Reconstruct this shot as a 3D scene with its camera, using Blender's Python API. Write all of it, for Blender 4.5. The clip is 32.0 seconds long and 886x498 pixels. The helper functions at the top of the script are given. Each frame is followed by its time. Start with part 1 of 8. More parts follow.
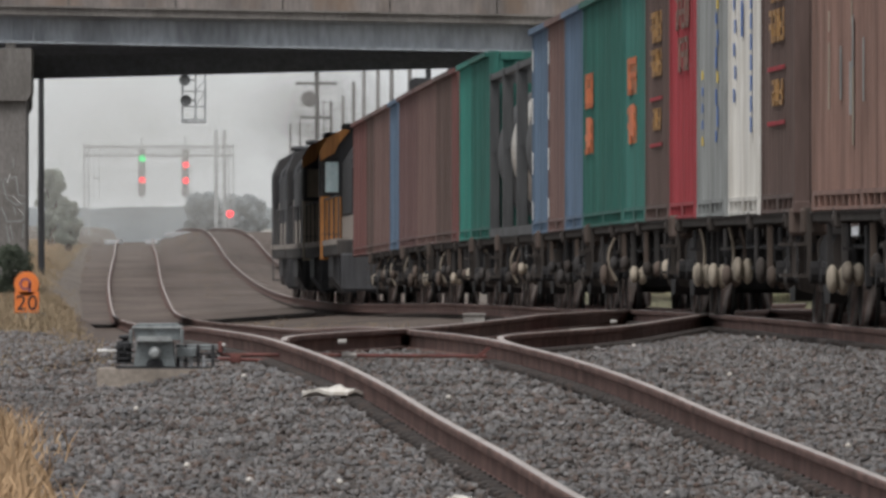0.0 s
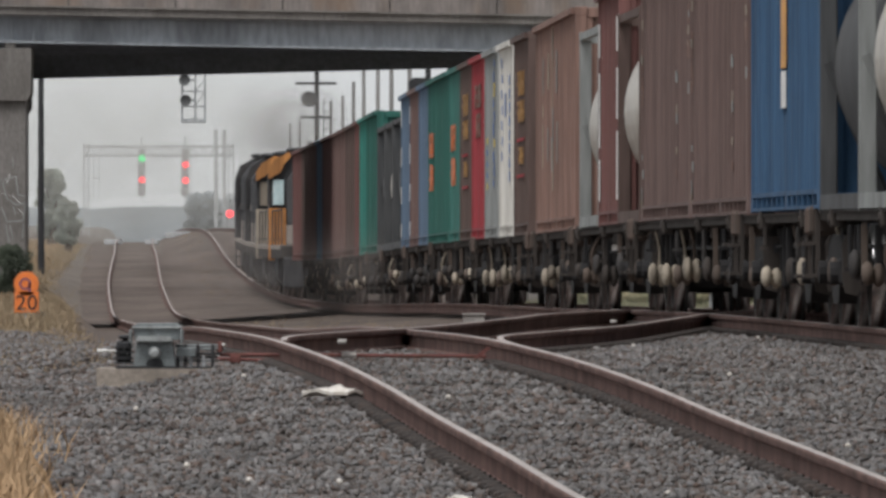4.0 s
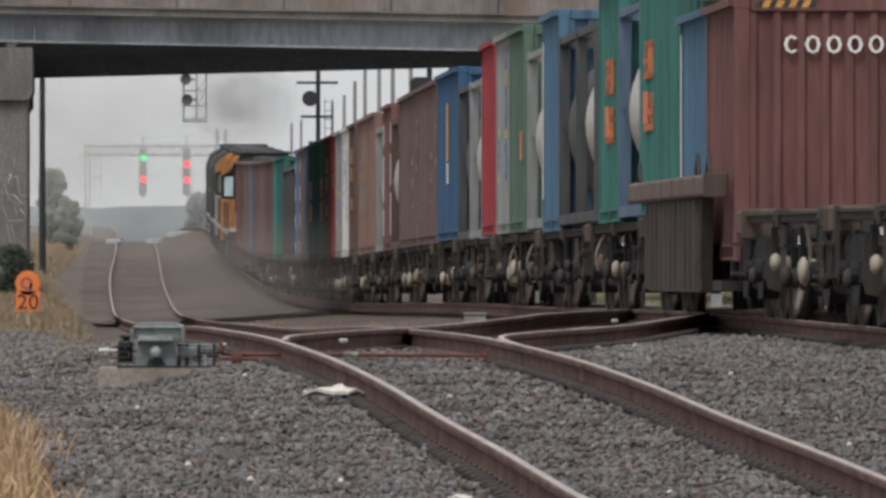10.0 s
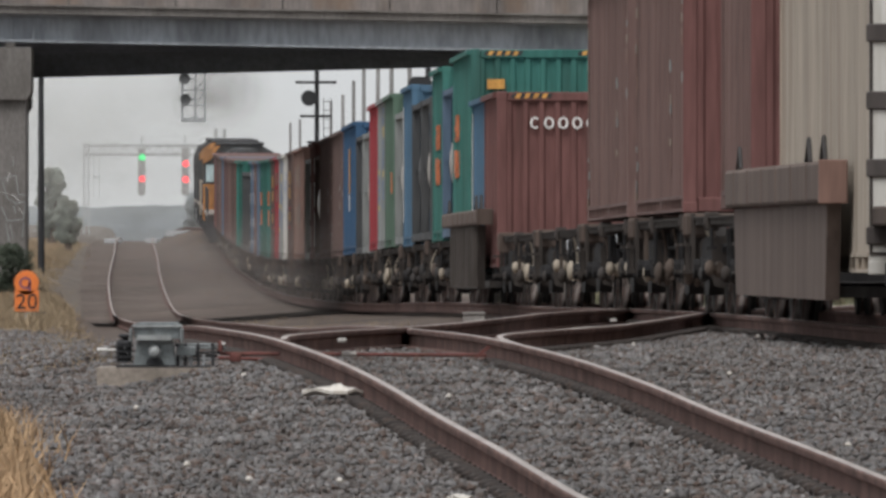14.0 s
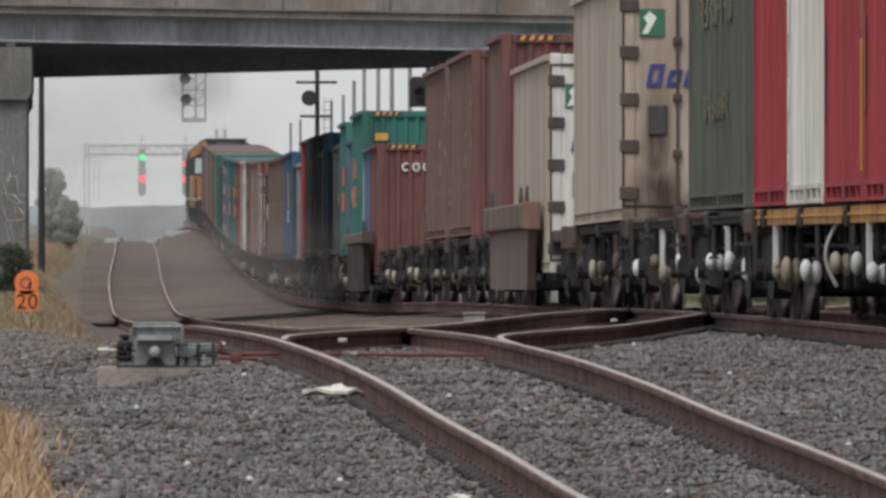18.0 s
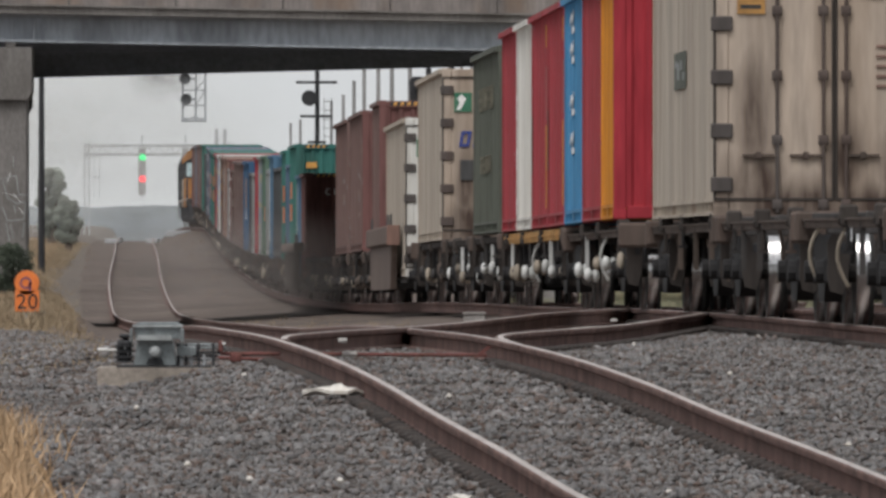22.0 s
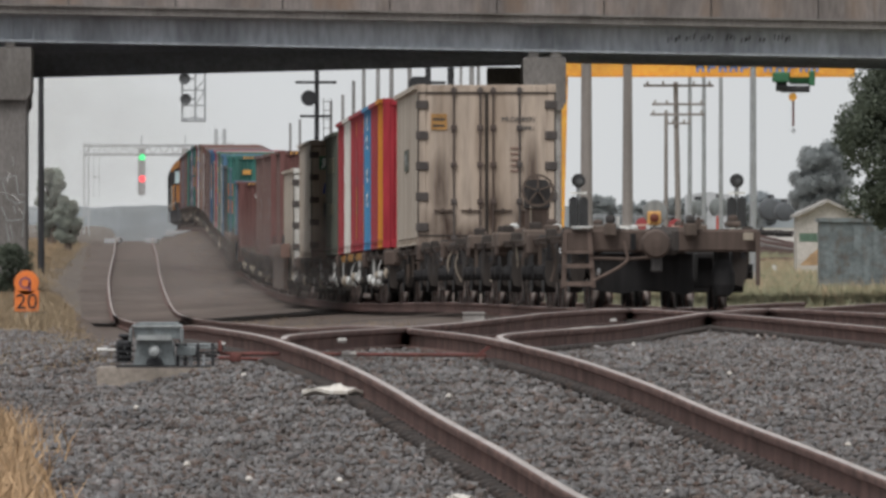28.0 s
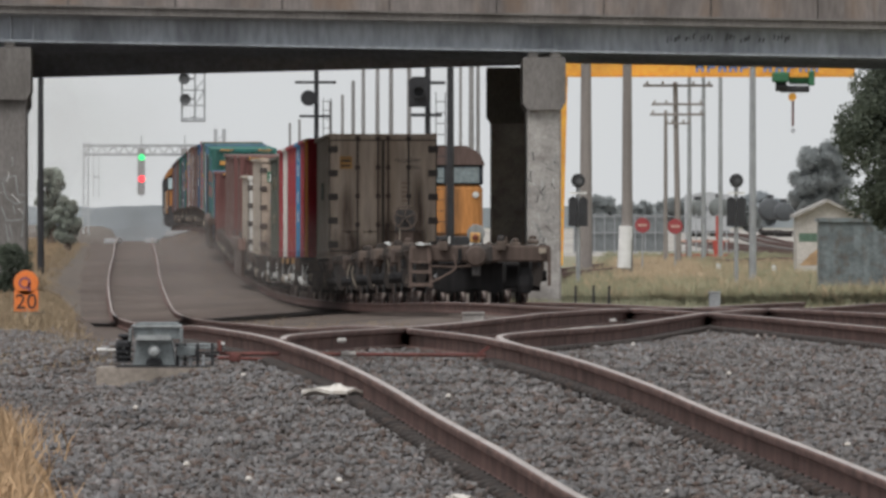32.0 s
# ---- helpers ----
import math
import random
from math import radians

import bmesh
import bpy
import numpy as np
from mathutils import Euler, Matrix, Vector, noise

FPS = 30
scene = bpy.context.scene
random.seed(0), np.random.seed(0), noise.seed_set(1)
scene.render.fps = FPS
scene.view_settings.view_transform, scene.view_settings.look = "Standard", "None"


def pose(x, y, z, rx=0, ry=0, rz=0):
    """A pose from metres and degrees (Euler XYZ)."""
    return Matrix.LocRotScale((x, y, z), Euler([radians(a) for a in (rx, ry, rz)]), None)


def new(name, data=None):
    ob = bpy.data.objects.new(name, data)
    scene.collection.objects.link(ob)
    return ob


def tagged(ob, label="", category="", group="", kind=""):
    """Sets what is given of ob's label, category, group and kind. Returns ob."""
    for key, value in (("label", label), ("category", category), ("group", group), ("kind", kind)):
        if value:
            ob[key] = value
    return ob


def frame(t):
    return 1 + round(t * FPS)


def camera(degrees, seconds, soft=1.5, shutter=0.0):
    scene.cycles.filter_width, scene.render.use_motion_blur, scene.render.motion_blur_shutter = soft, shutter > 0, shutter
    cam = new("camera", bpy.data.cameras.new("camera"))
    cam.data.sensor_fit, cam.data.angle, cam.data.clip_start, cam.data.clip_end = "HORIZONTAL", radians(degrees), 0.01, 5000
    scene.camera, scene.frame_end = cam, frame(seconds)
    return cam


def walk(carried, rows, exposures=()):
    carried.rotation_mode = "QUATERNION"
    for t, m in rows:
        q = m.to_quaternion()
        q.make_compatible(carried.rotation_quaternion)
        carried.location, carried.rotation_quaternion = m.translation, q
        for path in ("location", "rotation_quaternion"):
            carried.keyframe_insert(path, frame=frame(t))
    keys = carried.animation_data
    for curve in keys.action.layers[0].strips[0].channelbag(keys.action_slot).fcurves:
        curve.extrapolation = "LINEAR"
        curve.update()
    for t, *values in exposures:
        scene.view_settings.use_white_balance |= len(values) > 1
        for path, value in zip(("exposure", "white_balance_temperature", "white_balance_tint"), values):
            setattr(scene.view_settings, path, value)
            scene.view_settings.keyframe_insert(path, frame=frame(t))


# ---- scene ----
# camera: a long lens low beside the line; metres, x right, y along the view, z up
FOCAL = 26500.0
CZ = 1.2
cam = camera(math.degrees(2 * math.atan(784 / FOCAL)), 32.0, 3.1)
# small sway of the hand-held tripod head: seconds, sideways and vertical shift in units of 1/FOCAL
SWAY = [(0, 1, 2), (3, 1, 2), (5.5, 0, -0.8), (6, 4.6, -5.4), (6.5, 9.2, -1.5), (7, 3, -1.5), (7.5, -1.5, 1.5), (8, 4.6, 0), (8.5, -1.5, 0),
        (9, -0.8, 0.8), (9.5, 3.1, -1.5), (10, 3, 0.8), (11, 1.6, 0), (11.5, -0.8, 0), (12, 0, 1.5), (12.5, 0, 3.1), (13, 3.1, -1.5),
        (13.5, 0, -3), (14, 0.8, 0), (14.5, 2.3, 0), (16.5, 3.9, -1.5), (17, 1.6, 1.5), (17.5, 1.6, -1.5), (18, 1.5, 0),
        (19, 1.6, 0), (20, 3.1, -1.5), (21, 1.6, -1.5), (22, 1.5, 0), (24, 3.1, 0), (25, 1.6, 0), (27.5, 0.8, 0), (29, 0.5, 0), (32, 0, 0)]
PITCH = -51.0
walk(cam, [(t, pose(0, 0, CZ, 90 + math.degrees((PITCH + b) / FOCAL), 0, math.degrees(a / FOCAL))) for t, a, b in SWAY])

# overcast daylight
SUN_ELEV, SUN_ROT = radians(58), radians(200)
world = bpy.data.worlds.new("overcast")
scene.world = world
world.use_nodes = True
wn = world.node_tree.nodes
sky = wn.new("ShaderNodeTexSky")
sky.sky_type, sky.sun_disc, sky.sun_elevation, sky.sun_rotation = "NISHITA", False, SUN_ELEV, SUN_ROT
sky.air_density, sky.dust_density = 1.0, 4.0
cloud = wn.new("ShaderNodeMix")
cloud.data_type = "RGBA"
cloud.inputs[0].default_value = 0.88
cloud.inputs[7].default_value = (7.25, 7.45, 7.6, 1)
world.node_tree.links.new(sky.outputs[0], cloud.inputs[6])
# an overcast sky grows brighter from the horizon to the zenith
up = wn.new("ShaderNodeTexCoord")
split = wn.new("ShaderNodeSeparateXYZ")
rise = wn.new("ShaderNodeMapRange")
rise.inputs[1].default_value, rise.inputs[2].default_value, rise.inputs[3].default_value, rise.inputs[4].default_value = 0.05, 1.0, 1.0, 1.05
lift = wn.new("ShaderNodeVectorMath")
lift.operation = "SCALE"
world.node_tree.links.new(up.outputs["Generated"], split.inputs[0])
world.node_tree.links.new(split.outputs[2], rise.inputs[0])
world.node_tree.links.new(cloud.outputs[2], lift.inputs[0])
world.node_tree.links.new(rise.outputs[0], lift.inputs["Scale"])
world.node_tree.links.new(lift.outputs[0], wn["Background"].inputs[0])
wn["Background"].inputs[1].default_value = 0.1
sun = new("sun", bpy.data.lights.new("sun", "SUN"))
sun.data.energy, sun.data.angle, sun.data.color = 2.1, radians(26), (1, 0.99, 0.975)
sun.matrix_world = pose(0, 0, 60, 90 - math.degrees(SUN_ELEV), 0, -25)
scene.view_settings.exposure = 0.0


# ---- materials ----
def material(name, base, rough=0.8, metal=0.0, vary=0.25, scale=4.0, fine=40.0, bump=0.3, stain=None, stain_amount=0.5,
             stretch=(1, 1, 1), per_object=0.0, emit=None, spec=0.5, dist=0.01, even=False):
    """A surface with variation at two scales: broad stains and fine grain, with relief."""
    m = bpy.data.materials.new(name)
    m.use_nodes = True
    nt = m.node_tree
    n, l = nt.nodes, nt.links
    b = n["Principled BSDF"]
    b.inputs["Roughness"].default_value, b.inputs["Metallic"].default_value = rough, metal
    b.inputs["Specular IOR Level"].default_value = spec
    co = n.new("ShaderNodeTexCoord")
    mp = n.new("ShaderNodeMapping")
    mp.inputs["Scale"].default_value = stretch
    l.new(co.outputs["Object"], mp.inputs[0])
    big = n.new("ShaderNodeTexNoise")
    big.inputs["Scale"].default_value, big.inputs["Detail"].default_value = scale, 6
    small = n.new("ShaderNodeTexNoise")
    small.inputs["Scale"].default_value, small.inputs["Detail"].default_value = fine, 4
    l.new(mp.outputs[0], big.inputs[0])
    l.new(co.outputs["Object"] if even else mp.outputs[0], small.inputs[0])
    dark = tuple(c * (1 - vary) for c in base)
    light = tuple(min(1, c * (1 + vary)) for c in base)
    r1 = n.new("ShaderNodeValToRGB")
    r1.color_ramp.elements[0].position, r1.color_ramp.elements[1].position = 0.3, 0.7
    r1.color_ramp.elements[0].color, r1.color_ramp.elements[1].color = (*dark, 1), (*light, 1)
    l.new(big.outputs[0], r1.inputs[0])
    col = r1.outputs[0]
    mul = n.new("ShaderNodeMix")
    mul.data_type, mul.blend_type = "RGBA", "OVERLAY"
    mul.inputs[0].default_value = 0.5
    l.new(col, mul.inputs[6])
    l.new(small.outputs[0], mul.inputs[7])
    col = mul.outputs[2]
    if stain:
        r2 = n.new("ShaderNodeValToRGB")
        r2.color_ramp.elements[0].position, r2.color_ramp.elements[1].position = 0.5, 0.72
        st = n.new("ShaderNodeTexNoise")
        st.inputs["Scale"].default_value, st.inputs["Detail"].default_value = scale * 1.7, 8
        l.new(mp.outputs[0], st.inputs[0])
        l.new(st.outputs[0], r2.inputs[0])
        fac = n.new("ShaderNodeMath")
        fac.operation = "MULTIPLY"
        fac.inputs[1].default_value = stain_amount
        l.new(r2.outputs[0], fac.inputs[0])
        sm = n.new("ShaderNodeMix")
        sm.data_type = "RGBA"
        l.new(fac.outputs[0], sm.inputs[0])
        l.new(col, sm.inputs[6])
        sm.inputs[7].default_value = (*stain, 1)
        col = sm.outputs[2]
    if per_object:
        oi = n.new("ShaderNodeObjectInfo")
        mr = n.new("ShaderNodeMapRange")
        mr.inputs[3].default_value, mr.inputs[4].default_value = 1 - per_object, 1 + per_object
        l.new(oi.outputs["Random"], mr.inputs[0])
        hv = n.new("ShaderNodeHueSaturation")
        l.new(mr.outputs[0], hv.inputs["Value"])
        l.new(col, hv.inputs["Color"])
        col = hv.outputs[0]
    l.new(col, b.inputs["Base Color"])
    if bump:
        bp = n.new("ShaderNodeBump")
        bp.inputs["Strength"].default_value, bp.inputs["Distance"].default_value = bump, dist
        l.new(small.outputs[0], bp.inputs["Height"])
        l.new(bp.outputs[0], b.inputs["Normal"])
    if emit:
        b.inputs["Emission Color"].default_value, b.inputs["Emission Strength"].default_value = (*emit[:3], 1), emit[3]
    return m


def smudge(mat, spots, colour):
    """Brown runs of dirt with ragged edges at given places (x, z, half width, half height)."""
    nt = mat.node_tree
    n, l = nt.nodes, nt.links
    b = n["Principled BSDF"]
    src = b.inputs["Base Color"].links[0].from_socket
    co = n.new("ShaderNodeTexCoord")
    total = None
    for x, z, w, h in spots:
        mp = n.new("ShaderNodeMapping")
        mp.inputs["Location"].default_value, mp.inputs["Scale"].default_value = (-x / w, 0, -z / h), (1 / w, 0, 1 / h)
        l.new(co.outputs["Object"], mp.inputs[0])
        ln = n.new("ShaderNodeVectorMath")
        ln.operation = "LENGTH"
        l.new(mp.outputs[0], ln.inputs[0])
        mr = n.new("ShaderNodeMapRange")
        mr.inputs[1].default_value, mr.inputs[2].default_value, mr.inputs[3].default_value, mr.inputs[4].default_value = 0.3, 1.1, 1.0, 0.0
        l.new(ln.outputs["Value"], mr.inputs[0])
        if total is None:
            total = mr.outputs[0]
        else:
            mx = n.new("ShaderNodeMath")
            mx.operation = "MAXIMUM"
            l.new(total, mx.inputs[0])
            l.new(mr.outputs[0], mx.inputs[1])
            total = mx.outputs[0]
    ns = n.new("ShaderNodeTexNoise")
    ns.inputs["Scale"].default_value, ns.inputs["Detail"].default_value = 5, 6
    mp = n.new("ShaderNodeMapping")
    mp.inputs["Scale"].default_value = (1.6, 1, 0.35)
    l.new(co.outputs["Object"], mp.inputs[0])
    l.new(mp.outputs[0], ns.inputs[0])
    r = n.new("ShaderNodeMapRange")
    r.inputs[1].default_value, r.inputs[2].default_value, r.inputs[3].default_value = 0.2, 0.6, 0.4
    l.new(ns.outputs[0], r.inputs[0])
    f = n.new("ShaderNodeMath")
    f.operation = "MULTIPLY"
    l.new(total, f.inputs[0])
    l.new(r.outputs[0], f.inputs[1])
    mix = n.new("ShaderNodeMix")
    mix.data_type = "RGBA"
    l.new(f.outputs[0], mix.inputs[0])
    l.new(src, mix.inputs[6])
    mix.inputs[7].default_value = (*colour, 1)
    l.new(mix.outputs[2], b.inputs["Base Color"])


def let_light_through(m, share):
    """Thin leaves: a share of the light comes through from behind."""
    n, l = m.node_tree.nodes, m.node_tree.links
    b = n["Principled BSDF"]
    t, x = n.new("ShaderNodeBsdfTranslucent"), n.new("ShaderNodeMixShader")
    l.new(b.inputs["Base Color"].links[0].from_socket, t.inputs[0])
    x.inputs[0].default_value = share
    l.new(b.outputs[0], x.inputs[1])
    l.new(t.outputs[0], x.inputs[2])
    l.new(x.outputs[0], n["Material Output"].inputs[0])


GRIME = (0.05, 0.042, 0.036)
RUST = (0.11, 0.055, 0.035)
M = {}


def paint(name, rgb, stain=GRIME, amount=0.5, rough=0.6):
    M[name] = material(name + "_paint", rgb, max(rough, 0.75), 0, 0.16, 1.1, 11.0, 0.15, stain, amount, (1, 1.4, 0.13), spec=0.15)


paint("teal", (0.053, 0.165, 0.142))
paint("bright_teal", (0.045, 0.20, 0.165))
paint("well_dark", (0.08, 0.069, 0.063))
paint("dull_teal", (0.035, 0.12, 0.10))
paint("green", (0.098, 0.152, 0.115))
paint("olive", (0.10, 0.107, 0.088))
paint("faded_olive", (0.18, 0.165, 0.12), GRIME, 0.6)
paint("mid_brown", (0.15, 0.103, 0.094))
paint("blue", (0.05, 0.105, 0.19))
paint("pale_blue", (0.085, 0.16, 0.24))
paint("steel_blue", (0.115, 0.165, 0.235))
paint("sky_blue", (0.07, 0.235, 0.42))
paint("red", (0.32, 0.052, 0.062))
paint("bright_red", (0.34, 0.036, 0.048))
paint("maroon", (0.165, 0.080, 0.074))
paint("brown", (0.168, 0.108, 0.098))
paint("maroon_brown", (0.145, 0.088, 0.084))
paint("dark_brown", (0.115, 0.080, 0.071))
paint("light_brown", (0.235, 0.145, 0.12))
paint("grey", (0.27, 0.28, 0.275))
paint("far_grey", (0.15, 0.16, 0.155))
paint("dark_grey", (0.09, 0.092, 0.095))
paint("loco_grey", (0.33, 0.29, 0.26))
paint("dark_glass", (0.03, 0.034, 0.04))
paint("step_brown", (0.155, 0.115, 0.098), GRIME, 0.5, 0.85)
paint("seal_brown", (0.05, 0.042, 0.038))
paint("hinge_steel", (0.085, 0.074, 0.07), RUST, 0.4)
paint("cream", (0.415, 0.357, 0.296), (0.20, 0.13, 0.09), 0.55)
paint("white", (0.62, 0.60, 0.56), (0.22, 0.17, 0.13), 0.5)
paint("orange", (0.55, 0.22, 0.03))
paint("yellow", (0.55, 0.30, 0.04))
paint("loco_orange", (0.46, 0.205, 0.07))
paint("loco_black", (0.062, 0.062, 0.066))
paint("wagon", (0.10, 0.075, 0.064), GRIME, 0.7, 0.85)
paint("wagon_yellow", (0.56, 0.315, 0.115), GRIME, 0.5, 0.8)
paint("well_grey", (0.15, 0.115, 0.10), GRIME, 0.4, 0.8)
paint("running_gear", (0.058, 0.054, 0.053), (0.085, 0.068, 0.058), 0.5, 0.85)
paint("bogie_black", (0.030, 0.029, 0.030), (0.036, 0.031, 0.028), 0.5, 0.9)
paint("old_cream", (0.36, 0.31, 0.25), GRIME, 0.7, 0.85)
paint("frame_end", (0.055, 0.047, 0.043), GRIME, 0.6, 0.85)
paint("cream_door", (0.425, 0.347, 0.285), (0.27, 0.195, 0.14), 0.6)
paint("bolster", (0.12, 0.093, 0.078), GRIME, 0.6, 0.85)
paint("hand_white", (0.6, 0.6, 0.58), GRIME, 0.45)
smudge(M["cream_door"], [(-0.82, 1.95, 0.20, 0.75), (-0.82, 2.02, 0.13, 0.42), (-0.77, 1.36, 0.26, 0.42), (-0.80, 1.30, 0.40, 0.5), (-0.72, 1.12, 0.22, 0.30), (0.80, 2.05, 0.19, 0.95), (0.74, 1.45, 0.40, 0.50), (-0.1, 1.12, 2.0, 0.34), (0.1, 1.5, 0.25, 0.6)], (0.07, 0.047, 0.038))
M["wheel_steel"] = material("wheel_steel", (0.032, 0.030, 0.029), 0.85, 0.0, 0.2, 6, 30, 0.1, (0.035, 0.026, 0.022), 0.4, spec=0.2)
M["wheel_tread"] = material("wheel_tread", (0.52, 0.51, 0.51), 0.2, 1.0, 0.08, 6, 30, 0.0)
M["tank_shell"] = material("tank_shell", (0.50, 0.46, 0.41), 0.42, 0.45, 0.12, 1.5, 14, 0.1, (0.2, 0.15, 0.11), 0.5)
M["rubber"] = material("rubber", (0.02, 0.02, 0.02), 0.7)
M["rail_clip"] = material("rail_clip", (0.052, 0.044, 0.041), 0.9, 0.1, 0.3, 6, 60, 0.3, (0.10, 0.065, 0.05), 0.5)
M["rail_side"] = material("rail_side", (0.135, 0.083, 0.073), 0.9, 0.0, 0.3, 1.5, 60, 0.3, (0.05, 0.035, 0.03), 0.6, spec=0.12)
M["rail_head"] = material("rail_head", (0.40, 0.35, 0.325), 0.55, 0.4, 0.15, 1.2, 30, 0.05, (0.25, 0.16, 0.12), 0.35)
M["stone"] = material("stone", (0.180, 0.171, 0.166), 0.95, 0, 0.33, 1.3, 90, 0.5, (0.21, 0.205, 0.20), 0.5, (1, 0.35, 1), spec=0.2, even=True)
M["ballast"] = material("ballast", (0.125, 0.108, 0.10), 0.95, 0, 0.35, 3, 24, 0.8, (0.15, 0.135, 0.125), 0.4, dist=0.04, spec=0.2)
M["far_ballast"] = material("far_ballast", (0.112, 0.088, 0.077), 0.95, 0, 0.3, 0.35, 6, 0.15, (0.135, 0.112, 0.096), 0.5, (1, 0.25, 1), dist=0.04, spec=0.1, even=True)
M["soil"] = material("soil", (0.105, 0.084, 0.070), 0.95, 0, 0.3, 0.8, 14, 0.6, (0.18, 0.14, 0.10), 0.55, (1, 0.5, 1), dist=0.05, even=True)
M["field"] = material("field", (0.21, 0.195, 0.125), 0.95, 0, 0.35, 0.12, 5, 0.6, (0.30, 0.23, 0.13), 0.6, dist=0.05)
M["yard_gravel"] = material("yard_gravel", (0.33, 0.305, 0.275), 0.95, 0, 0.25, 0.06, 2, 0.4, (0.20, 0.185, 0.165), 0.5, (1, 0.1, 1))
M["sleeper"] = material("sleeper", (0.22, 0.20, 0.18), 0.9, 0, 0.2, 3, 40, 0.3, (0.1, 0.08, 0.07), 0.5)
M["concrete"] = material("concrete", (0.175, 0.162, 0.153), 0.9, 0, 0.2, 0.8, 22, 0.3, (0.09, 0.08, 0.07), 0.6, (1, 1, 0.4))
M["pale_concrete"] = material("pale_concrete", (0.36, 0.34, 0.32), 0.9, 0, 0.2, 1.5, 22, 0.3, (0.14, 0.12, 0.11), 0.6)
M["parapet"] = material("parapet", (0.185, 0.162, 0.152), 0.9, 0, 0.35, 0.9, 12, 0.3, (0.21, 0.14, 0.095), 0.7, (1, 1, 0.25))
M["girder"] = material("girder_paint", (0.37, 0.395, 0.43), 0.65, 0.1, 0.14, 0.5, 8, 0.15, (0.10, 0.10, 0.11), 0.5, (1, 1, 0.25))
# paler, bluer girder paint that stands for haze over the black soffit
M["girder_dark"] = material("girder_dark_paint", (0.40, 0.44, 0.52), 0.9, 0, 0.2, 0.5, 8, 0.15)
M["machine"] = material("machine_paint", (0.20, 0.22, 0.225), 0.55, 0.2, 0.12, 5, 60, 0.15, GRIME, 0.5)
M["machine_worn"] = material("machine_worn_paint", (0.33, 0.345, 0.345), 0.5, 0.2, 0.12, 5, 60, 0.1, GRIME, 0.4)
M["far_tank"] = material("far_tank_paint", (0.075, 0.08, 0.085), 0.8, 0, 0.15, 1, 8, 0.1)
M["black_steel"] = material("black_steel", (0.034, 0.034, 0.037), 0.6, 0.3, 0.2, 4, 30, 0.2)
M["rod_rust"] = material("rod_rust", (0.15, 0.055, 0.048), 0.85, 0.2, 0.3, 8, 60, 0.3, RUST, 0.5)
M["plinth"] = material("plinth_concrete", (0.28, 0.24, 0.205), 0.9, 0, 0.2, 2.5, 30, 0.3, (0.2, 0.17, 0.14), 0.5)
M["scrap_pale"] = material("scrap_pale", (0.58, 0.54, 0.49), 0.7, 0, 0.15, 6, 30, 0.2)
M["sign_orange"] = material("sign_orange", (0.80, 0.21, 0.045), 0.55, 0, 0.08, 6, 40, 0.05, (0.5, 0.12, 0.03), 0.3)
M["sign_ink"] = material("sign_ink", (0.05, 0.03, 0.025), 0.6, 0, 0.1)
M["sign_purple"] = material("sign_purple", (0.24, 0.09, 0.13), 0.6, 0, 0.1)
M["galvanised"] = material("galvanised", (0.36, 0.37, 0.38), 0.5, 0.6, 0.12, 2, 20, 0.1)
M["pole_wood"] = material("pole_wood", (0.23, 0.205, 0.19), 0.9, 0, 0.2, 1, 20, 0.3, None, 0, (3, 3, 0.3))
M["crane_yellow"] = material("crane_yellow", (0.75, 0.36, 0.05), 0.6, 0, 0.1, 0.3, 4, 0.1, (0.45, 0.22, 0.06), 0.4)
M["crane_blue"] = material("crane_blue", (0.16, 0.25, 0.50), 0.6, 0, 0.1)
M["hoist_green"] = material("hoist_green", (0.03, 0.13, 0.06), 0.6, 0, 0.15)
M["barrier_red"] = material("barrier_red", (0.38, 0.065, 0.05), 0.7, 0, 0.2, 2, 10)
M["scrap_pink"] = material("scrap_pink", (0.50, 0.32, 0.27), 0.8, 0, 0.25, 2, 10)
M["fence_sheet"] = material("fence_sheet", (0.20, 0.215, 0.22), 0.7, 0.1, 0.2, 0.5, 6, 0.1, (0.12, 0.13, 0.14), 0.5)
M["stop_red"] = material("stop_red", (0.30, 0.05, 0.055), 0.5, 0, 0.1)
M["ink_white"] = material("ink_white", (0.75, 0.74, 0.72), 0.6, 0, 0.1)
M["ink_orange"] = material("ink_orange", (0.62, 0.16, 0.05), 0.6, 0, 0.25, 3, 20)
M["dull_gold"] = material("dull_gold", (0.38, 0.20, 0.06), 0.7, 0, 0.3, 3, 20, 0.1, (0.16, 0.09, 0.05), 0.6)
M["ink_gold"] = material("ink_gold", (0.60, 0.30, 0.07), 0.6, 0, 0.25, 3, 20)
M["ink_navy"] = material("ink_navy", (0.03, 0.05, 0.22), 0.6, 0, 0.1)
M["ink_green"] = material("ink_green", (0.035, 0.15, 0.085), 0.6, 0, 0.1)
M["ink_black"] = material("ink_black", (0.03, 0.03, 0.03), 0.6, 0, 0.1)
M["ink_blue"] = material("ink_blue", (0.06, 0.14, 0.38), 0.6, 0, 0.1)
M["ink_yellow"] = material("ink_yellow", (0.70, 0.50, 0.06), 0.6, 0, 0.1)
M["leaf_dark"] = material("leaf_dark", (0.12, 0.14, 0.105), 0.7, 0, 0.4, 1.5, 12, 0.3, (0.07, 0.085, 0.04), 0.5)
# next three foliage colours are far too pale: distance haze is painted in
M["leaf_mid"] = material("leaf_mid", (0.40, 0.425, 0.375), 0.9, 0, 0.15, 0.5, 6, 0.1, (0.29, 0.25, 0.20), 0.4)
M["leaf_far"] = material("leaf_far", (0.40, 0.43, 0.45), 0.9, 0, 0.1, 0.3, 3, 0)
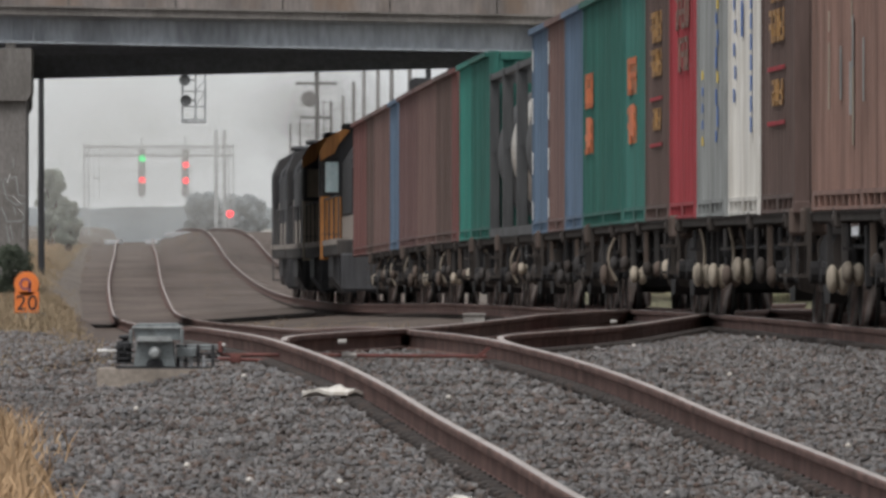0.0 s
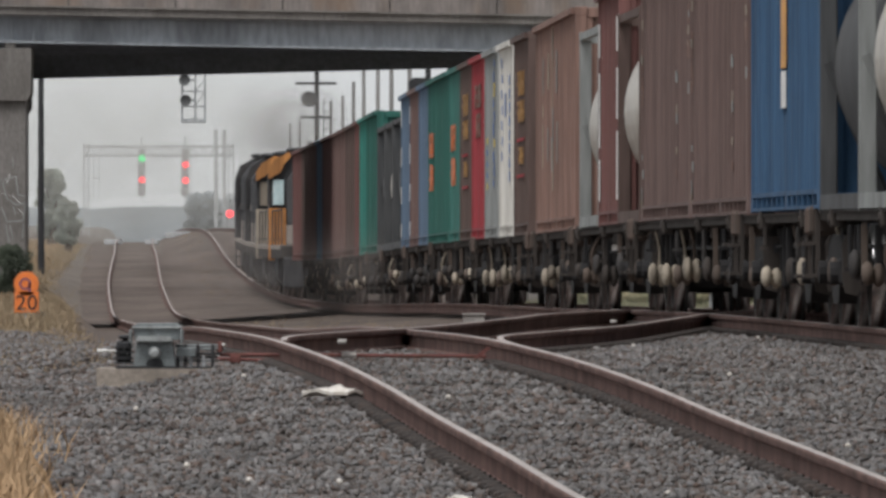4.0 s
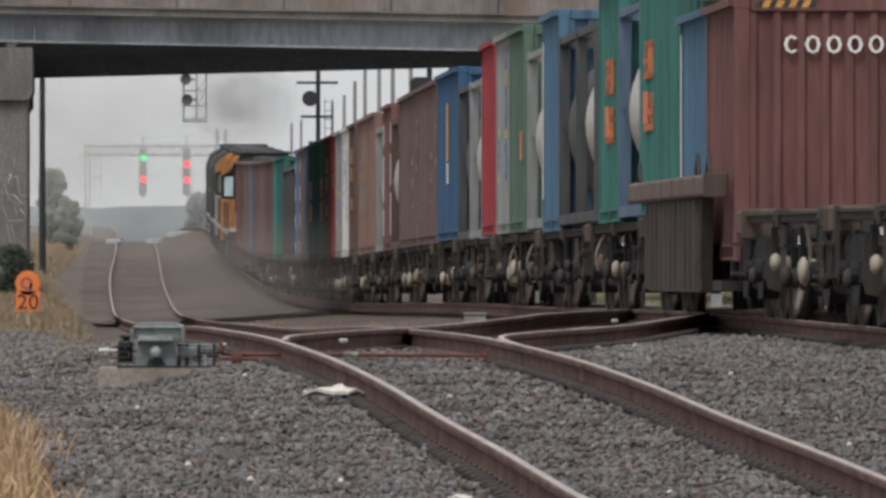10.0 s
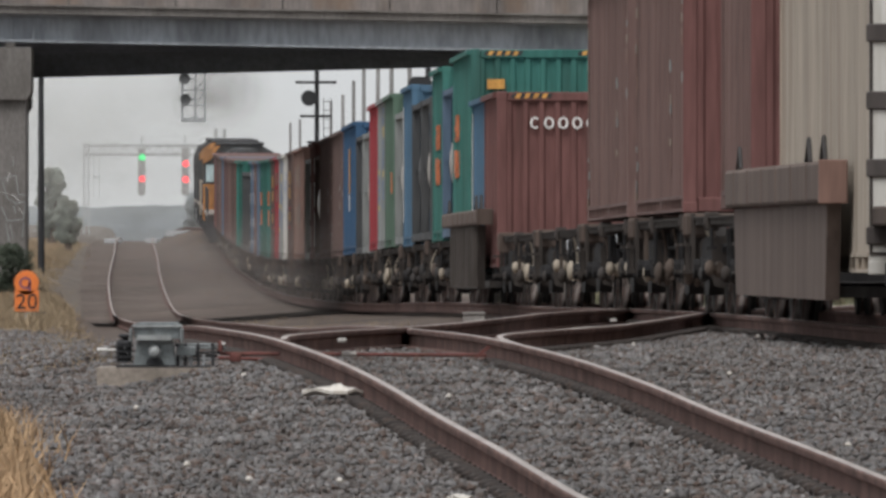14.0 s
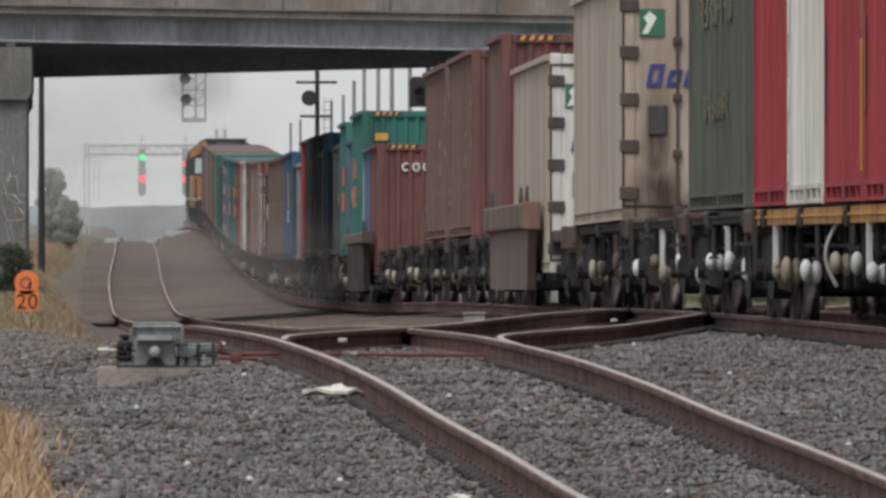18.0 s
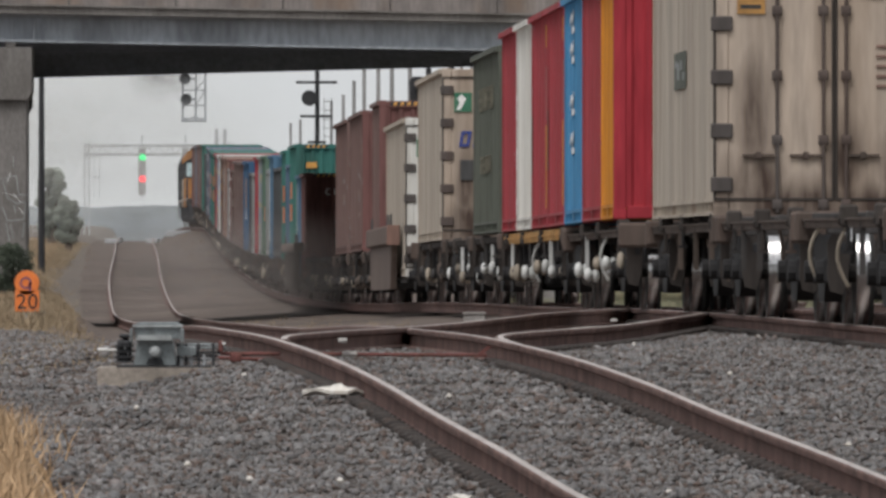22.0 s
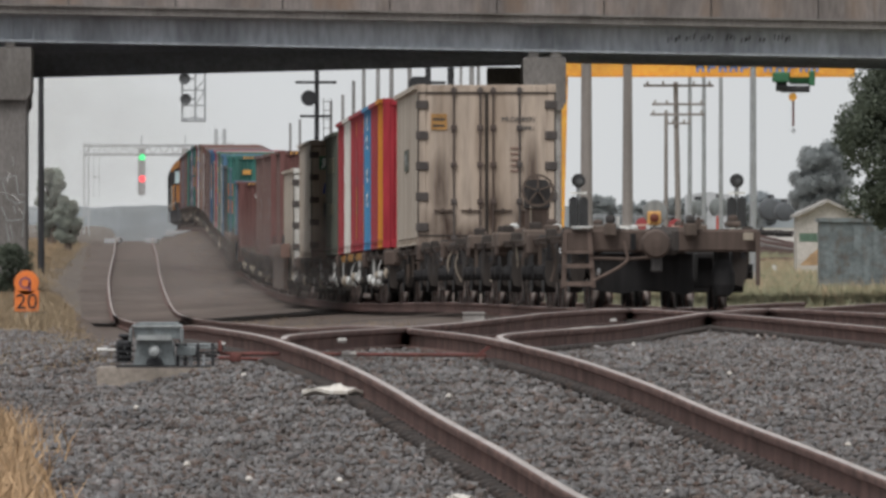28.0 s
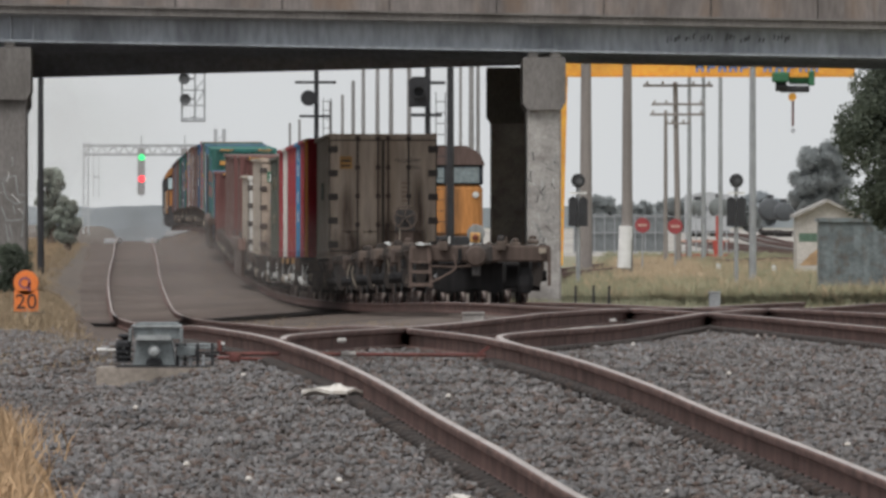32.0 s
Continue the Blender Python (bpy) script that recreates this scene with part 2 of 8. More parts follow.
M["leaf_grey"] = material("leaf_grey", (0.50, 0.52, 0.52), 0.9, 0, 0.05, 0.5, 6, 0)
# the 0.9 share flattens the grey foliage as haze would
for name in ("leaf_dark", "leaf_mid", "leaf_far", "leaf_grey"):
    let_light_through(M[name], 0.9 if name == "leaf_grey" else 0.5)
M["bark"] = material("bark", (0.12, 0.09, 0.07), 0.95)
M["straw"] = material("straw", (0.43, 0.285, 0.165), 0.9, 0, 0.3, 1.2, 14, 0.2, (0.52, 0.39, 0.25), 0.5)
M["pale_seed"] = material("pale_seed", (0.48, 0.365, 0.25), 0.9, 0, 0.3, 0.4, 10, 0.2, (0.25, 0.21, 0.13), 0.6)
M["dull_straw"] = material("dull_straw", (0.30, 0.225, 0.145), 0.9, 0, 0.35, 0.6, 14, 0.2, (0.20, 0.165, 0.10), 0.6)
M["green_grass"] = material("green_grass", (0.28, 0.28, 0.185), 0.9, 0, 0.4, 0.25, 10, 0.2, (0.30, 0.235, 0.145), 0.7)
M["shed_wall"] = material("shed_wall", (0.46, 0.43, 0.40), 0.8, 0, 0.12, 1, 12, 0.1, (0.3, 0.27, 0.2), 0.4)
M["shed_roof"] = material("shed_roof", (0.34, 0.32, 0.30), 0.7, 0.2, 0.15, 1, 12, 0.1)
M["blue_steel"] = material("blue_steel", (0.15, 0.172, 0.178), 0.75, 0.1, 0.35, 2.2, 9, 0.1, (0.10, 0.078, 0.062), 0.85)
# blue-grey woods: the distance haze is mixed into this base colour
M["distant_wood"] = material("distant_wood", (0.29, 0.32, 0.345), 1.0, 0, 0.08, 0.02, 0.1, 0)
# greys of the far gantry and poles, lightened to carry the haze
M["pale_steel"] = material("pale_steel", (0.40, 0.41, 0.42), 0.6, 0.1, 0.1, 1, 10, 0.05)
M["grey_pole"] = material("grey_pole", (0.27, 0.26, 0.26), 0.9, 0, 0.15, 1, 20, 0.2, None, 0, (3, 3, 0.3))
# pale cab panes: the mirrored sky is put into the base colour
M["glass"] = material("cab_glass", (0.55, 0.68, 0.70), 0.12, 0, 0.1, 2, 10, 0, spec=0.8)
M["cab_pane"] = material("cab_pane", (0.20, 0.24, 0.25), 0.15, 0, 0.1, 2, 10, 0, spec=0.8)
M["lit_red"] = material("lit_red", (0.5, 0.02, 0.02), 0.5, emit=(1.0, 0.035, 0.05, 2.2))
M["lit_green"] = material("lit_green", (0.02, 0.5, 0.1), 0.5, emit=(0.03, 1.0, 0.30, 1.2))




def vapour(name, colour, thick, grain):
    """Thin smoke: most light passes, less towards the middle of the billow, in uneven wisps."""
    m = bpy.data.materials.new(name)
    m.use_nodes = True
    n, l = m.node_tree.nodes, m.node_tree.links
    n.remove(n["Principled BSDF"])
    co, mp, ln, mr = n.new("ShaderNodeTexCoord"), n.new("ShaderNodeMapping"), n.new("ShaderNodeVectorMath"), n.new("ShaderNodeMapRange")
    mp.inputs["Location"].default_value, mp.inputs["Scale"].default_value = (-1.0, 0.0, -1.0), (2.0, 0.0, 2.0)
    ln.operation = "LENGTH"
    mr.interpolation_type = "SMOOTHSTEP"
    mr.inputs[1].default_value, mr.inputs[2].default_value, mr.inputs[3].default_value, mr.inputs[4].default_value = 0.05, 0.95, thick, 0.0
    ns, nr, mul = n.new("ShaderNodeTexNoise"), n.new("ShaderNodeMapRange"), n.new("ShaderNodeMath")
    ns.inputs["Scale"].default_value, ns.inputs["Detail"].default_value = grain, 4
    nr.inputs[1].default_value, nr.inputs[2].default_value, nr.inputs[3].default_value, nr.inputs[4].default_value = 0.3, 0.7, 0.45, 1.25
    mul.operation = "MULTIPLY"
    clear, dif, tra, body, mix = n.new("ShaderNodeBsdfTransparent"), n.new("ShaderNodeBsdfDiffuse"), n.new("ShaderNodeBsdfTranslucent"), n.new("ShaderNodeMixShader"), n.new("ShaderNodeMixShader")
    dif.inputs[0].default_value = tra.inputs[0].default_value = (*colour, 1)
    l.new(co.outputs["Generated"], mp.inputs[0])
    l.new(mp.outputs[0], ln.inputs[0])
    l.new(ln.outputs["Value"], mr.inputs[0])
    l.new(co.outputs["Object"], ns.inputs[0])
    l.new(ns.outputs[0], nr.inputs[0])
    l.new(mr.outputs[0], mul.inputs[0])
    l.new(nr.outputs[0], mul.inputs[1])
    l.new(dif.outputs[0], body.inputs[1])
    l.new(tra.outputs[0], body.inputs[2])
    l.new(mul.outputs[0], mix.inputs[0])
    l.new(clear.outputs[0], mix.inputs[1])
    l.new(body.outputs[0], mix.inputs[2])
    l.new(mix.outputs[0], n["Material Output"].inputs[0])
    return m


M["smoke_dark"] = vapour("exhaust_smoke", (0.40, 0.385, 0.37), 0.38, 0.7)
M["smoke_pale"] = vapour("exhaust_haze", (0.74, 0.735, 0.70), 0.24, 0.16)
M["dust"] = vapour("airborne_dust", (0.38, 0.345, 0.325), 0.20, 0.4)


# ---- mesh building ----
class Shape:
    """Collects boxes, tubes and sweeps for one part."""

    def __init__(self):
        self.v, self.f, self.mi = [], [], []
        self.m = 0

    def add(self, verts, faces):
        o = len(self.v)
        self.v += verts
        self.f += [[i + o for i in f] for f in faces]
        self.mi += [self.m] * len(faces)
        return self

    def box(self, x0, x1, y0, y1, z0, z1, c=0.0):
        if c <= 0:
            vs = [(x, y, z) for z in (z0, z1) for y in (y0, y1) for x in (x0, x1)]
            return self.add(vs, [(0, 2, 3, 1), (4, 5, 7, 6), (0, 1, 5, 4), (2, 6, 7, 3), (0, 4, 6, 2), (1, 3, 7, 5)])
        # chamfered along all vertical and horizontal edges of the outline
        c = min(c, abs(x1 - x0) * 0.4, abs(y1 - y0) * 0.4, abs(z1 - z0) * 0.4)
        ring = lambda a, z: [(x0 + a + c, y0 + a, z), (x1 - a - c, y0 + a, z), (x1 - a, y0 + a + c, z), (x1 - a, y1 - a - c, z),
                             (x1 - a - c, y1 - a, z), (x0 + a + c, y1 - a, z), (x0 + a, y1 - a - c, z), (x0 + a, y0 + a + c, z)]
        vs = ring(c * 0.7, z0) + ring(0, z0 + c) + ring(0, z1 - c) + ring(c * 0.7, z1)
        fs = [tuple(range(7, -1, -1)), tuple(range(24, 32))]
        for k in range(3):
            fs += [(8 * k + i, 8 * k + (i + 1) % 8, 8 * k + 8 + (i + 1) % 8, 8 * k + 8 + i) for i in range(8)]
        return self.add(vs, fs)

    def tube(self, a, b, r, r2=None, n=10, caps=True):
        a, b = Vector(a), Vector(b)
        r2 = r if r2 is None else r2
        d = (b - a).normalized()
        u = d.orthogonal().normalized()
        w = d.cross(u)
        vs = []
        for p, q in ((a, r), (b, r2)):
            for i in range(n):
                t = 2 * math.pi * i / n
                vs.append(tuple(p + (u * math.cos(t) + w * math.sin(t)) * q))
        fs = [(i, (i + 1) % n, n + (i + 1) % n, n + i) for i in range(n)]
        if caps:
            fs += [tuple(range(n - 1, -1, -1)), tuple(range(n, 2 * n))]
        return self.add(vs, fs)

    def lathe(self, prof, axis="y", n=20, at=(0, 0, 0), ring=False):
        """prof: (radius, along) pairs, turned round the axis."""
        vs = []
        for r, h in prof:
            for i in range(n):
                t = 2 * math.pi * i / n
                p = (r * math.cos(t), h, r * math.sin(t)) if axis == "y" else (h, r * math.cos(t), r * math.sin(t)) if axis == "x" else (r * math.cos(t), r * math.sin(t), h)
                vs.append((p[0] + at[0], p[1] + at[1], p[2] + at[2]))
        fs = [(n * k + i, n * k + (i + 1) % n, n * k + n + (i + 1) % n, n * k + n + i) for k in range(len(prof) - 1) for i in range(n)]
        k = n * (len(prof) - 1)
        if ring:
            fs += [(k + i, k + (i + 1) % n, (i + 1) % n, i) for i in range(n)]
        else:
            fs += [tuple(range(n - 1, -1, -1)), tuple(range(k, k + n))]
        return self.add(vs, fs)

    def prism(self, outline, axis, a, b):
        """A closed outline pushed along an axis: for x outline is (y, z), for y (x, z), for z (x, y)."""
        put = {"x": lambda p, h: (h, p[0], p[1]), "y": lambda p, h: (p[0], h, p[1]), "z": lambda p, h: (p[0], p[1], h)}[axis]
        n = len(outline)
        vs = [put(p, a) for p in outline] + [put(p, b) for p in outline]
        fs = [(i, (i + 1) % n, n + (i + 1) % n, n + i) for i in range(n)] + [tuple(range(n - 1, -1, -1)), tuple(range(n, 2 * n))]
        return self.add(vs, fs)

    def sweep(self, section, spine):
        """An open or closed section (sideways, up) carried along points; closed section."""
        n = len(section)
        vs = []
        for k, p in enumerate(spine):
            q0, q1 = Vector(spine[max(0, k - 1)]), Vector(spine[min(len(spine) - 1, k + 1)])
            d = (q1 - q0).normalized()
            side = Vector((d.y, -d.x, 0)).normalized()
            for sx, sz in section:
                vs.append((p[0] + side.x * sx, p[1] + side.y * sx, p[2] + sz))
        fs = [(n * k + i, n * k + (i + 1) % n, n * k + n + (i + 1) % n, n * k + n + i) for k in range(len(spine) - 1) for i in range(n)]
        fs += [tuple(range(n - 1, -1, -1)), tuple(range(n * (len(spine) - 1), n * len(spine)))]
        return self.add(vs, fs)

    def pipe(self, pts, r, n=6):
        """A bent round bar through points, in one piece."""
        vs = []
        for k, p in enumerate(pts):
            d = (Vector(pts[min(len(pts) - 1, k + 1)]) - Vector(pts[max(0, k - 1)])).normalized()
            u = d.cross(Vector((0.31, 0.95, 0.05))).normalized()
            w = d.cross(u)
            vs += [tuple(Vector(p) + (u * math.cos(2 * math.pi * i / n) + w * math.sin(2 * math.pi * i / n)) * r) for i in range(n)]
        fs = [(n * k + i, n * k + (i + 1) % n, n * k + n + (i + 1) % n, n * k + n + i) for k in range(len(pts) - 1) for i in range(n)]
        k = n * (len(pts) - 1)
        return self.add(vs, fs + [tuple(range(n - 1, -1, -1)), tuple(range(k, k + n))])

    def mesh(self, name, *mats, smooth=False):
        me = bpy.data.meshes.new(name)
        me.from_pydata(self.v, [], self.f)
        for m in mats:
            me.materials.append(M[m] if isinstance(m, str) else m)
        if len(mats) > 1:
            me.polygons.foreach_set("material_index", self.mi)
        bm = bmesh.new()
        bm.from_mesh(me)
        bmesh.ops.recalc_face_normals(bm, faces=bm.faces)
        bm.to_mesh(me)
        bm.free()
        if smooth:
            me.polygons.foreach_set("use_smooth", [True] * len(me.polygons))
            me.set_sharp_from_angle(angle=radians(35))
        me.update()
        return me


def thing(name, label, category, group="", kind="", at=None):
    ob = new(name)
    ob.empty_display_size = 0.2
    if at is not None:
        ob.matrix_basis = at
    return tagged(ob, label, category, group, kind)


def part(name, shape, mat, parent=None, label="", at=None, smooth=False):
    """Links a shape, or a finished mesh, as one mesh object under its thing."""
    me = shape.mesh(name, *(mat if isinstance(mat, (list, tuple)) else (mat,)), smooth=smooth) if isinstance(shape, Shape) else shape
    ob = new(name, me)
    if not isinstance(shape, Shape) and mat:
        ob.material_slots[0].link = "OBJECT"
        ob.material_slots[0].material = M[mat]
    if parent is not None:
        ob.parent = parent
    if at is not None:
        ob.matrix_basis = at
    if label:
        ob["label"] = label
    return ob


def solo(name, shape, mat, label, category, group="", kind="", at=None, smooth=False):
    return tagged(part(name, shape, mat, None, "", at, smooth), label, category, group, kind)


def lettering(text, size, mat, parent, at, name="letter", stretch=1.0):
    """A word in the built-in font, each letter a part of its own."""
    cu = bpy.data.curves.new(name, "FONT")
    cu.body, cu.size, cu.align_x, cu.align_y, cu.extrude = text, size, "CENTER", "CENTER", 0.004
    cu.space_character = 1.05
    tmp = bpy.data.objects.new(name, cu)
    me = bpy.data.meshes.new_from_object(tmp)
    bpy.data.objects.remove(tmp)
    spans = []
    for p in me.polygons:
        xs = [me.vertices[v].co.x for v in p.vertices]
        spans.append((min(xs), max(xs)))
    # letters are told apart by the clear gaps between them
    marks, right = [], -1e9
    for a, b in sorted(spans):
        if a > right + 0.004:
            marks.append(a)
        right = max(right, b)
    for k, a in enumerate(marks):
        b = marks[k + 1] if k + 1 < len(marks) else 1e9
        sh = Shape()
        for p, (lo, hi) in zip(me.polygons, spans):
            if a - 1e-6 <= lo < b - 1e-6:
                sh.add([tuple(me.vertices[v].co) for v in p.vertices], [tuple(range(len(p.vertices)))])
        part(name, sh, mat, parent, at=at @ Matrix.Diagonal((stretch, 1, 1, 1)))
    bpy.data.meshes.remove(me)


# ---- the line: level and plan of the tracks ----
# distance ahead, rail level below the eye
LEVEL_MAIN = [(-400, -1.4), (20, -1.40), (60, -1.36), (70.7, -1.31), (79.3, -1.23), (87, -1.15), (95, -1.04), (103, -0.96), (113, -0.92), (140, -0.94), (169, -1.02), (207, -1.20), (235, -1.31), (264, -1.445), (300, -1.66), (340, -1.87),
              (373, -1.98), (411, -2.07), (440, -2.06), (477, -1.93), (515, -1.70), (562, -1.32), (620, -0.72), (660, -0.47), (700, -0.36), (758, -0.36), (850, -0.40), (950, -0.62), (1005, -0.74), (1200, -1.2), (1500, -1.9), (6000, -3.0)]
LEVEL_LEFT = [(-400, -1.4), (20, -1.40), (60, -1.36), (70.7, -1.31), (79.3, -1.23), (87, -1.15), (95, -1.04), (103, -0.96), (113, -0.91), (131, -0.95), (150, -1.06), (180, -1.30), (240, -1.66), (301, -2.02), (361, -2.32),
              (404, -2.42), (470, -1.95), (524, -1.60), (600, -1.28), (673, -1.0), (720, -0.85), (800, -0.95), (1000, -1.6), (6000, -3.0)]


def curve_through(knots):
    """A smooth monotone-safe curve through (distance, value) knots."""
    xs = np.array([k[0] for k in knots], float)
    ys = np.array([k[1] for k in knots], float)
    h = np.diff(xs)
    d = np.diff(ys) / h
    m = np.zeros(len(xs))
    m[1:-1] = (d[:-1] * h[1:] + d[1:] * h[:-1]) / (h[:-1] + h[1:])
    m[0], m[-1] = d[0], d[-1]

    def at(x):
        x = np.asarray(x, float)
        i = np.clip(np.searchsorted(xs, x) - 1, 0, len(h) - 1)
        t = (x - xs[i]) / h[i]
        return ((2 * t**3 - 3 * t**2 + 1) * ys[i] + (t**3 - 2 * t**2 + t) * h[i] * m[i] + (-2 * t**3 + 3 * t**2) * ys[i + 1] + (t**3 - t**2) * h[i] * m[i + 1])
    return at


main_level = curve_through([(a, b + CZ) for a, b in LEVEL_MAIN])
left_level = curve_through([(a, b + CZ) for a, b in LEVEL_LEFT])
SLOPE = 0.02798


# straight past the eye, easing to the right beyond the bridge
main_x = curve_through([(y, 3.417 - SLOPE * (y - 169.2)) for y in (-600, -300, 0, 200, 300, 400, 470)] + [(512, -6.1), (563, -7.35), (644, -9.2), (758, -11.75), (1005, -17.4), (1400, -26), (6000, -120)])


# the near track, which becomes the left main beyond the points
left_x = curve_through([(-400, 22.7), (20, 3.76), (70.7, 1.492), (80, 1.135), (90, 0.695), (100, 0.235), (113, -0.39), (131, -1.12), (150, -1.66), (180, -2.45), (240, -4.0), (300, -5.5), (361, -7.05), (404, -8.1),
                        (471, -9.7), (524, -10.8), (600, -12.35), (673, -13.9), (720, -14.8), (1000, -20.5), (6000, -130)])
# the diverging route that crosses the main towards the yard
cross_x = curve_through([(109, -0.22), (113, -0.36), (118, -0.38), (124, -0.05), (131, 0.47), (149, 1.40), (165, 2.25), (200, 4.1), (260, 7.2)])


# ---- ground ----
def ground_level(x, y):
    """Top of the ground sheet: the formation of both lines, a lower field to the right, a bank to the left."""
    x, y = np.asarray(x, float), np.asarray(y, float)
    lx, mx = left_x(y), main_x(y)
    k = np.clip((x - lx) / np.maximum(mx - lx, 2.0), 0, 1)
    far = np.clip((y - 480) / 80, 0, 1)
    k = k * (1 - far) + np.clip((k - 0.3) / 0.35, 0, 1) * far
    z = left_level(y) * (1 - k) + main_level(y) * k - 0.195
    left = lx - 1.75 - x
    bank = CZ + np.interp(y, [60, 80, 95, 113, 150, 210, 300, 400, 520, 673, 800], [-1.25, -1.24, -1.29, -1.27, -1.24, -1.36, -1.62, -1.78, -1.42, -0.95, -1.0])
    dip = np.interp(y, [97, 105, 115, 126], [0, 1, 1, 0])
    rise = np.interp(y, [150, 180, 320, 400], [0, 1, 1, 0])
    t = np.clip((left - 0.15 + 0.75 * dip + 0.55 * rise) / (1.5 - 0.5 * dip - 0.5 * rise), 0, 1)
    t = t * t * (3 - 2 * t)
    z = z * (1 - t) + bank * t + np.clip(left - 3, 0, 8) * 0.03
    right = np.clip((x - mx - 3.0) / 9.0, 0, 1)
    field = np.where(y > 330, -2.05 + CZ, np.minimum(z, main_level(y) - 0.45))
    field = np.where(y > 700, -2.05 + CZ + (y - 700) * 0.0004, field)
    s = right * right * (3 - 2 * right)
    return z * (1 - s) + field * s


def sheet(name, mats, ys, offsets, centre, lift, uneven, choose=None, narrow=1.0, skirt=0.0):
    n = len(offsets)
    yy, oo = np.meshgrid(ys, offsets, indexing="ij")
    xx = centre(yy) + np.where(oo < -1.9, -1.9 + (oo + 1.9) * np.interp(yy, [150, 230], [1.0, narrow]), oo)
    zz = ground_level(xx, yy) + lift
    zz += uneven * np.array([noise.noise(Vector((a * 0.9, b * 0.9, 3.1))) for a, b in zip(xx.ravel(), yy.ravel())]).reshape(xx.shape)
    zz[:, 0] -= skirt
    zz[:, -1] -= skirt
    vs = np.stack([xx, yy, zz], -1).reshape(-1, 3)
    fs = [(i * n + j, i * n + j + 1, i * n + n + j + 1, i * n + n + j) for i in range(len(ys) - 1) for j in range(n - 1)]
    me = bpy.data.meshes.new(name)
    me.from_pydata(vs.tolist(), [], fs)
    for m in mats:
        me.materials.append(M[m])
    if choose is not None:
        me.polygons.foreach_set("material_index", [choose(i, j) for i in range(len(ys) - 1) for j in range(n - 1)])
    me.polygons.foreach_set("use_smooth", [True] * len(me.polygons))
    me.update()
    return new(name, me)


ys_far = np.concatenate([np.linspace(-420, 20, 12), np.arange(30, 300, 6), np.arange(300, 760, 10), np.geomspace(770, 9000, 24)])
offs = np.concatenate([-np.geomspace(3500, 14, 12), np.arange(-12, 24, 1.5), np.geomspace(25, 3500, 14)])
tagged(sheet("ground", ["soil", "field", "yard_gravel"], ys_far, offs, lambda y: left_x(y), -0.075, 0.025, lambda i, j: 0 if offs[j] < 12 else 2 if 850 < ys_far[i] < 2400 else 1),
       "dry grassy soil along the railway, reaching the horizon", "ground", kind="structure")
ys_bal = np.concatenate([np.linspace(-420, 30, 30), np.arange(34, 150, 1.0), np.arange(150, 1000, 4.0)])
offs_b = np.concatenate([np.linspace(-2.9, 6.2, 19), [7, 8.2, 9.4, 10.5]])
tagged(sheet("ballast_bed", ["ballast", "far_ballast"], ys_bal, offs_b, lambda y: left_x(y), 0.0, 0.006, lambda i, j: 1 if ys_bal[i] > 112 else 0, 0.3, 0.22),
       "dark grey crushed stone ballast under the tracks", "ballast", kind="structure")


# loose stones lying on the bed where the eye sees them singly
def scatter_stones():
    rng = np.random.default_rng(4)
    cube = np.array([(x, y, z) for z in (-1, 1) for y in (-1, 1) for x in (-1, 1)], float) * 0.62
    tri = np.array([(0, 2, 3), (0, 3, 1), (4, 5, 7), (4, 7, 6), (0, 1, 5), (0, 5, 4), (2, 6, 7), (2, 7, 3), (0, 4, 6), (0, 6, 2), (1, 3, 7), (1, 7, 5)])
    n = 190000
    y = 62 + 108 * rng.random(n) ** 1.3
    x = left_x(y) + rng.uniform(-3.35, 6.8, n)
    keep = np.ones(n, bool)
    for rx in (left_x(y) - 0.835, left_x(y) + 0.835):
        keep &= np.abs(x - rx) > 0.078
    x, y = x[keep], y[keep]
    n = len(x)
    size = rng.uniform(0.010, 0.020, n) * rng.choice([0.8, 1.0, 1.35], n, p=[0.4, 0.45, 0.15])
    lump = 0.008 * np.sin(x * 5.1 + 1.3 * np.sin(y * 2.3)) + 0.008 * np.sin(y * 1.7 + x * 2.2)
    z = ground_level(x, y) + 0.006 + lump + size * rng.uniform(0.15, 0.9, n)
    v = cube[None] * (1 + rng.uniform(-0.75, 0.5, (n, 8, 3))) * size[:, None, None] * rng.uniform(0.7, 1.4, (n, 1, 3)) * np.array([1.35, 1.25, 0.75])
    # turned about x, then about z
    t1, t2 = rng.uniform(0, 2 * np.pi, n)[:, None], rng.uniform(0, 2 * np.pi, n)[:, None]
    vy, vz = v[..., 1] * np.cos(t1) - v[..., 2] * np.sin(t1), v[..., 1] * np.sin(t1) + v[..., 2] * np.cos(t1)
    vx, vy = v[..., 0] * np.cos(t2) - vy * np.sin(t2), v[..., 0] * np.sin(t2) + vy * np.cos(t2)
    verts = np.stack([vx + x[:, None], vy + y[:, None], vz + z[:, None]], -1).reshape(-1, 3)
    faces = (tri[None] + 8 * np.arange(n)[:, None, None]).reshape(-1, 3)
    me = bpy.data.meshes.new("ballast_stones")
    me.vertices.add(len(verts))
    me.vertices.foreach_set("co", verts.ravel())
    me.loops.add(faces.size)
    me.loops.foreach_set("vertex_index", faces.ravel())
    me.polygons.add(len(faces))
    me.polygons.foreach_set("loop_start", np.arange(0, faces.size, 3))
    me.update(calc_edges=True)
    me.materials.append(M["stone"])
    tagged(new("ballast_stones", me), "angular grey and brown crushed ballast stones", "ballast stones", kind="stuff")


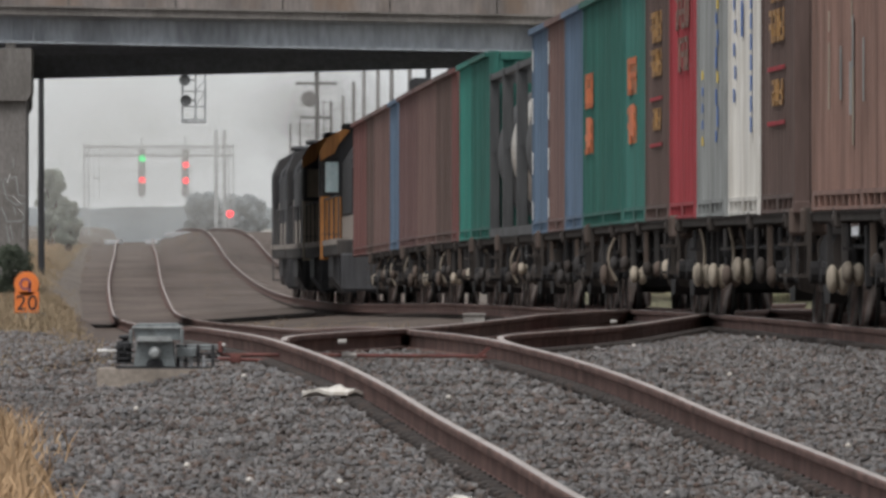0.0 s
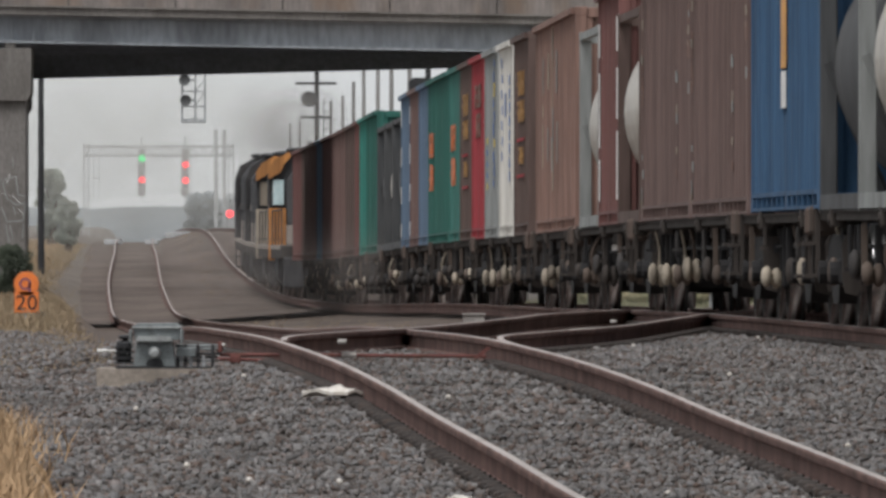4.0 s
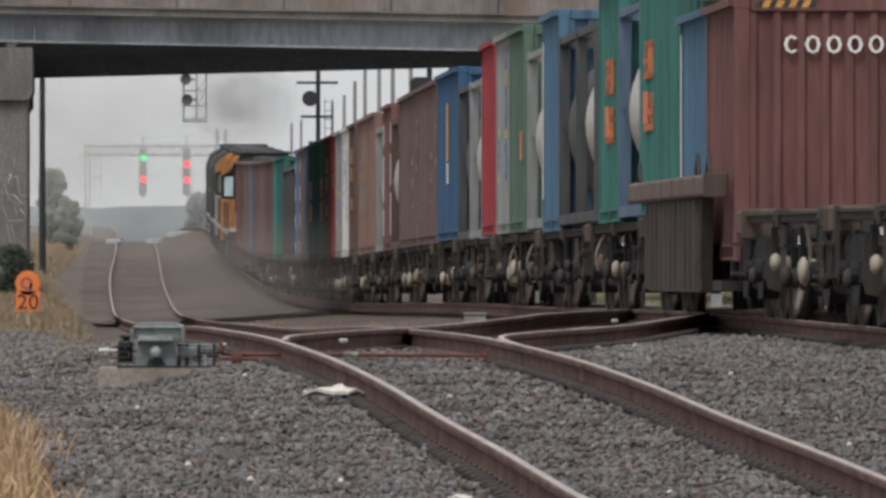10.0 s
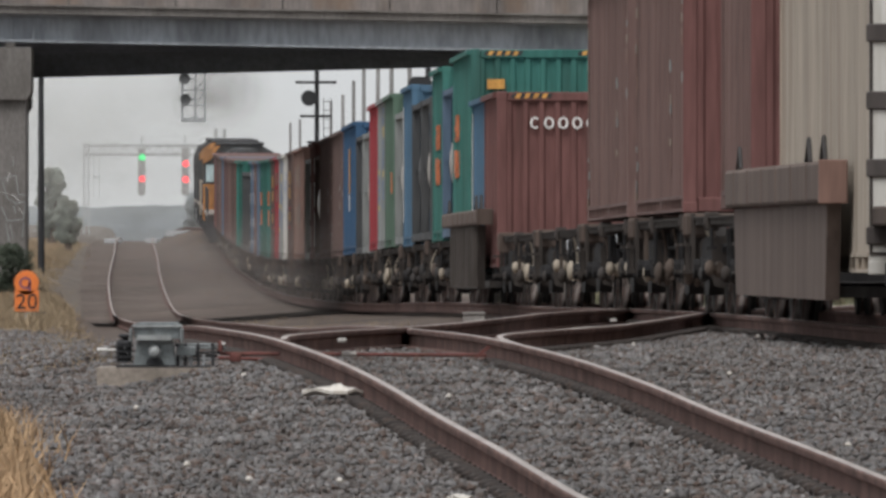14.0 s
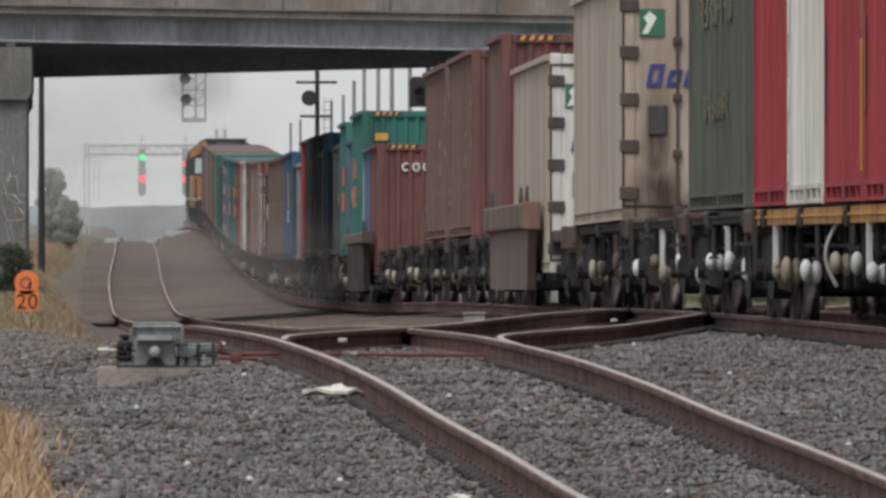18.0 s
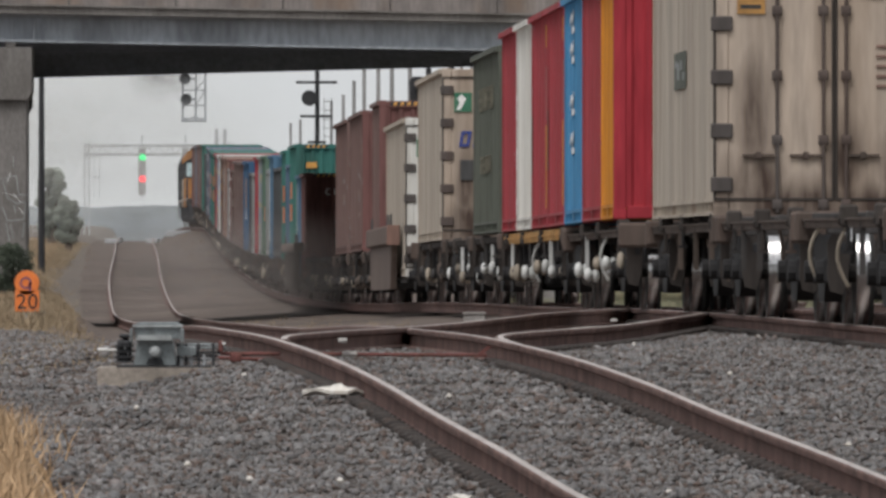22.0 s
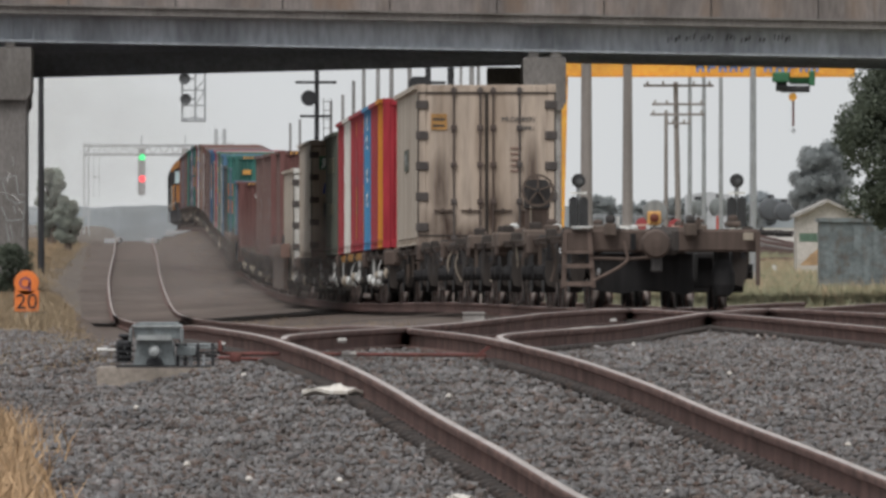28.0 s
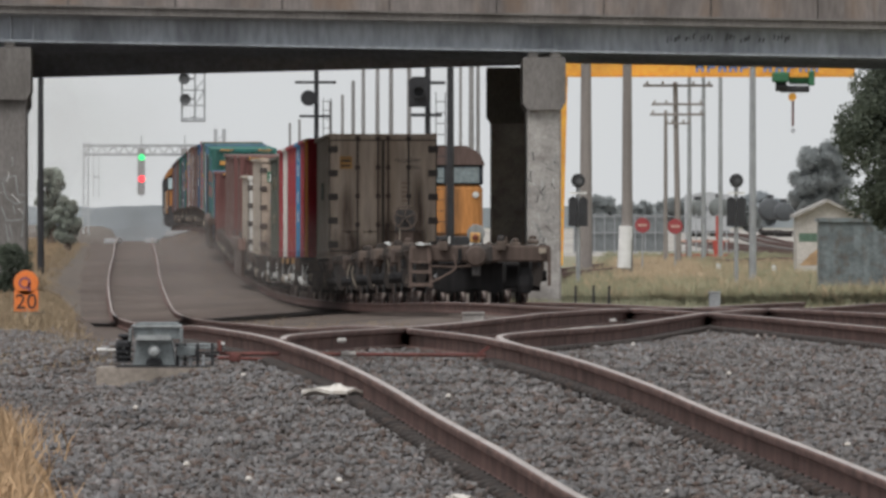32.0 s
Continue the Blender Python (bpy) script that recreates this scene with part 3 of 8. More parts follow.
def island_tint(mat, lo, hi):
    """Each stone lighter or darker, and some of them rusty brown or bluish."""
    nt = mat.node_tree
    b = nt.nodes["Principled BSDF"]
    src = b.inputs["Base Color"].links[0].from_socket
    geo, ramp, mul = nt.nodes.new("ShaderNodeNewGeometry"), nt.nodes.new("ShaderNodeValToRGB"), nt.nodes.new("ShaderNodeMix")
    el = ramp.color_ramp.elements
    el[0].position, el[0].color = 0.0, (lo, lo * 0.97, lo * 0.95, 1)
    el[1].position, el[1].color = 1.0, (hi, hi, hi * 1.02, 1)
    for pos, c in ((0.25, (lo * 1.5, lo * 1.15, lo * 1.0)), (0.32, (0.85, 0.85, 0.88)), (0.60, (1.0, 0.98, 0.97)), (0.66, (1.12, 0.94, 0.88)), (0.72, (1.0, 1.03, 1.08)), (0.95, (1.2, 1.2, 1.2))):
        e = el.new(pos)
        e.color = (*c, 1)
    mul.data_type, mul.blend_type = "RGBA", "MULTIPLY"
    mul.inputs[0].default_value = 1.0
    nt.links.new(geo.outputs["Random Per Island"], ramp.inputs[0])
    nt.links.new(src, mul.inputs[6])
    nt.links.new(ramp.outputs[0], mul.inputs[7])
    nt.links.new(mul.outputs[2], b.inputs["Base Color"])


island_tint(M["stone"], 0.5, 1.45)
scatter_stones()

# ---- tracks ----
BODY = [(-0.024, -0.001), (0.024, -0.001), (0.034, -0.007), (0.036, -0.018), (0.034, -0.042), (0.010, -0.056), (0.010, -0.146), (0.070, -0.160), (0.070, -0.174), (-0.070, -0.174), (-0.070, -0.160), (-0.010, -0.146), (-0.010, -0.056), (-0.034, -0.042), (-0.036, -0.018), (-0.034, -0.007)]
HEAD = [(-0.025, -0.003), (-0.022, 0.001), (0.0, 0.002), (0.022, 0.001), (0.025, -0.003)]
GAUGE = 1.67  # between rail centres, broad gauge


def spine(fx, fz, ys, off):
    out = []
    for y in ys:
        dx = float(fx(y + 0.5) - fx(y - 0.5))
        out.append((float(fx(y)) + off, float(y) + off * -dx, float(fz(y))))
    return out


def rail(parent, fx, fz, ys, off, label=""):
    sh = Shape()
    sp = spine(fx, fz, ys, off)
    sh.sweep(BODY, sp)
    sh.m = 1
    sh.sweep(HEAD, sp)
    return part("rail", sh, ("rail_side", "rail_head"), parent, label)


def clips(parent, fx, fz, y0, y1, off, sides=(-1, 1)):
    sh = Shape()
    for y in np.arange(y0, y1, 0.62):
        dx = float(fx(y + 0.5) - fx(y - 0.5))
        cx, cz = float(fx(y)) + off, float(fz(y))
        for s in sides:
            a = cx + s * 0.045
            sh.box(min(a, a + s * 0.11), max(a, a + s * 0.11), y - 0.07, y + 0.07, cz - 0.18, cz - 0.128, 0.012)
            sh.tube((cx + s * 0.05, y - 0.07, cz - 0.140), (cx + s * 0.16, y + 0.05, cz - 0.150), 0.014, n=6)
    tagged(part("rail_clips", sh, "rail_clip", parent), "dark oily spring clips on the rail foot", kind="stuff")


def sleepers(parent, fx, fz, y0, y1, step=0.62, half=1.3):
    me = Shape().box(-half, half, -0.12, 0.12, -0.36, -0.228, 0.02).mesh("sleeper", "sleeper")
    for y in np.arange(y0, y1, step):
        part("sleeper", me, None, parent, at=pose(float(fx(y)), float(y), float(fz(y)), 0, 0, math.degrees(-float(fx(y + .5) - fx(y - .5)))))


near = np.concatenate([np.arange(20, 160, 2.0), np.arange(160, 1000, 8.0)])
track_left = thing("railway_track", "worn broad gauge track with brown rails and polished heads", "railway track", "tracks", "structure")
rail(track_left, left_x, left_level, near, -GAUGE / 2)
# the inner rail turns out as the closed blade
rail(track_left, left_x, left_level, near, GAUGE / 2)
clips(track_left, left_x, left_level, 62, 150, -GAUGE / 2)
clips(track_left, left_x, left_level, 62, 113, GAUGE / 2)
sleepers(track_left, left_x, left_level, 60, 170)
track_main = thing("railway_track", "main line track with polished rail heads under the train", "railway track", "tracks", "structure")
ys_m = np.concatenate([np.arange(-420, 60, 30.0), np.arange(60, 180, 2.0), np.arange(180, 1000, 8.0)])
for s in (-1, 1):
    rail(track_main, main_x, main_level, ys_m, s * GAUGE / 2)
clips(track_main, main_x, main_level, 100, 200, -GAUGE / 2)
clips(track_main, main_x, main_level, 100, 200, GAUGE / 2)
sleepers(track_main, main_x, main_level, 100, 220)
track_cross = thing("railway_track", "diverging crossover track with curved switch rails", "railway track", "tracks", "structure")
mix_level = lambda y: left_level(y) * (1 - np.clip((np.asarray(y, float) - 113) / 45, 0, 1)) + main_level(y) * np.clip((np.asarray(y, float) - 113) / 45, 0, 1) + 0.002
rail(track_cross, cross_x, mix_level, np.arange(114, 258, 1.5), -GAUGE / 2)
rail(track_cross, cross_x, mix_level, np.arange(110, 258, 1.5), GAUGE / 2)
clips(track_cross, cross_x, mix_level, 116, 170, GAUGE / 2)


# ---- train ----
SPEED, D0, T0 = 18.97, 169.2, 23.0
# the train gathers speed: metres by which it is ahead of an even run, at given seconds
AHEAD = curve_through([(-4, 19.0), (0, 14.25), (2, 11.8), (4, 9.5), (6, 7.85), (8, 6.5), (10, 5.05), (12, 3.6), (14, 2.45), (16, 1.85), (18, 1.4), (20, 0.95), (22, 0.5), (24, 0.15), (28, 0.0), (32, 0.0)])


def travel(t):
    """Place of the train's origin along the line at t seconds."""
    return D0 + SPEED * (t - T0) + float(AHEAD(t))


def line_pose(y):
    dz = float(main_level(y + 3) - main_level(y - 3)) / 6
    dx = float(main_x(y + 3) - main_x(y - 3)) / 6
    return pose(float(main_x(y)), float(y), float(main_level(y)), math.degrees(math.atan(dz)), 0, math.degrees(math.atan(-dx)))


RIDERS = []   # (thing, place along the train ahead of the last box's doors)
WHEELSETS = []


def ride(ob, d):
    ob.matrix_basis = line_pose(travel(0) + d)
    RIDERS.append((ob, d))
    return ob


MESH = {}


def cached(key, make):
    if key not in MESH:
        MESH[key] = make()
    return MESH[key]


def corrugated(length, z0, z1, axis, at, out, pitch=0.28, depth=0.036):
    """A trapezoid-pressed sheet along y or x, standing at `at`, pressed towards -out."""
    sh = Shape()
    n = max(4, int(round(length / pitch)))
    p = length / n
    line = []
    for i in range(n):
        a = -length / 2 + i * p
        line += [(a, 0), (a + p * 0.25, 0), (a + p * 0.38, -depth), (a + p * 0.87, -depth)]
    line.append((length / 2, 0))
    vs = []
    for h in (z0, z1):
        for u, w in line:
            vs.append((at + out * w, u, h) if axis == "y" else (u, at + out * w, h))
    k = len(line)
    sh.add(vs, [(i, i + 1, k + i + 1, k + i) for i in range(k - 1)])
    return sh


W = 2.438


def container(d_rear, length, height, colour, label, end="corrugated", end_colour=None, base=1.06, pockets=True, reefer=False, marks=None):
    """A freight container: floor, side and end sheets, roof, posts, rails, corner castings, doors; its own thing on a wagon."""
    c = thing("freight_container", label, "container", "containers on the train")
    L2, h = length / 2, height
    ec = end_colour or colour
    hx = 0.08 if reefer else 0.11
    key = (round(length, 2), round(h, 2))
    z0, z1 = base, base + h
    pc = 0.003 if reefer else 0.036
    pt = 1.2 if reefer else 0.28
    for s in (-1, 1):
        part("side_wall", cached(("sw", key, s, base, reefer), lambda: corrugated(length - 0.2, z0 + 0.17, z1 - 0.08, "y", s * (W / 2 - 0.012), s, pt, pc).mesh("side_wall", "brown")), colour, c)
        part("bottom_rail", cached(("br", key, s, base), lambda: bottom_rail(length, z0, s, pockets)), colour, c)
        part("top_rail", cached(("tr", key, s, base), lambda: Shape().box(s * W / 2 - 0.03 - 0.03, s * W / 2 - 0.03 + 0.03, -L2 + .1, L2 - .1, z1 - 0.09, z1 - 0.012).mesh("top_rail", "brown")), colour, c)
        for e in (-1, 1):
            part("corner_post", cached(("cp", key, s, e, base), lambda: corner_post(s, e, L2, z0, z1)), ec if e < 0 else colour, c)
    part("roof", cached(("rf", key, base), lambda: Shape().box(-W / 2 + 0.06, W / 2 - 0.06, -L2 + 0.08, L2 - 0.08, z1 - 0.05, z1 - 0.02).mesh("roof", "brown")), colour, c)
    part("front_end", cached(("fe", key, base), lambda: corrugated(W - 0.26, z0 + 0.1, z1 - 0.1, "x", L2 - 0.02, 1).mesh("front_end", "brown")), colour, c)
    part("underfloor", cached(("fb", key, base), lambda: Shape().box(-W / 2 + 0.09, W / 2 - 0.09, -L2 + 0.12, L2 - 0.12, z0 + 0.02, z0 + 0.118).mesh("underfloor", "bogie_black")), "bogie_black", c)
    part("floor", cached(("fl", key, base), lambda: Shape().box(-W / 2 + 0.08, W / 2 - 0.08, -L2 + 0.05, L2 - 0.05, z0 + 0.12, z0 + 0.16).mesh("floor", "brown")), colour, c)
    for e in (-1, 1):
        part("end_sill", cached(("es", key, e, base), lambda: Shape().box(-W / 2 + 0.16, W / 2 - 0.16, e * L2 - 0.06 if e > 0 else -L2, e * L2 if e > 0 else -L2 + 0.06, z0 + 0.01, z0 + 0.16, 0.01).mesh("end_sill", "brown")), ec if e < 0 else colour, c)
        part("end_header", cached(("eh", key, e, base), lambda: Shape().box(-W / 2 + 0.16, W / 2 - 0.16, e * L2 - 0.06 if e > 0 else -L2, e * L2 if e > 0 else -L2 + 0.06, z1 - 0.14, z1 - 0.01, 0.01).mesh("end_header", "brown")), ec if e < 0 else colour, c)
    if end == "doors":
        for s in (-1, 1):
            dr = part("door", cached(("dr", key, s, base), lambda: Shape().box(min(s * 0.012, s * (W / 2 - 0.15)), max(s * 0.012, s * (W / 2 - 0.15)), -L2 + 0.01, -L2 + 0.07, z0 + 0.17, z1 - 0.15, 0.008).mesh("door", "brown")), ec, c)
            for k in (0.115, 0.58 if reefer else 0.66):
                x = s * k
                part("lock_rod", cached(("lr", key, s, k, base), lambda: lock_rod(x, L2, z0, z1)), "hinge_steel" if reefer else ec, dr)
                if not reefer:
                    part("lock_handle", cached(("lh", key, s, k, base), lambda: Shape().box(x - 0.02, x + 0.30 if s < 0 else x + 0.02, -L2 - 0.05, -L2 - 0.025, z0 + 0.80, z0 + 0.83).box(x - 0.05, x + 0.05, -L2 - 0.04, -L2 + 0.005, z0 + 0.76, z0 + 0.87).mesh("lock_handle", "brown")), ec, dr)
            if reefer:
                part("door_gasket", cached(("dg", key, s, base), lambda: gasket(s, L2, z0, z1)), "seal_brown", dr, "dark rubber door seal")
            for k in range(5):
                zz = z0 + 0.32 + k * (h - 0.68) / 4
                part("hinge", cached(("hg", key, s, k, base, hx), lambda: Shape().box(s * (W / 2 - hx) - 0.11, s * (W / 2 - hx) + 0.11, -L2 - 0.03, -L2 + 0.012, zz - 0.075, zz + 0.075, 0.012).mesh("hinge", "brown")), "hinge_steel" if reefer else ec, dr)
    else:
        part("rear_end", cached(("re", key, base), lambda: corrugated(W - 0.3, z0 + 0.15, z1 - 0.13, "x", -L2 + 0.02, -1, 0.25, 0.045).mesh("rear_end", "brown")), ec, c)
    if (h > 2.8 and colour in ("brown", "teal")) or (colour == "maroon" and h < 2.7):
        for x in (-W / 2 + 0.2, W / 2 - 0.78):
            part("height_stripes", cached(("hs", key, base, x), lambda: height_stripes(L2, z1, x)), None, c, "yellow and black warning stripes")
    if marks:
        marks(c, L2, z0, z1)
    return ride(c, d_rear + L2)


def gasket(s, L2, z0, z1):
    """A thin dark seal round the edge of one door leaf."""
    a, b, t = 0.004, W / 2 + 0.002, 0.026
    x0, x1 = (a, b) if s > 0 else (-b, -a)
    y0, y1 = -L2 - 0.010, -L2 + 0.03
    sh = Shape()
    sh.box(x0, x0 + t, y0, y1, z0 + 0.16, z1 - 0.14).box(x1 - t, x1, y0, y1, z0 + 0.16, z1 - 0.14)
    sh.box(x0 + t, x1 - t, y0, y1, z0 + 0.16, z0 + 0.16 + t).box(x0 + t, x1 - t, y0, y1, z1 - 0.14 - t, z1 - 0.14)
    return sh.mesh("door_gasket", "dark_grey")


def height_stripes(L2, z1, x):
    sh = Shape()
    for i in range(9):
        sh.m = i % 2
        a = x + i * 0.065
        sh.add([(a, -L2 - 0.004, z1 - 0.10), (a + 0.065, -L2 - 0.004, z1 - 0.10), (a + 0.10, -L2 - 0.004, z1 - 0.03), (a + 0.035, -L2 - 0.004, z1 - 0.03)], [(0, 1, 2, 3)])
    return sh.mesh("height_stripes", "ink_black", "ink_gold")


def corner_post(s, e, L2, z0, z1):
    sh = Shape()
    x0, x1 = (s * W / 2, s * (W / 2 - 0.15)) if s < 0 else (s * (W / 2 - 0.15), s * W / 2)
    y0, y1 = (L2 - 0.12, L2) if e > 0 else (-L2, -L2 + 0.12)
    sh.box(x0, x1, y0, y1, z0 + 0.1, z1 - 0.1, 0.012)
    for za in (z0, z1 - 0.118):
        sh.box(x0 - 0.004, x1 + 0.004, y0 - (0.05 if e > 0 else 0.004), y1 + (0.004 if e > 0 else 0.05), za, za + 0.118, 0.012)
    return sh.mesh("corner_post", "brown")


def bottom_rail(length, z0, s, pockets):
    """Upper and lower strips with short posts between, open to the dark floor beams."""
    sh = Shape()
    x0, x1 = s * (W / 2 - 0.03) - 0.03, s * (W / 2 - 0.03) + 0.03
    L2 = length / 2
    sh.box(x0, x1, -L2 + 0.1, L2 - 0.1, z0 + 0.145, z0 + 0.185)
    sh.box(x0, x1, -L2 + 0.1, L2 - 0.1, z0 + 0.015, z0 + 0.045)
    n = max(3, int(round(length / 0.95)))
    for i in range(n + 1):
        q = -L2 + 0.14 + (length - 0.28) * i / n
        wide = 0.22 if pockets and i in (0, n // 2, n) else 0.05
        sh.box(x0, x1, max(q - wide, -L2 + 0.1), min(q + wide, L2 - 0.1), z0 + 0.045, z0 + 0.145)
    return sh.mesh("bottom_rail", "brown")


def lock_rod(x, L2, z0, z1):
    sh = Shape()
    sh.tube((x, -L2 - 0.03, z0 + 0.04), (x, -L2 - 0.03, z1 - 0.04), 0.018, n=8)
    for k in range(5):
        z = z0 + 0.12 + k * (z1 - z0 - 0.24) / 4
        sh.box(x - 0.05, x + 0.05, -L2 - 0.05, -L2 + 0.012, z - 0.05, z + 0.05, 0.01)
    return sh.mesh("lock_rod", "brown", smooth=True)


def tank(d_rear, length, frame_colour, label, base=1.06, h=2.46, shell="tank_shell", r=1.12):
    """A tank container: round shell with domed ends in an open steel frame."""
    c = thing("tank_container", label, "tank container", "containers on the train")
    L2 = length / 2
    zc = base + 0.14 + r

    def shell_mesh():
        dome = [(0.02, -L2 + 0.16)] + [(r * math.sin(a), -L2 + 0.16 + 0.42 * (1 - math.cos(a))) for a in np.linspace(0.15, 1.571, 9)]
        return Shape().lathe(dome + [(q, -y) for q, y in reversed(dome)], "y", 44, (0, 0, zc)).mesh("shell", "tank_shell", smooth=True)
    part("shell", cached(("tsh", length, base, r), shell_mesh), shell, c, "dull weathered steel tank shell")
    for s in (-1, 1):
        x = s * (W / 2 - 0.06)
        part("bottom_beam", cached(("tb", length, s, base), lambda: Shape().box(x - 0.06, x + 0.06, -L2 + .1, L2 - .1, base + 0.02, base + 0.15).mesh("bottom_beam", "brown")), frame_colour, c)
        part("top_beam", cached(("tt", length, s, base, h), lambda: Shape().box(x - 0.04, x + 0.04, -L2 + .1, L2 - .1, base + h - 0.1, base + h - 0.01).mesh("top_beam", "brown")), frame_colour, c)
        for e in (-1, 1):
            part("frame_post", cached(("tp", length, s, e, base, h), lambda: corner_post(s, e, L2, base, base + h)), frame_colour, c)
            part("brace", cached(("tbr", length, s, e, base), lambda: Shape().tube((x, e * (L2 - 0.1), base + 1.3), (x * 0.55, e * (L2 - 0.06), base + 0.12), 0.05, n=6).mesh("brace", "brown")), frame_colour, c)
    for e in (-1, 1):
        for zz, nm in ((base + 0.02, "end_beam"), (base + h - 0.14, "end_header")):
            part(nm, cached((nm, length, e, zz, base, h), lambda: Shape().box(-W / 2 + .15, W / 2 - .15, e * L2 - 0.12 if e > 0 else -L2, e * L2 if e > 0 else -L2 + 0.12, zz, zz + 0.12).mesh(nm, "brown")), frame_colour, c)
    part("walkway", cached(("tw", length, base, h), lambda: Shape().box(-0.3, 0.3, -L2 + .2, L2 - .2, base + h - 0.05, base + h - 0.02).mesh("walkway", "brown")), frame_colour, c)
    return ride(c, d_rear + L2)


def bogie(parent, y):
    """Three-piece bogie with side frames, springs, bolster and two wheelsets that roll."""
    def frame_mesh():
        sh = Shape()
        for s in (-1, 1):
            x = s * 1.04
            sh.prism([(-1.25, 0.46), (-1.25, 0.70), (-0.95, 0.74), (-0.45, 0.80), (0.45, 0.80), (0.95, 0.74), (1.25, 0.70), (1.25, 0.46), (1.1, 0.40), (0.7, 0.42), (0.42, 0.20), (-0.42, 0.20), (-0.7, 0.42), (-1.1, 0.40)], "x", x - 0.08, x + 0.08)
            for k in (-0.18, 0, 0.18):
                sh.tube((x, k, 0.26), (x, k, 0.56), 0.075, n=8)
            for k in (-0.9, 0.9):
                sh.box(x - 0.11, x + 0.11, k - 0.15, k + 0.15, 0.36, 0.60, 0.03)
                sh.tube((x + s * 0.06, k, 0.47), (x + s * 0.18, k, 0.47), 0.10, n=10)
        sh.box(-1.1, 1.1, -0.25, 0.25, 0.40, 0.74, 0.04)
        for k in (-0.38, 0.38):
            sh.box(-0.68, 0.68, k - 0.05, k + 0.05, 0.22, 0.5)
            sh.box(-0.69, 0.69, k * 3.0 - 0.06, k * 3.0 + 0.06, 0.26, 0.66, 0.02)
        return sh.mesh("bogie", "bogie_black")

    def end_mesh(s, e):
        sh = Shape()
        x = s * 1.04
        sh.prism([(x - 0.07, 0.30), (x + 0.04, 0.27), (x + 0.085, 0.42), (x + 0.10, 0.62), (x + 0.10, 0.76), (x + 0.05, 0.80), (x - 0.06, 0.80), (x - 0.10, 0.72), (x - 0.09, 0.56), (x - 0.10, 0.44)], "y", min(e * 1.25, e * 1.32), max(e * 1.25, e * 1.32))
        sh.m = 1
        sh.box(x + 0.005, x + 0.065, min(e * 1.31, e * 1.326), max(e * 1.31, e * 1.326), 0.64, 0.73, 0.015)
        return sh.mesh("frame_end", "frame_end", "black_steel")

    def wheel_mesh():
        sh = Shape()
        sh.tube((-1.05, 0, 0), (1.05, 0, 0), 0.085, n=10)
        for s in (-1, 1):
            q = s * 0.8
            sh.lathe([(0.14, q - 0.02), (0.30, q), (0.37, q - s * 0.03), (0.37, q - s * 0.06), (0.48, q - s * 0.075), (0.48, q - s * 0.05), (0.452, q - s * 0.035), (0.444, q + s * 0.075), (0.37, q + s * 0.075), (0.30, q + s * 0.02), (0.14, q + s * 0.04)], "x", 26)
            for k in range(3):
                a = 2 * math.pi * k / 3
                sh.tube((q + s * 0.02, 0.23 * math.cos(a), 0.23 * math.sin(a)), (q + s * 0.035, 0.23 * math.cos(a), 0.23 * math.sin(a)), 0.05, n=6)
        sh.m = 1
        for s in (-1, 1):
            q = s * 0.8
            sh.lathe([(0.448, q - s * 0.038), (0.4585, q - s * 0.036), (0.4495, q + s * 0.078), (0.44, q + s * 0.078)], "x", 36, (0, 0, 0), True)
        return sh.mesh("wheelset", "wheel_steel", "wheel_tread", smooth=True)
    b = part("bogie", cached("bogie", frame_mesh), None, parent, at=pose(0, y, 0))
    for s in (-1, 1):
        for e in (-1, 1):
            part("frame_end", cached(("frame_end", s, e), lambda: end_mesh(s, e)), None, b, "brown cast side frame end with a round hole")
    for k in (-0.9, 0.9):
        w = part("wheelset", cached("wheelset", wheel_mesh), None, b, "rolling steel wheels on an axle", at=pose(0, k, 0.457))
        WHEELSETS.append((w, k))
    return b


def pot_pair(s, q, zp, r):
    """Two lens-shaped brake pots side by side on a bracket."""
    sh = Shape()
    for k, (x, dz) in enumerate(((1.18, 0.0), (1.085, -0.015))):
        prof = [(0.02, -0.052), (r * 0.62, -0.046), (r * 0.94, -0.02), (r, 0.0), (r * 0.94, 0.02), (r * 0.62, 0.046), (0.02, 0.052)]
        sh.lathe(prof, "x", 16, (s * x, q + 0.05 * k, zp + dz))
    sh.box(min(s * 1.05, s * 1.2), max(s * 1.05, s * 1.2), q - 0.02, q + 0.02, zp - 0.012, zp + 0.012)
    return sh.mesh("brake_pot", "old_cream", smooth=True)


def bent_pipe(s, q, bulge):
    """A pipe that hangs from the sill in a bow."""
    pts = [(s * (1.10 + bulge * math.sin(math.pi * t)), q + 0.15 * t, 0.90 - 0.55 * t) for t in np.linspace(0, 1, 8)]
    return Shape().pipe(pts, 0.017).mesh("brake_pipe", "old_cream", smooth=True)


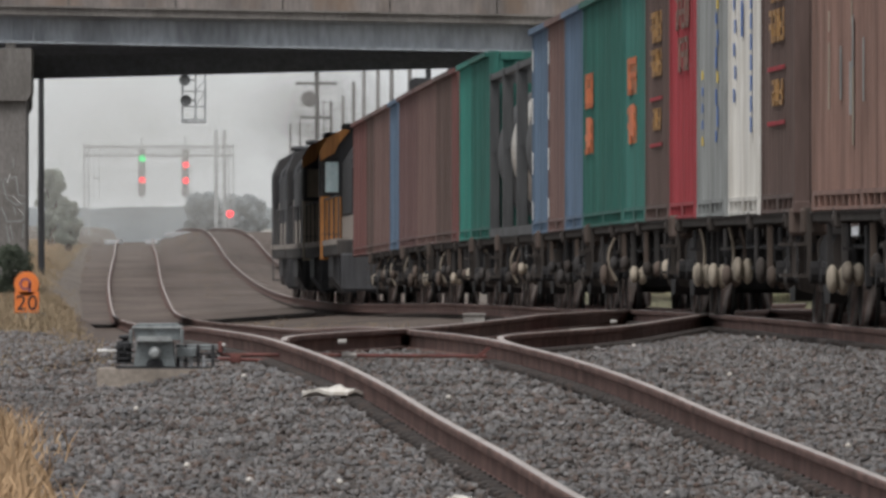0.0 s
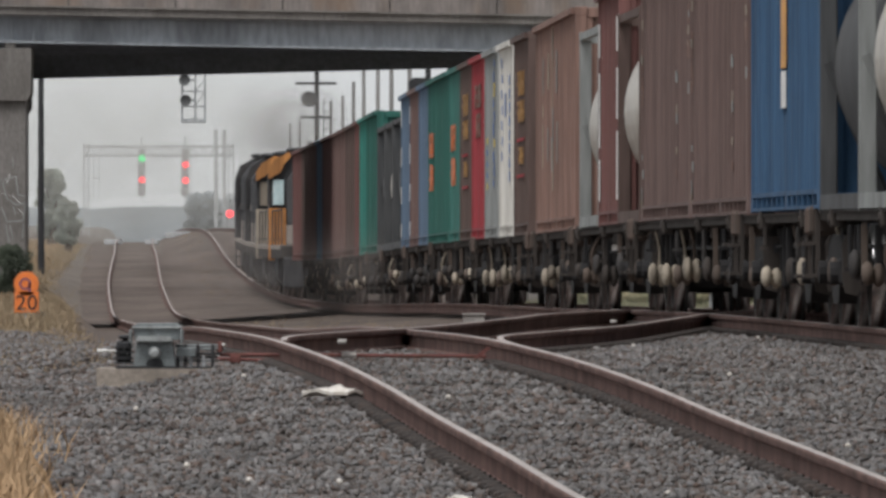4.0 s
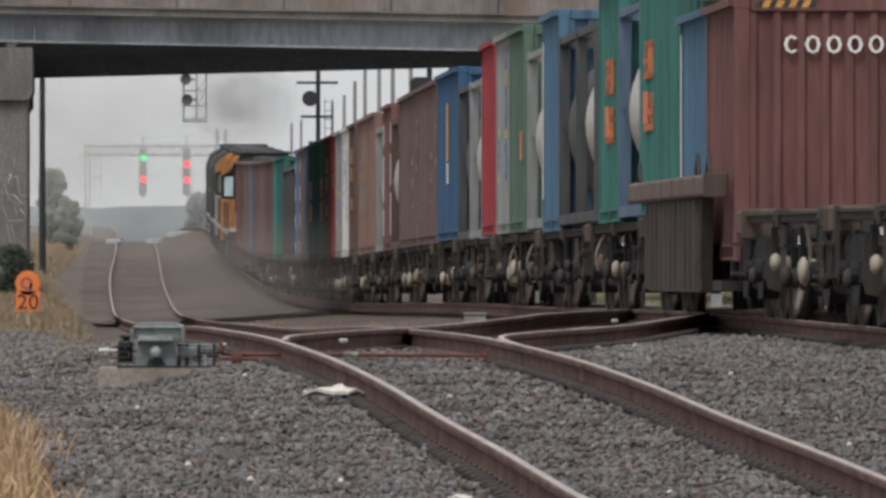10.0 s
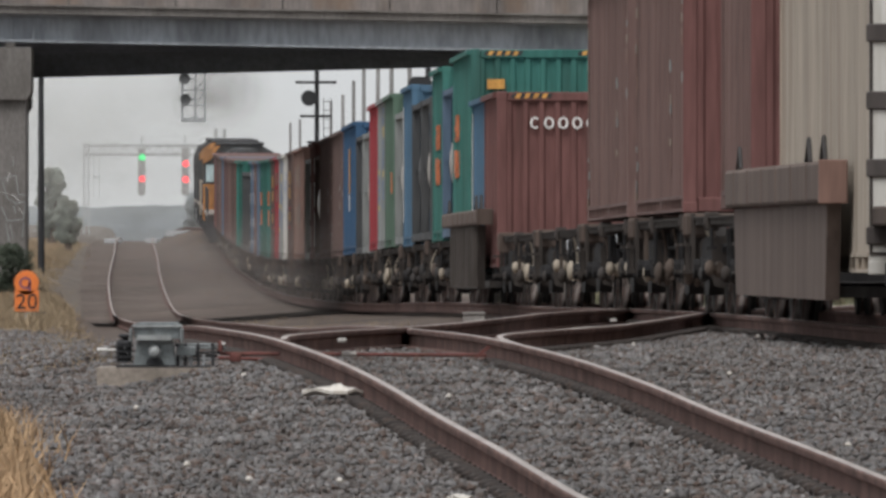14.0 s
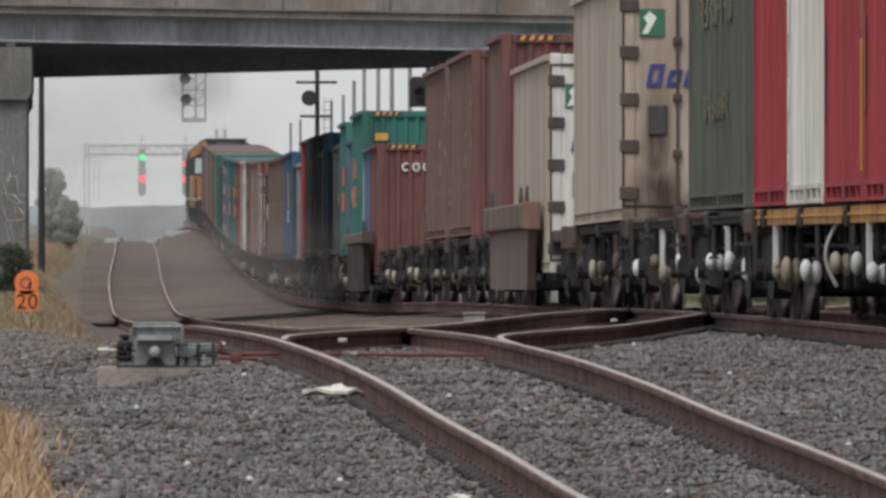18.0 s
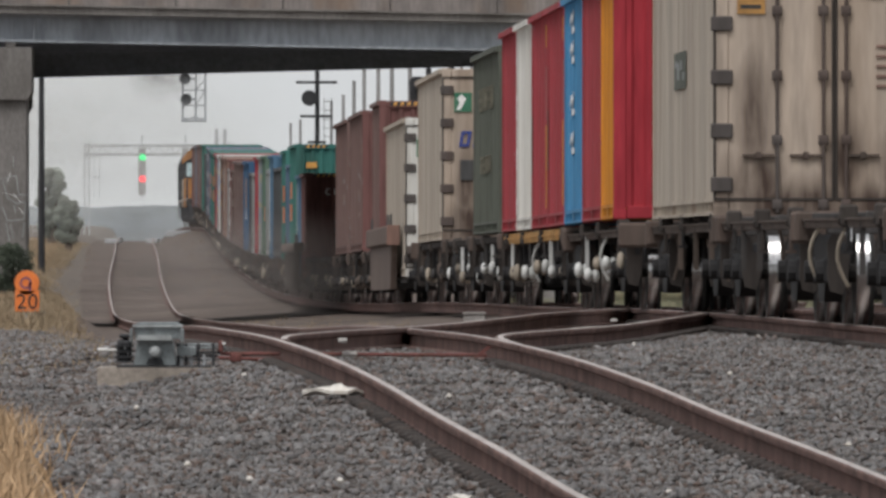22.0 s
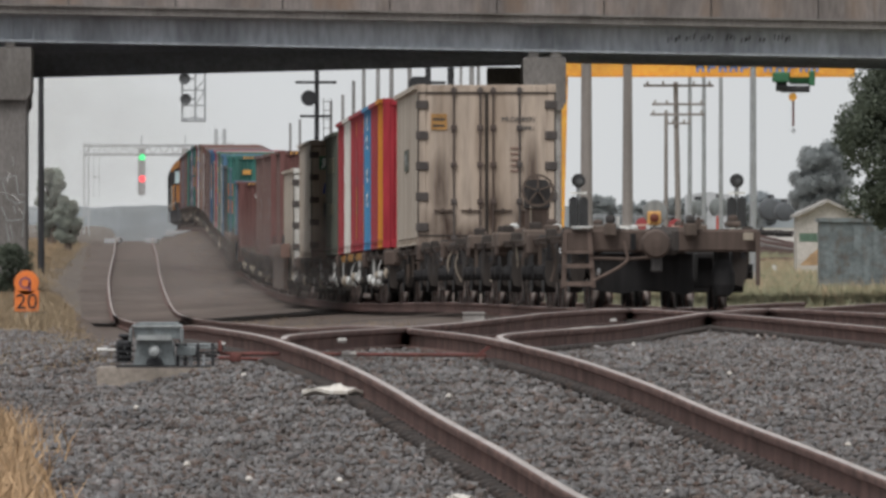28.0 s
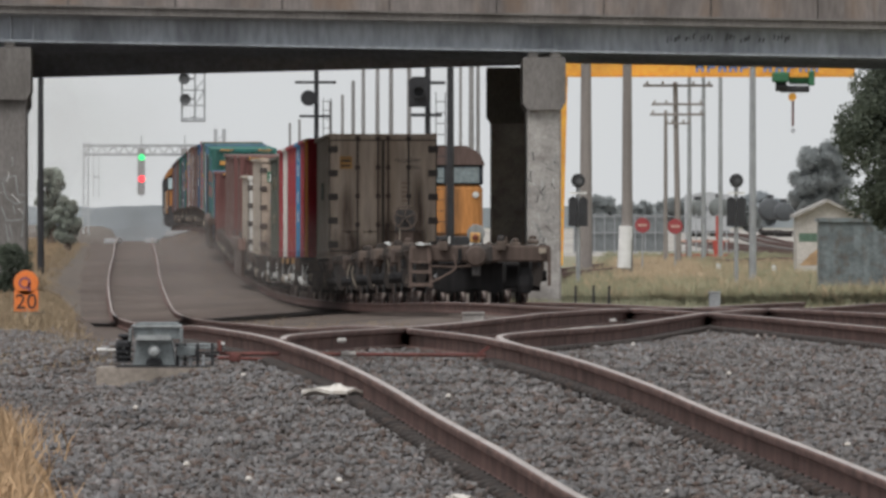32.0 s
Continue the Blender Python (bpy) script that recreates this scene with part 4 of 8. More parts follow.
def wagon(d_rear, length, colour="wagon", label="brown skeletal container flat wagon loaded with containers", gear="wagon", bare=False, pots=False, blocks=False):
    """A skeletal container wagon: centre sill, thin side sills, cross bearers, end beams, couplers, brake gear, two bogies."""
    w = thing("container_wagon", label, "wagon", "wagons of the train")
    L2 = length / 2
    part("centre_sill", cached(("cs", length), lambda: Shape().box(-0.32, 0.32, -L2 + 0.3, L2 - 0.3, 0.70, 0.98, 0.02).mesh("centre_sill", "wagon")), "running_gear", w)
    for s in (-1, 1):
        def sill():
            sh = Shape()
            x = s * 1.14
            z = 0.85 if bare else 0.92 if gear == "wagon" else 0.89
            sh.box(x - 0.035, x + 0.035, -L2 + 0.25, L2 - 0.25, z, z + (0.075 if gear == "wagon" else 0.15), 0.01)
            sh.box(x - 0.06, x + 0.06, -L2 + 0.25, L2 - 0.25, z + 0.068, z + 0.088)
            return sh.mesh("side_sill", "wagon")
        part("side_sill", cached(("ss", length, s, bare, gear), sill), ("wagon" if bare else "frame_end") if colour == "wagon" else colour, w)
        for e in (() if bare else (-1, 1)):
            part("step", cached(("st", length, s, e), lambda: ladder_mesh(s, e * (L2 - 0.45))), "frame_end", w)
        rng = random.Random(int(length * 10) + s)
        for k in np.arange(-L2 + 1.6, L2 - 1.0, 5.9 if bare else 7.4):
            q = round(float(k) + rng.uniform(-0.5, 0.5), 1)
            part("bolster_end", cached(("be", q, s), lambda: Shape().box(min(s * 1.08, s * 1.22), max(s * 1.08, s * 1.22), q - 0.17, q + 0.17, 0.86, 1.05, 0.02).tube((s * 1.2, q, 0.93), (s * 1.235, q, 0.93), 0.05, n=8).mesh("bolster_end", "bolster")), "frame_end", w)
        for k in np.arange(-L2 + 2.4, L2 - 2.0, 5.2 if bare else 6.1):
            q = round(float(k) + rng.uniform(-0.9, 0.9), 1)
            h = rng.choice((0.66, 0.72)) if bare else rng.choice((0.52, 0.60, 0.70))
            part("hanger", cached(("hg2", q, s, h), lambda: Shape().box(s * 1.17 - 0.02, s * 1.17 + 0.02, q - 0.03, q + 0.03, h, 0.88, 0.01).box(s * 1.17 - 0.05, s * 1.17 + 0.05, q - 0.05, q + 0.05, h - 0.03, h).mesh("hanger", "bolster")), rng.choice(("frame_end", "running_gear", "bogie_black", "bogie_black", "wagon" if bare else "running_gear")), w)
        white = gear == "hand_white" or pots
        for k in np.arange(-L2 + 1.4, L2 - 1.0, 3.4 if white else 3.1):
            q = round(float(k) + rng.uniform(-1.1, 1.1), 1)
            zp, r = rng.choice((0.42, 0.48, 0.55)), rng.choice((0.085, 0.10, 0.125))
            tone = rng.choice(("hand_white", "hand_white", "old_cream")) if white else rng.choice(("bolster", "running_gear", "old_cream", "frame_end"))
            if not bare or white:
                part("brake_pot", cached(("bp", q, s, zp, r), lambda: pot_pair(s, q, zp, r)), tone, w, "pale painted brake pots" if white else "")
            pick = rng.random()
            if pick < 0.4:
                u = round(q + 1.2, 1)
                part("brake_pipe", cached(("bpp", u, s, zp), lambda: bent_pipe(s, u, 0.10 if zp > 0.5 else -0.05)), "hand_white" if white else rng.choice(("old_cream", "bolster")), w)
            elif pick < 0.75:
                u = round(q + 0.8, 1)
                part("pot_bracket", cached(("bk", u, s), lambda: Shape().box(s * 1.16 - 0.025, s * 1.16 + 0.025, u, u + 0.05, 0.46, 0.90).mesh("pot_bracket", "running_gear")), "hand_white" if white else rng.choice(("bolster", "running_gear")), w)
        if not bare:
            part("hand_brake_rigging", cached(("hb", length, s), lambda: rigging(s, L2)), "bogie_black", w)
    for i, k in enumerate(np.linspace(-L2 + 0.7, L2 - 0.7, max(4, int(length / 4.0)))):
        part("cross_bearer", cached(("cb", round(float(k), 2)), lambda: Shape().box(-1.0, 1.0, k - 0.09, k + 0.09, 0.80, 0.97, 0.01).box(-1.12, 1.12, k - 0.09, k + 0.09, 0.90, 0.99, 0.01).mesh("cross_bearer", "wagon")), "running_gear", w)
    for e in (-1, 1):
        part("end_beam", cached(("eb", length, e, bare), lambda: Shape().box(-1.25, 1.25, e * (L2 - 0.17) - 0.11, e * (L2 - 0.17) + 0.11, 0.72 if bare else 0.80, 1.01 if bare else 1.05, 0.03).mesh("end_beam", "wagon")), "wagon", w)
        part("coupler", cached(("co", length, e), lambda: coupler(e, L2)), "running_gear", w)
        part("brake_hose", cached(("ho", length, e), lambda: hose(e, L2)), "rubber", w)
        bogie(w, e * (L2 - 2.1))
        if blocks:
            part("end_platform", cached(("ep", length, e), lambda: Shape().box(-1.27, 1.27, min(e * (L2 - 0.3), e * (L2 - 1.35)), max(e * (L2 - 0.3), e * (L2 - 1.35)), 0.84, 1.07, 0.03).mesh("end_platform", "bolster")), "bolster", w)
            for s in (-1, 1):
                part("corner_block", cached(("cbk", length, e, s), lambda: Shape().box(s * 1.1 - 0.08, s * 1.1 + 0.08, e * (L2 - 0.9) - 0.15, e * (L2 - 0.9) + 0.15, 1.06, 1.17, 0.02).mesh("corner_block", "frame_end")), "frame_end", w)
    part("brake_cylinder", cached("brk", lambda: Shape().tube((0.55, -0.6, 0.62), (0.55, 0.3, 0.62), 0.19, n=12).tube((-0.6, -0.2, 0.58), (-0.6, 1.1, 0.58), 0.17, n=12).box(-0.9, 0.9, -0.03, 0.03, 0.6, 0.7).mesh("brake_cylinder", "running_gear")), "running_gear", w)
    return ride(w, d_rear + L2)


def rigging(s, L2):
    sh = Shape()
    rng = random.Random(int(L2 * 10) + s)
    for k in np.arange(-L2 + 3.9, L2 - 3.6, 1.9):
        h = rng.uniform(0.25, 0.55)
        x = s * rng.uniform(0.95, 1.12)
        sh.box(x - 0.03, x + 0.03, k - 0.08, k + 0.08, 0.86 - h, 0.88, 0.01)
        if rng.random() < 0.5:
            sh.tube((x, k, 0.86 - h), (x - s * 0.2, k + 0.6, 0.6), 0.025, n=6)
        if rng.random() < 0.6:
            sh.lathe([(0.02, -0.10), (0.11, -0.08), (0.13, 0.0), (0.09, 0.04), (0.13, 0.08), (0.02, 0.12)], "x", 12, (x - s * 0.1, k + 0.5, 0.60))
    sh.tube((s * 1.0, -L2 + 3, 0.70), (s * 1.0, L2 - 3, 0.70), 0.02, n=6)
    return sh.mesh("hand_brake_rigging", "wagon")


def ladder_mesh(s, y):
    sh = Shape()
    x = s * 1.2
    for k in (-0.2, 0.2):
        sh.box(x - 0.02, x + 0.02, y + k - 0.025, y + k + 0.025, 0.42, 1.04)
    for z in (0.44, 0.72):
        sh.box(x - 0.12, x + 0.03, y - 0.2, y + 0.2, z - 0.015, z + 0.015)
    return sh.mesh("step", "wagon")


def coupler(e, L2):
    sh = Shape()
    sh.box(-0.12, 0.12, e * (L2 + 0.15) - 0.35, e * (L2 + 0.15) + 0.2, 0.74, 0.98, 0.03)
    sh.box(-0.2, 0.2, e * (L2 + 0.34) - 0.13, e * (L2 + 0.34) + 0.13, 0.68, 1.04, 0.06)
    return sh.mesh("coupler", "running_gear")


def hose(e, L2):
    return Shape().pipe([(0.42, e * (L2 + 0.35 * t), 0.7 - 0.35 * math.sin(math.pi * t)) for t in np.linspace(0, 1, 7)], 0.025).mesh("brake_hose", "rubber")


def well_wagon(d0, d1, s0, s1, ribbed, label):
    """A low well wagon: deep side walls hung between the bogies, end platforms above them."""
    w = thing("well_wagon", label, "wagon", "wagons of the train")
    c = (d0 + d1) / 2
    a, b = s0 - c, s1 - c
    L2 = (d1 - d0) / 2
    for s in (-1, 1):
        sh = Shape()
        x0, x1 = sorted((s * 1.30, s * 1.42))
        i0, i1, zt = (2.2, 3.2, 1.18) if ribbed else (0.15, 0.15, 1.05)
        sh.prism([(a + i0, zt), (b - i1, zt), (b - i1 - 0.5, 0.24), (a + i0 + 0.35, 0.24)], "x", x0, x1)
        if ribbed:
            for k in np.arange(a + i0 + 0.4, b - i1 - 0.5, 1.15):
                sh.box(min(s * 1.40, s * 1.49), max(s * 1.40, s * 1.49), k - 0.10, k + 0.10, 0.26, 1.17)
        part("well_side", sh, "well_dark" if ribbed else "well_grey", w)
        sh = Shape()
        cb = 1.19 if ribbed else 1.06
        sh.box(min(s * 1.28, s * 1.50), max(s * 1.28, s * 1.50), a, b, cb, 1.41, 0.03)
        for k in np.arange(a + 2, b - 1, 2.6):
            sh.box(min(s * 1.49, s * 1.51), max(s * 1.49, s * 1.51), k - 0.02, k + 0.02, cb + 0.02, 1.39)
        part("top_chord", sh, "well_grey", w)
        part("chord_end", Shape().box(min(s * 1.26, s * 1.505), max(s * 1.26, s * 1.505), a - 0.06, a - 0.002, cb - 0.01, 1.42, 0.01), "light_brown" if not ribbed else "wagon", w)
        for k in (a + 0.8, a + 3.2, b - 1.2):
            part("grab_rail", Shape().tube((s * 1.4, k, 1.42), (s * 1.4, k + 0.25, 1.62), 0.02, n=6).tube((s * 1.4, k + 0.25, 1.62), (s * 1.4, k + 0.7, 1.42), 0.02, n=6), "running_gear", w)
    part("well_floor", Shape().box(-1.3, 1.3, a + 0.6, b - 0.6, 0.26, 0.36), "running_gear", w)
    for e in (-1, 1):
        y0, y1 = (-L2 + 0.3, a + 0.6) if e < 0 else (b - 0.6, L2 - 0.3)
        part("end_platform", Shape().box(-1.2, 1.2, min(y0, y1), max(y0, y1), 0.86, 1.02, 0.02).box(-0.3, 0.3, min(y0, y1), max(y0, y1), 0.7, 0.9), "wagon", w)
        part("end_beam", Shape().box(-1.25, 1.25, e * (L2 - 0.17) - 0.1, e * (L2 - 0.17) + 0.1, 0.76, 1.06, 0.02), "wagon", w)
        part("coupler", coupler(e, L2), "running_gear", w)
        bogie(w, e * (L2 - 1.9))
    return ride(w, c)


# bars, bands and panels lettered on containers
def side_bars(rows, mat):
    """Plain bars standing for lettering down the left side: (along, z share, length along, height)."""
    def put(c, L2, z0, z1):
        for i, (a, zs, la, hz) in enumerate(rows):
            zc = z0 + zs * (z1 - z0)
            part("marking", Shape().box(-W / 2 - 0.004, -W / 2 + 0.004, a - la / 2, a + la / 2, zc - hz / 2, zc + hz / 2), mat if isinstance(mat, str) else mat[i % len(mat)], c)
    return put


def side_strokes(pts, thick, mat):
    """Joined thin strokes of handwriting-like lettering on the left side: (along, z share)."""
    def put(c, L2, z0, z1):
        q = [(a, z0 + zs * (z1 - z0)) for a, zs in pts]
        sh = Shape()
        for i, ((a, za), (b, zb)) in enumerate(zip(q, q[1:])):
            sh.prism([(a, za - thick), (b, zb - thick), (b, zb + thick), (a, za + thick)], "x", -W / 2 - 0.005 - 0.0004 * (i % 2), -W / 2 + 0.003)
        part("marking", sh, mat, c)
    return put


def side_word(start, count, step, zs, hz, mat, rows=1):
    """A word along the left side as plain letter-like shapes."""
    def put(c, L2, z0, z1):
        rng = random.Random(int(start * 7) + count)
        for r in range(rows):
            zc = z0 + (zs - r * 0.2) * (z1 - z0)
            for i in range(count):
                a, w = start + i * step, step * 0.72
                sh = Shape()
                q = lambda y0, y1, za, zb: sh.box(-W / 2 - 0.005, -W / 2 + 0.003, min(y0, y1), max(y0, y1), za, zb)
                t = hz * 0.17
                q(a, a + w * 0.3, zc - hz / 2, zc + hz / 2)
                k = rng.randrange(4)
                if k != 1:
                    q(a, a + w, zc + hz / 2 - t, zc + hz / 2)
                if k != 2:
                    q(a, a + w, zc - t / 2, zc + t / 2)
                if k != 3:
                    q(a, a + w, zc - hz / 2, zc - hz / 2 + t)
                if k in (0, 2):
                    q(a + w * 0.7, a + w, zc - hz / 2, zc + hz / 2 * (1 if k else 0.1))
                part("letter_shape", sh, mat if isinstance(mat, str) else mat[r % len(mat)], c)
    return put


def both(*fs):
    def put(c, L2, z0, z1):
        for f in fs:
            f(c, L2, z0, z1)
    return put


def end_lettering_bars(c, L2, z0, z1):
    # six white ring-like shapes across the end
    e0, e1 = -L2 - 0.006, -L2 + 0.02
    for i in range(6):
        x, zc, w, h, q = -0.66 + i * 0.207, z1 - 0.4625, 0.078, 0.092, 0.034
        sh = Shape()
        gap = {0: (7, 0), 5: (7, 0)}.get(i, ())
        for k in range(8):
            if k in gap:
                continue
            a0, a1 = (k - 0.04) * math.pi / 4, (k + 1.04) * math.pi / 4
            ring = [(x + (w - d) * math.cos(a), zc + (h - d * 0.75) * math.sin(a)) for d, a in ((0, a0), (0, a1), (q, a1), (q, a0))]
            sh.prism(ring, "y", e0 - 0.0004 * (k % 2), e1)
        part("letter_shape", sh, "ink_white", c)


def reefer_marks(c, L2, z0, z1):
    e = -L2 - 0.012
    part("notice", Shape().box(-0.98, -0.70, e, e + 0.03, z1 - 0.80, z1 - 0.52), "dull_gold", c, "weathered yellow notice plate")
    for dz in (0.02, -0.09):
        part("notice_line", Shape().box(-0.95, -0.74, e - 0.003, e + 0.01, z1 - 0.66 + dz, z1 - 0.62 + dz), "ink_black", c)
    lettering("MLDE 8095", 0.12, "dark_grey", c, pose(0.56, e + 0.012, z1 - 0.62, 90, 0, 0))
    lettering("MPR1", 0.11, "dark_grey", c, pose(0.72, e + 0.012, z1 - 0.78, 90, 0, 0))
    for k in range(5):
        part("small_print", Shape().box(0.42, 0.62 - 0.03 * (k % 3), e + 0.003, e + 0.02, z1 - 1.14 - 0.1 * k, z1 - 1.115 - 0.1 * k), "light_brown", c)
    for x in (-0.77, -0.29, 0.29, 0.78):
        part("bolt_bar", Shape().box(x - 0.16, x + 0.16, e - 0.02, e + 0.02, z0 + 0.60, z0 + 0.625).box(x - 0.03, x + 0.03, e - 0.035, e + 0.02, z0 + 0.575, z0 + 0.65, 0.01), "wagon", c)
    part("side_mark", Shape().box(-W / 2 - 0.004, -W / 2 + 0.004, -1.0, 1.8, z1 - 1.47, z1 - 1.08), "olive", c, "faded grey-green emblem panel")
    for a, q, hz in ((-0.5, 1.34, 0.04), (0.1, 1.22, 0.05), (0.8, 1.28, 0.09), (1.3, 1.20, 0.04)):
        part("emblem_shape", Shape().box(-W / 2 - 0.007, -W / 2 + 0.002, a - 0.2, a + 0.2, z1 - q - hz, z1 - q + hz), "grey", c)


def end_plate(c, L2, z0, z1):
    part("notice", Shape().box(-0.96, -0.69, -L2 - 0.01, -L2 + 0.03, z1 - 0.62, z1 - 0.47), "ink_gold", c, "orange notice plate")


def louvres(c, L2, z0, z1):
    for x in (-0.85, -0.35):
        part("louvre", Shape().box(x, x + 0.34, -L2 - 0.008, -L2 + 0.03, z1 - 1.2, z1 - 0.75, 0.01), "dark_brown", c, "dark louvred vent panel")


def logo_marks(c, L2, z0, z1):
    e = -L2 - 0.012
    part("emblem", Shape().box(-1.02, -0.73, e, e + 0.03, z1 - 0.72, z1 - 0.40), "ink_green", c, "green emblem plate")
    part("emblem_shape", Shape().prism([(-0.99, z1 - 0.69), (-0.92, z1 - 0.69), (-0.82, z1 - 0.5), (-0.90, z1 - 0.43), (-0.97, z1 - 0.50), (-0.93, z1 - 0.57)], "y", e - 0.003, e + 0.01), "ink_white", c)
    # a dark blue wordmark as plain slanted shapes
    for i, (x, w, h) in enumerate(((-0.86, 0.17, 0.26), (-0.64, 0.15, 0.19), (-0.44, 0.15, 0.19), (-0.22, 0.16, 0.26))):
        zb = z1 - 1.30
        sh = Shape()
        sk = 0.05
        for za, zt in ((0, 0.045), (h - 0.045, h)):
            sh.prism([(x - w / 2 + sk * za / h, zb + za), (x + w / 2 + sk * za / h, zb + za), (x + w / 2 + sk * zt / h, zb + zt), (x - w / 2 + sk * zt / h, zb + zt)], "y", e, e + 0.02)
        for xa in (x - w / 2, x + w / 2 - 0.05):
            sh.prism([(xa, zb), (xa + 0.05, zb), (xa + 0.05 + sk, zb + h), (xa + sk, zb + h)], "y", e - 0.002, e + 0.02)
        part("wordmark_shape", sh, "ink_navy", c)
    # a small red arc of dots over its end
    for k in range(4):
        xd, zd = -0.40 + 0.075 * k, z1 - 1.02 + (0.07, 0.10, 0.08, 0.0)[k]
        part("emblem_dot", Shape().box(xd - 0.022, xd + 0.022, e, e + 0.02, zd - 0.015, zd + 0.015), "bright_red", c)
    part("vent_hatch", Shape().box(-0.92, -0.70, e - 0.01, e + 0.03, z0 + 1.0, z0 + 1.34, 0.01), "dark_grey", c, "dark ventilation hatch")


red_bar = lambda a, b: both(side_word(a - 1.2, 4, 0.62, 0.60, 0.42, "ink_orange", 2), side_bars([(b, 0.42, 1.2, 0.36)], "ink_orange"))
gold_bars = both(side_word(-1.2, 4, 0.7, 0.76, 0.34, "dull_gold"), side_word(-1.2, 4, 0.7, 0.62, 0.30, "dull_gold"), side_word(-1.0, 3, 0.7, 0.40, 0.24, "dull_gold"), side_bars([(0.2, 0.48, 3.0, 0.04), (0.2, 0.30, 3.0, 0.04)], "bright_red"))
speckle = side_bars([(-1.6 + (k % 2) * 0.3, 0.92 - 0.07 * k, 0.22, 0.11 + 0.05 * (k % 3)) for k in range(10)] + [(1.7, 0.52 - 0.06 * k, 0.22, 0.09) for k in range(5)], ("ink_blue", "ink_blue", "ink_yellow", "ink_blue"))
blue_marks = side_bars([(1.8 - (k % 2) * 0.2, 0.9 - 0.08 * k, 0.2, 0.13) for k in range(7)] + [(-1.6, 0.8 - 0.07 * k, 0.25, 0.15) for k in range(8)] + [(0.2, 0.68, 0.3, 0.35)], "ink_blue")
name_down = both(*[side_strokes([(0.9 - 0.5 * u, 0.88 - 0.12 * k + dz) for u, dz in ((0, 0.0), (0.9, 0.035), (1.6, 0.01), (2.2, 0.045), (1.2, -0.035), (2.6, -0.03))], 0.035, "ink_white") for k in (0, 1.1, 3.0, 4.4)])
ghost = both(side_word(-3.4, 7, 1.0, 0.74, 0.34, "faded_olive"), side_word(-2.6, 6, 0.9, 0.38, 0.26, "faded_olive"))
flake = random.Random(5)
stripes_v = side_bars([(flake.choice((2.5, 1.0, -0.6, 4.6)) + flake.uniform(-0.2, 0.2), flake.uniform(0.15, 0.9), flake.uniform(0.08, 0.26), flake.uniform(0.15, 0.7)) for _ in range(16)], ("grey", "old_cream"))
edge_white = side_bars([(2.85, 0.52, 0.16, 2.1)], "ink_white")
edge_dash = side_bars([(2.8, 0.85, 0.18, 0.3), (2.8, 0.6, 0.18, 0.35), (2.8, 0.35, 0.18, 0.3), (2.8, 0.12, 0.18, 0.25)], "ink_white")
edge_both = side_bars([(2.7, 0.8, 0.2, 0.4), (2.7, 0.5, 0.2, 0.9), (2.7, 0.2, 0.2, 0.5), (-2.7, 0.8, 0.2, 0.4), (-2.7, 0.55, 0.2, 0.6), (-2.7, 0.25, 0.2, 0.8)], "ink_white")
wear = random.Random(12)
worn_edge = side_bars([(wear.choice((5.6, 5.9, -5.8, -3.0)) + wear.uniform(-0.1, 0.1), wear.uniform(0.08, 0.95), wear.uniform(0.05, 0.2), wear.uniform(0.03, 0.2)) for _ in range(26)], ("grey", "light_brown", "old_cream"))
rusty_edge = side_bars([(-2.82, 0.28, 0.22, 1.1), (-2.85, 0.62, 0.16, 0.7), (-2.84, 0.88, 0.14, 0.3), (2.86, 0.4, 0.1, 0.8)], ("yellow", "light_brown"))
mid_gold = side_bars([(0, 0.64, 0.9, 0.95), (0, 0.40, 0.8, 0.34)], ("ink_gold", "ink_white"))
L20, L40, L48 = 6.058, 12.192, 14.63

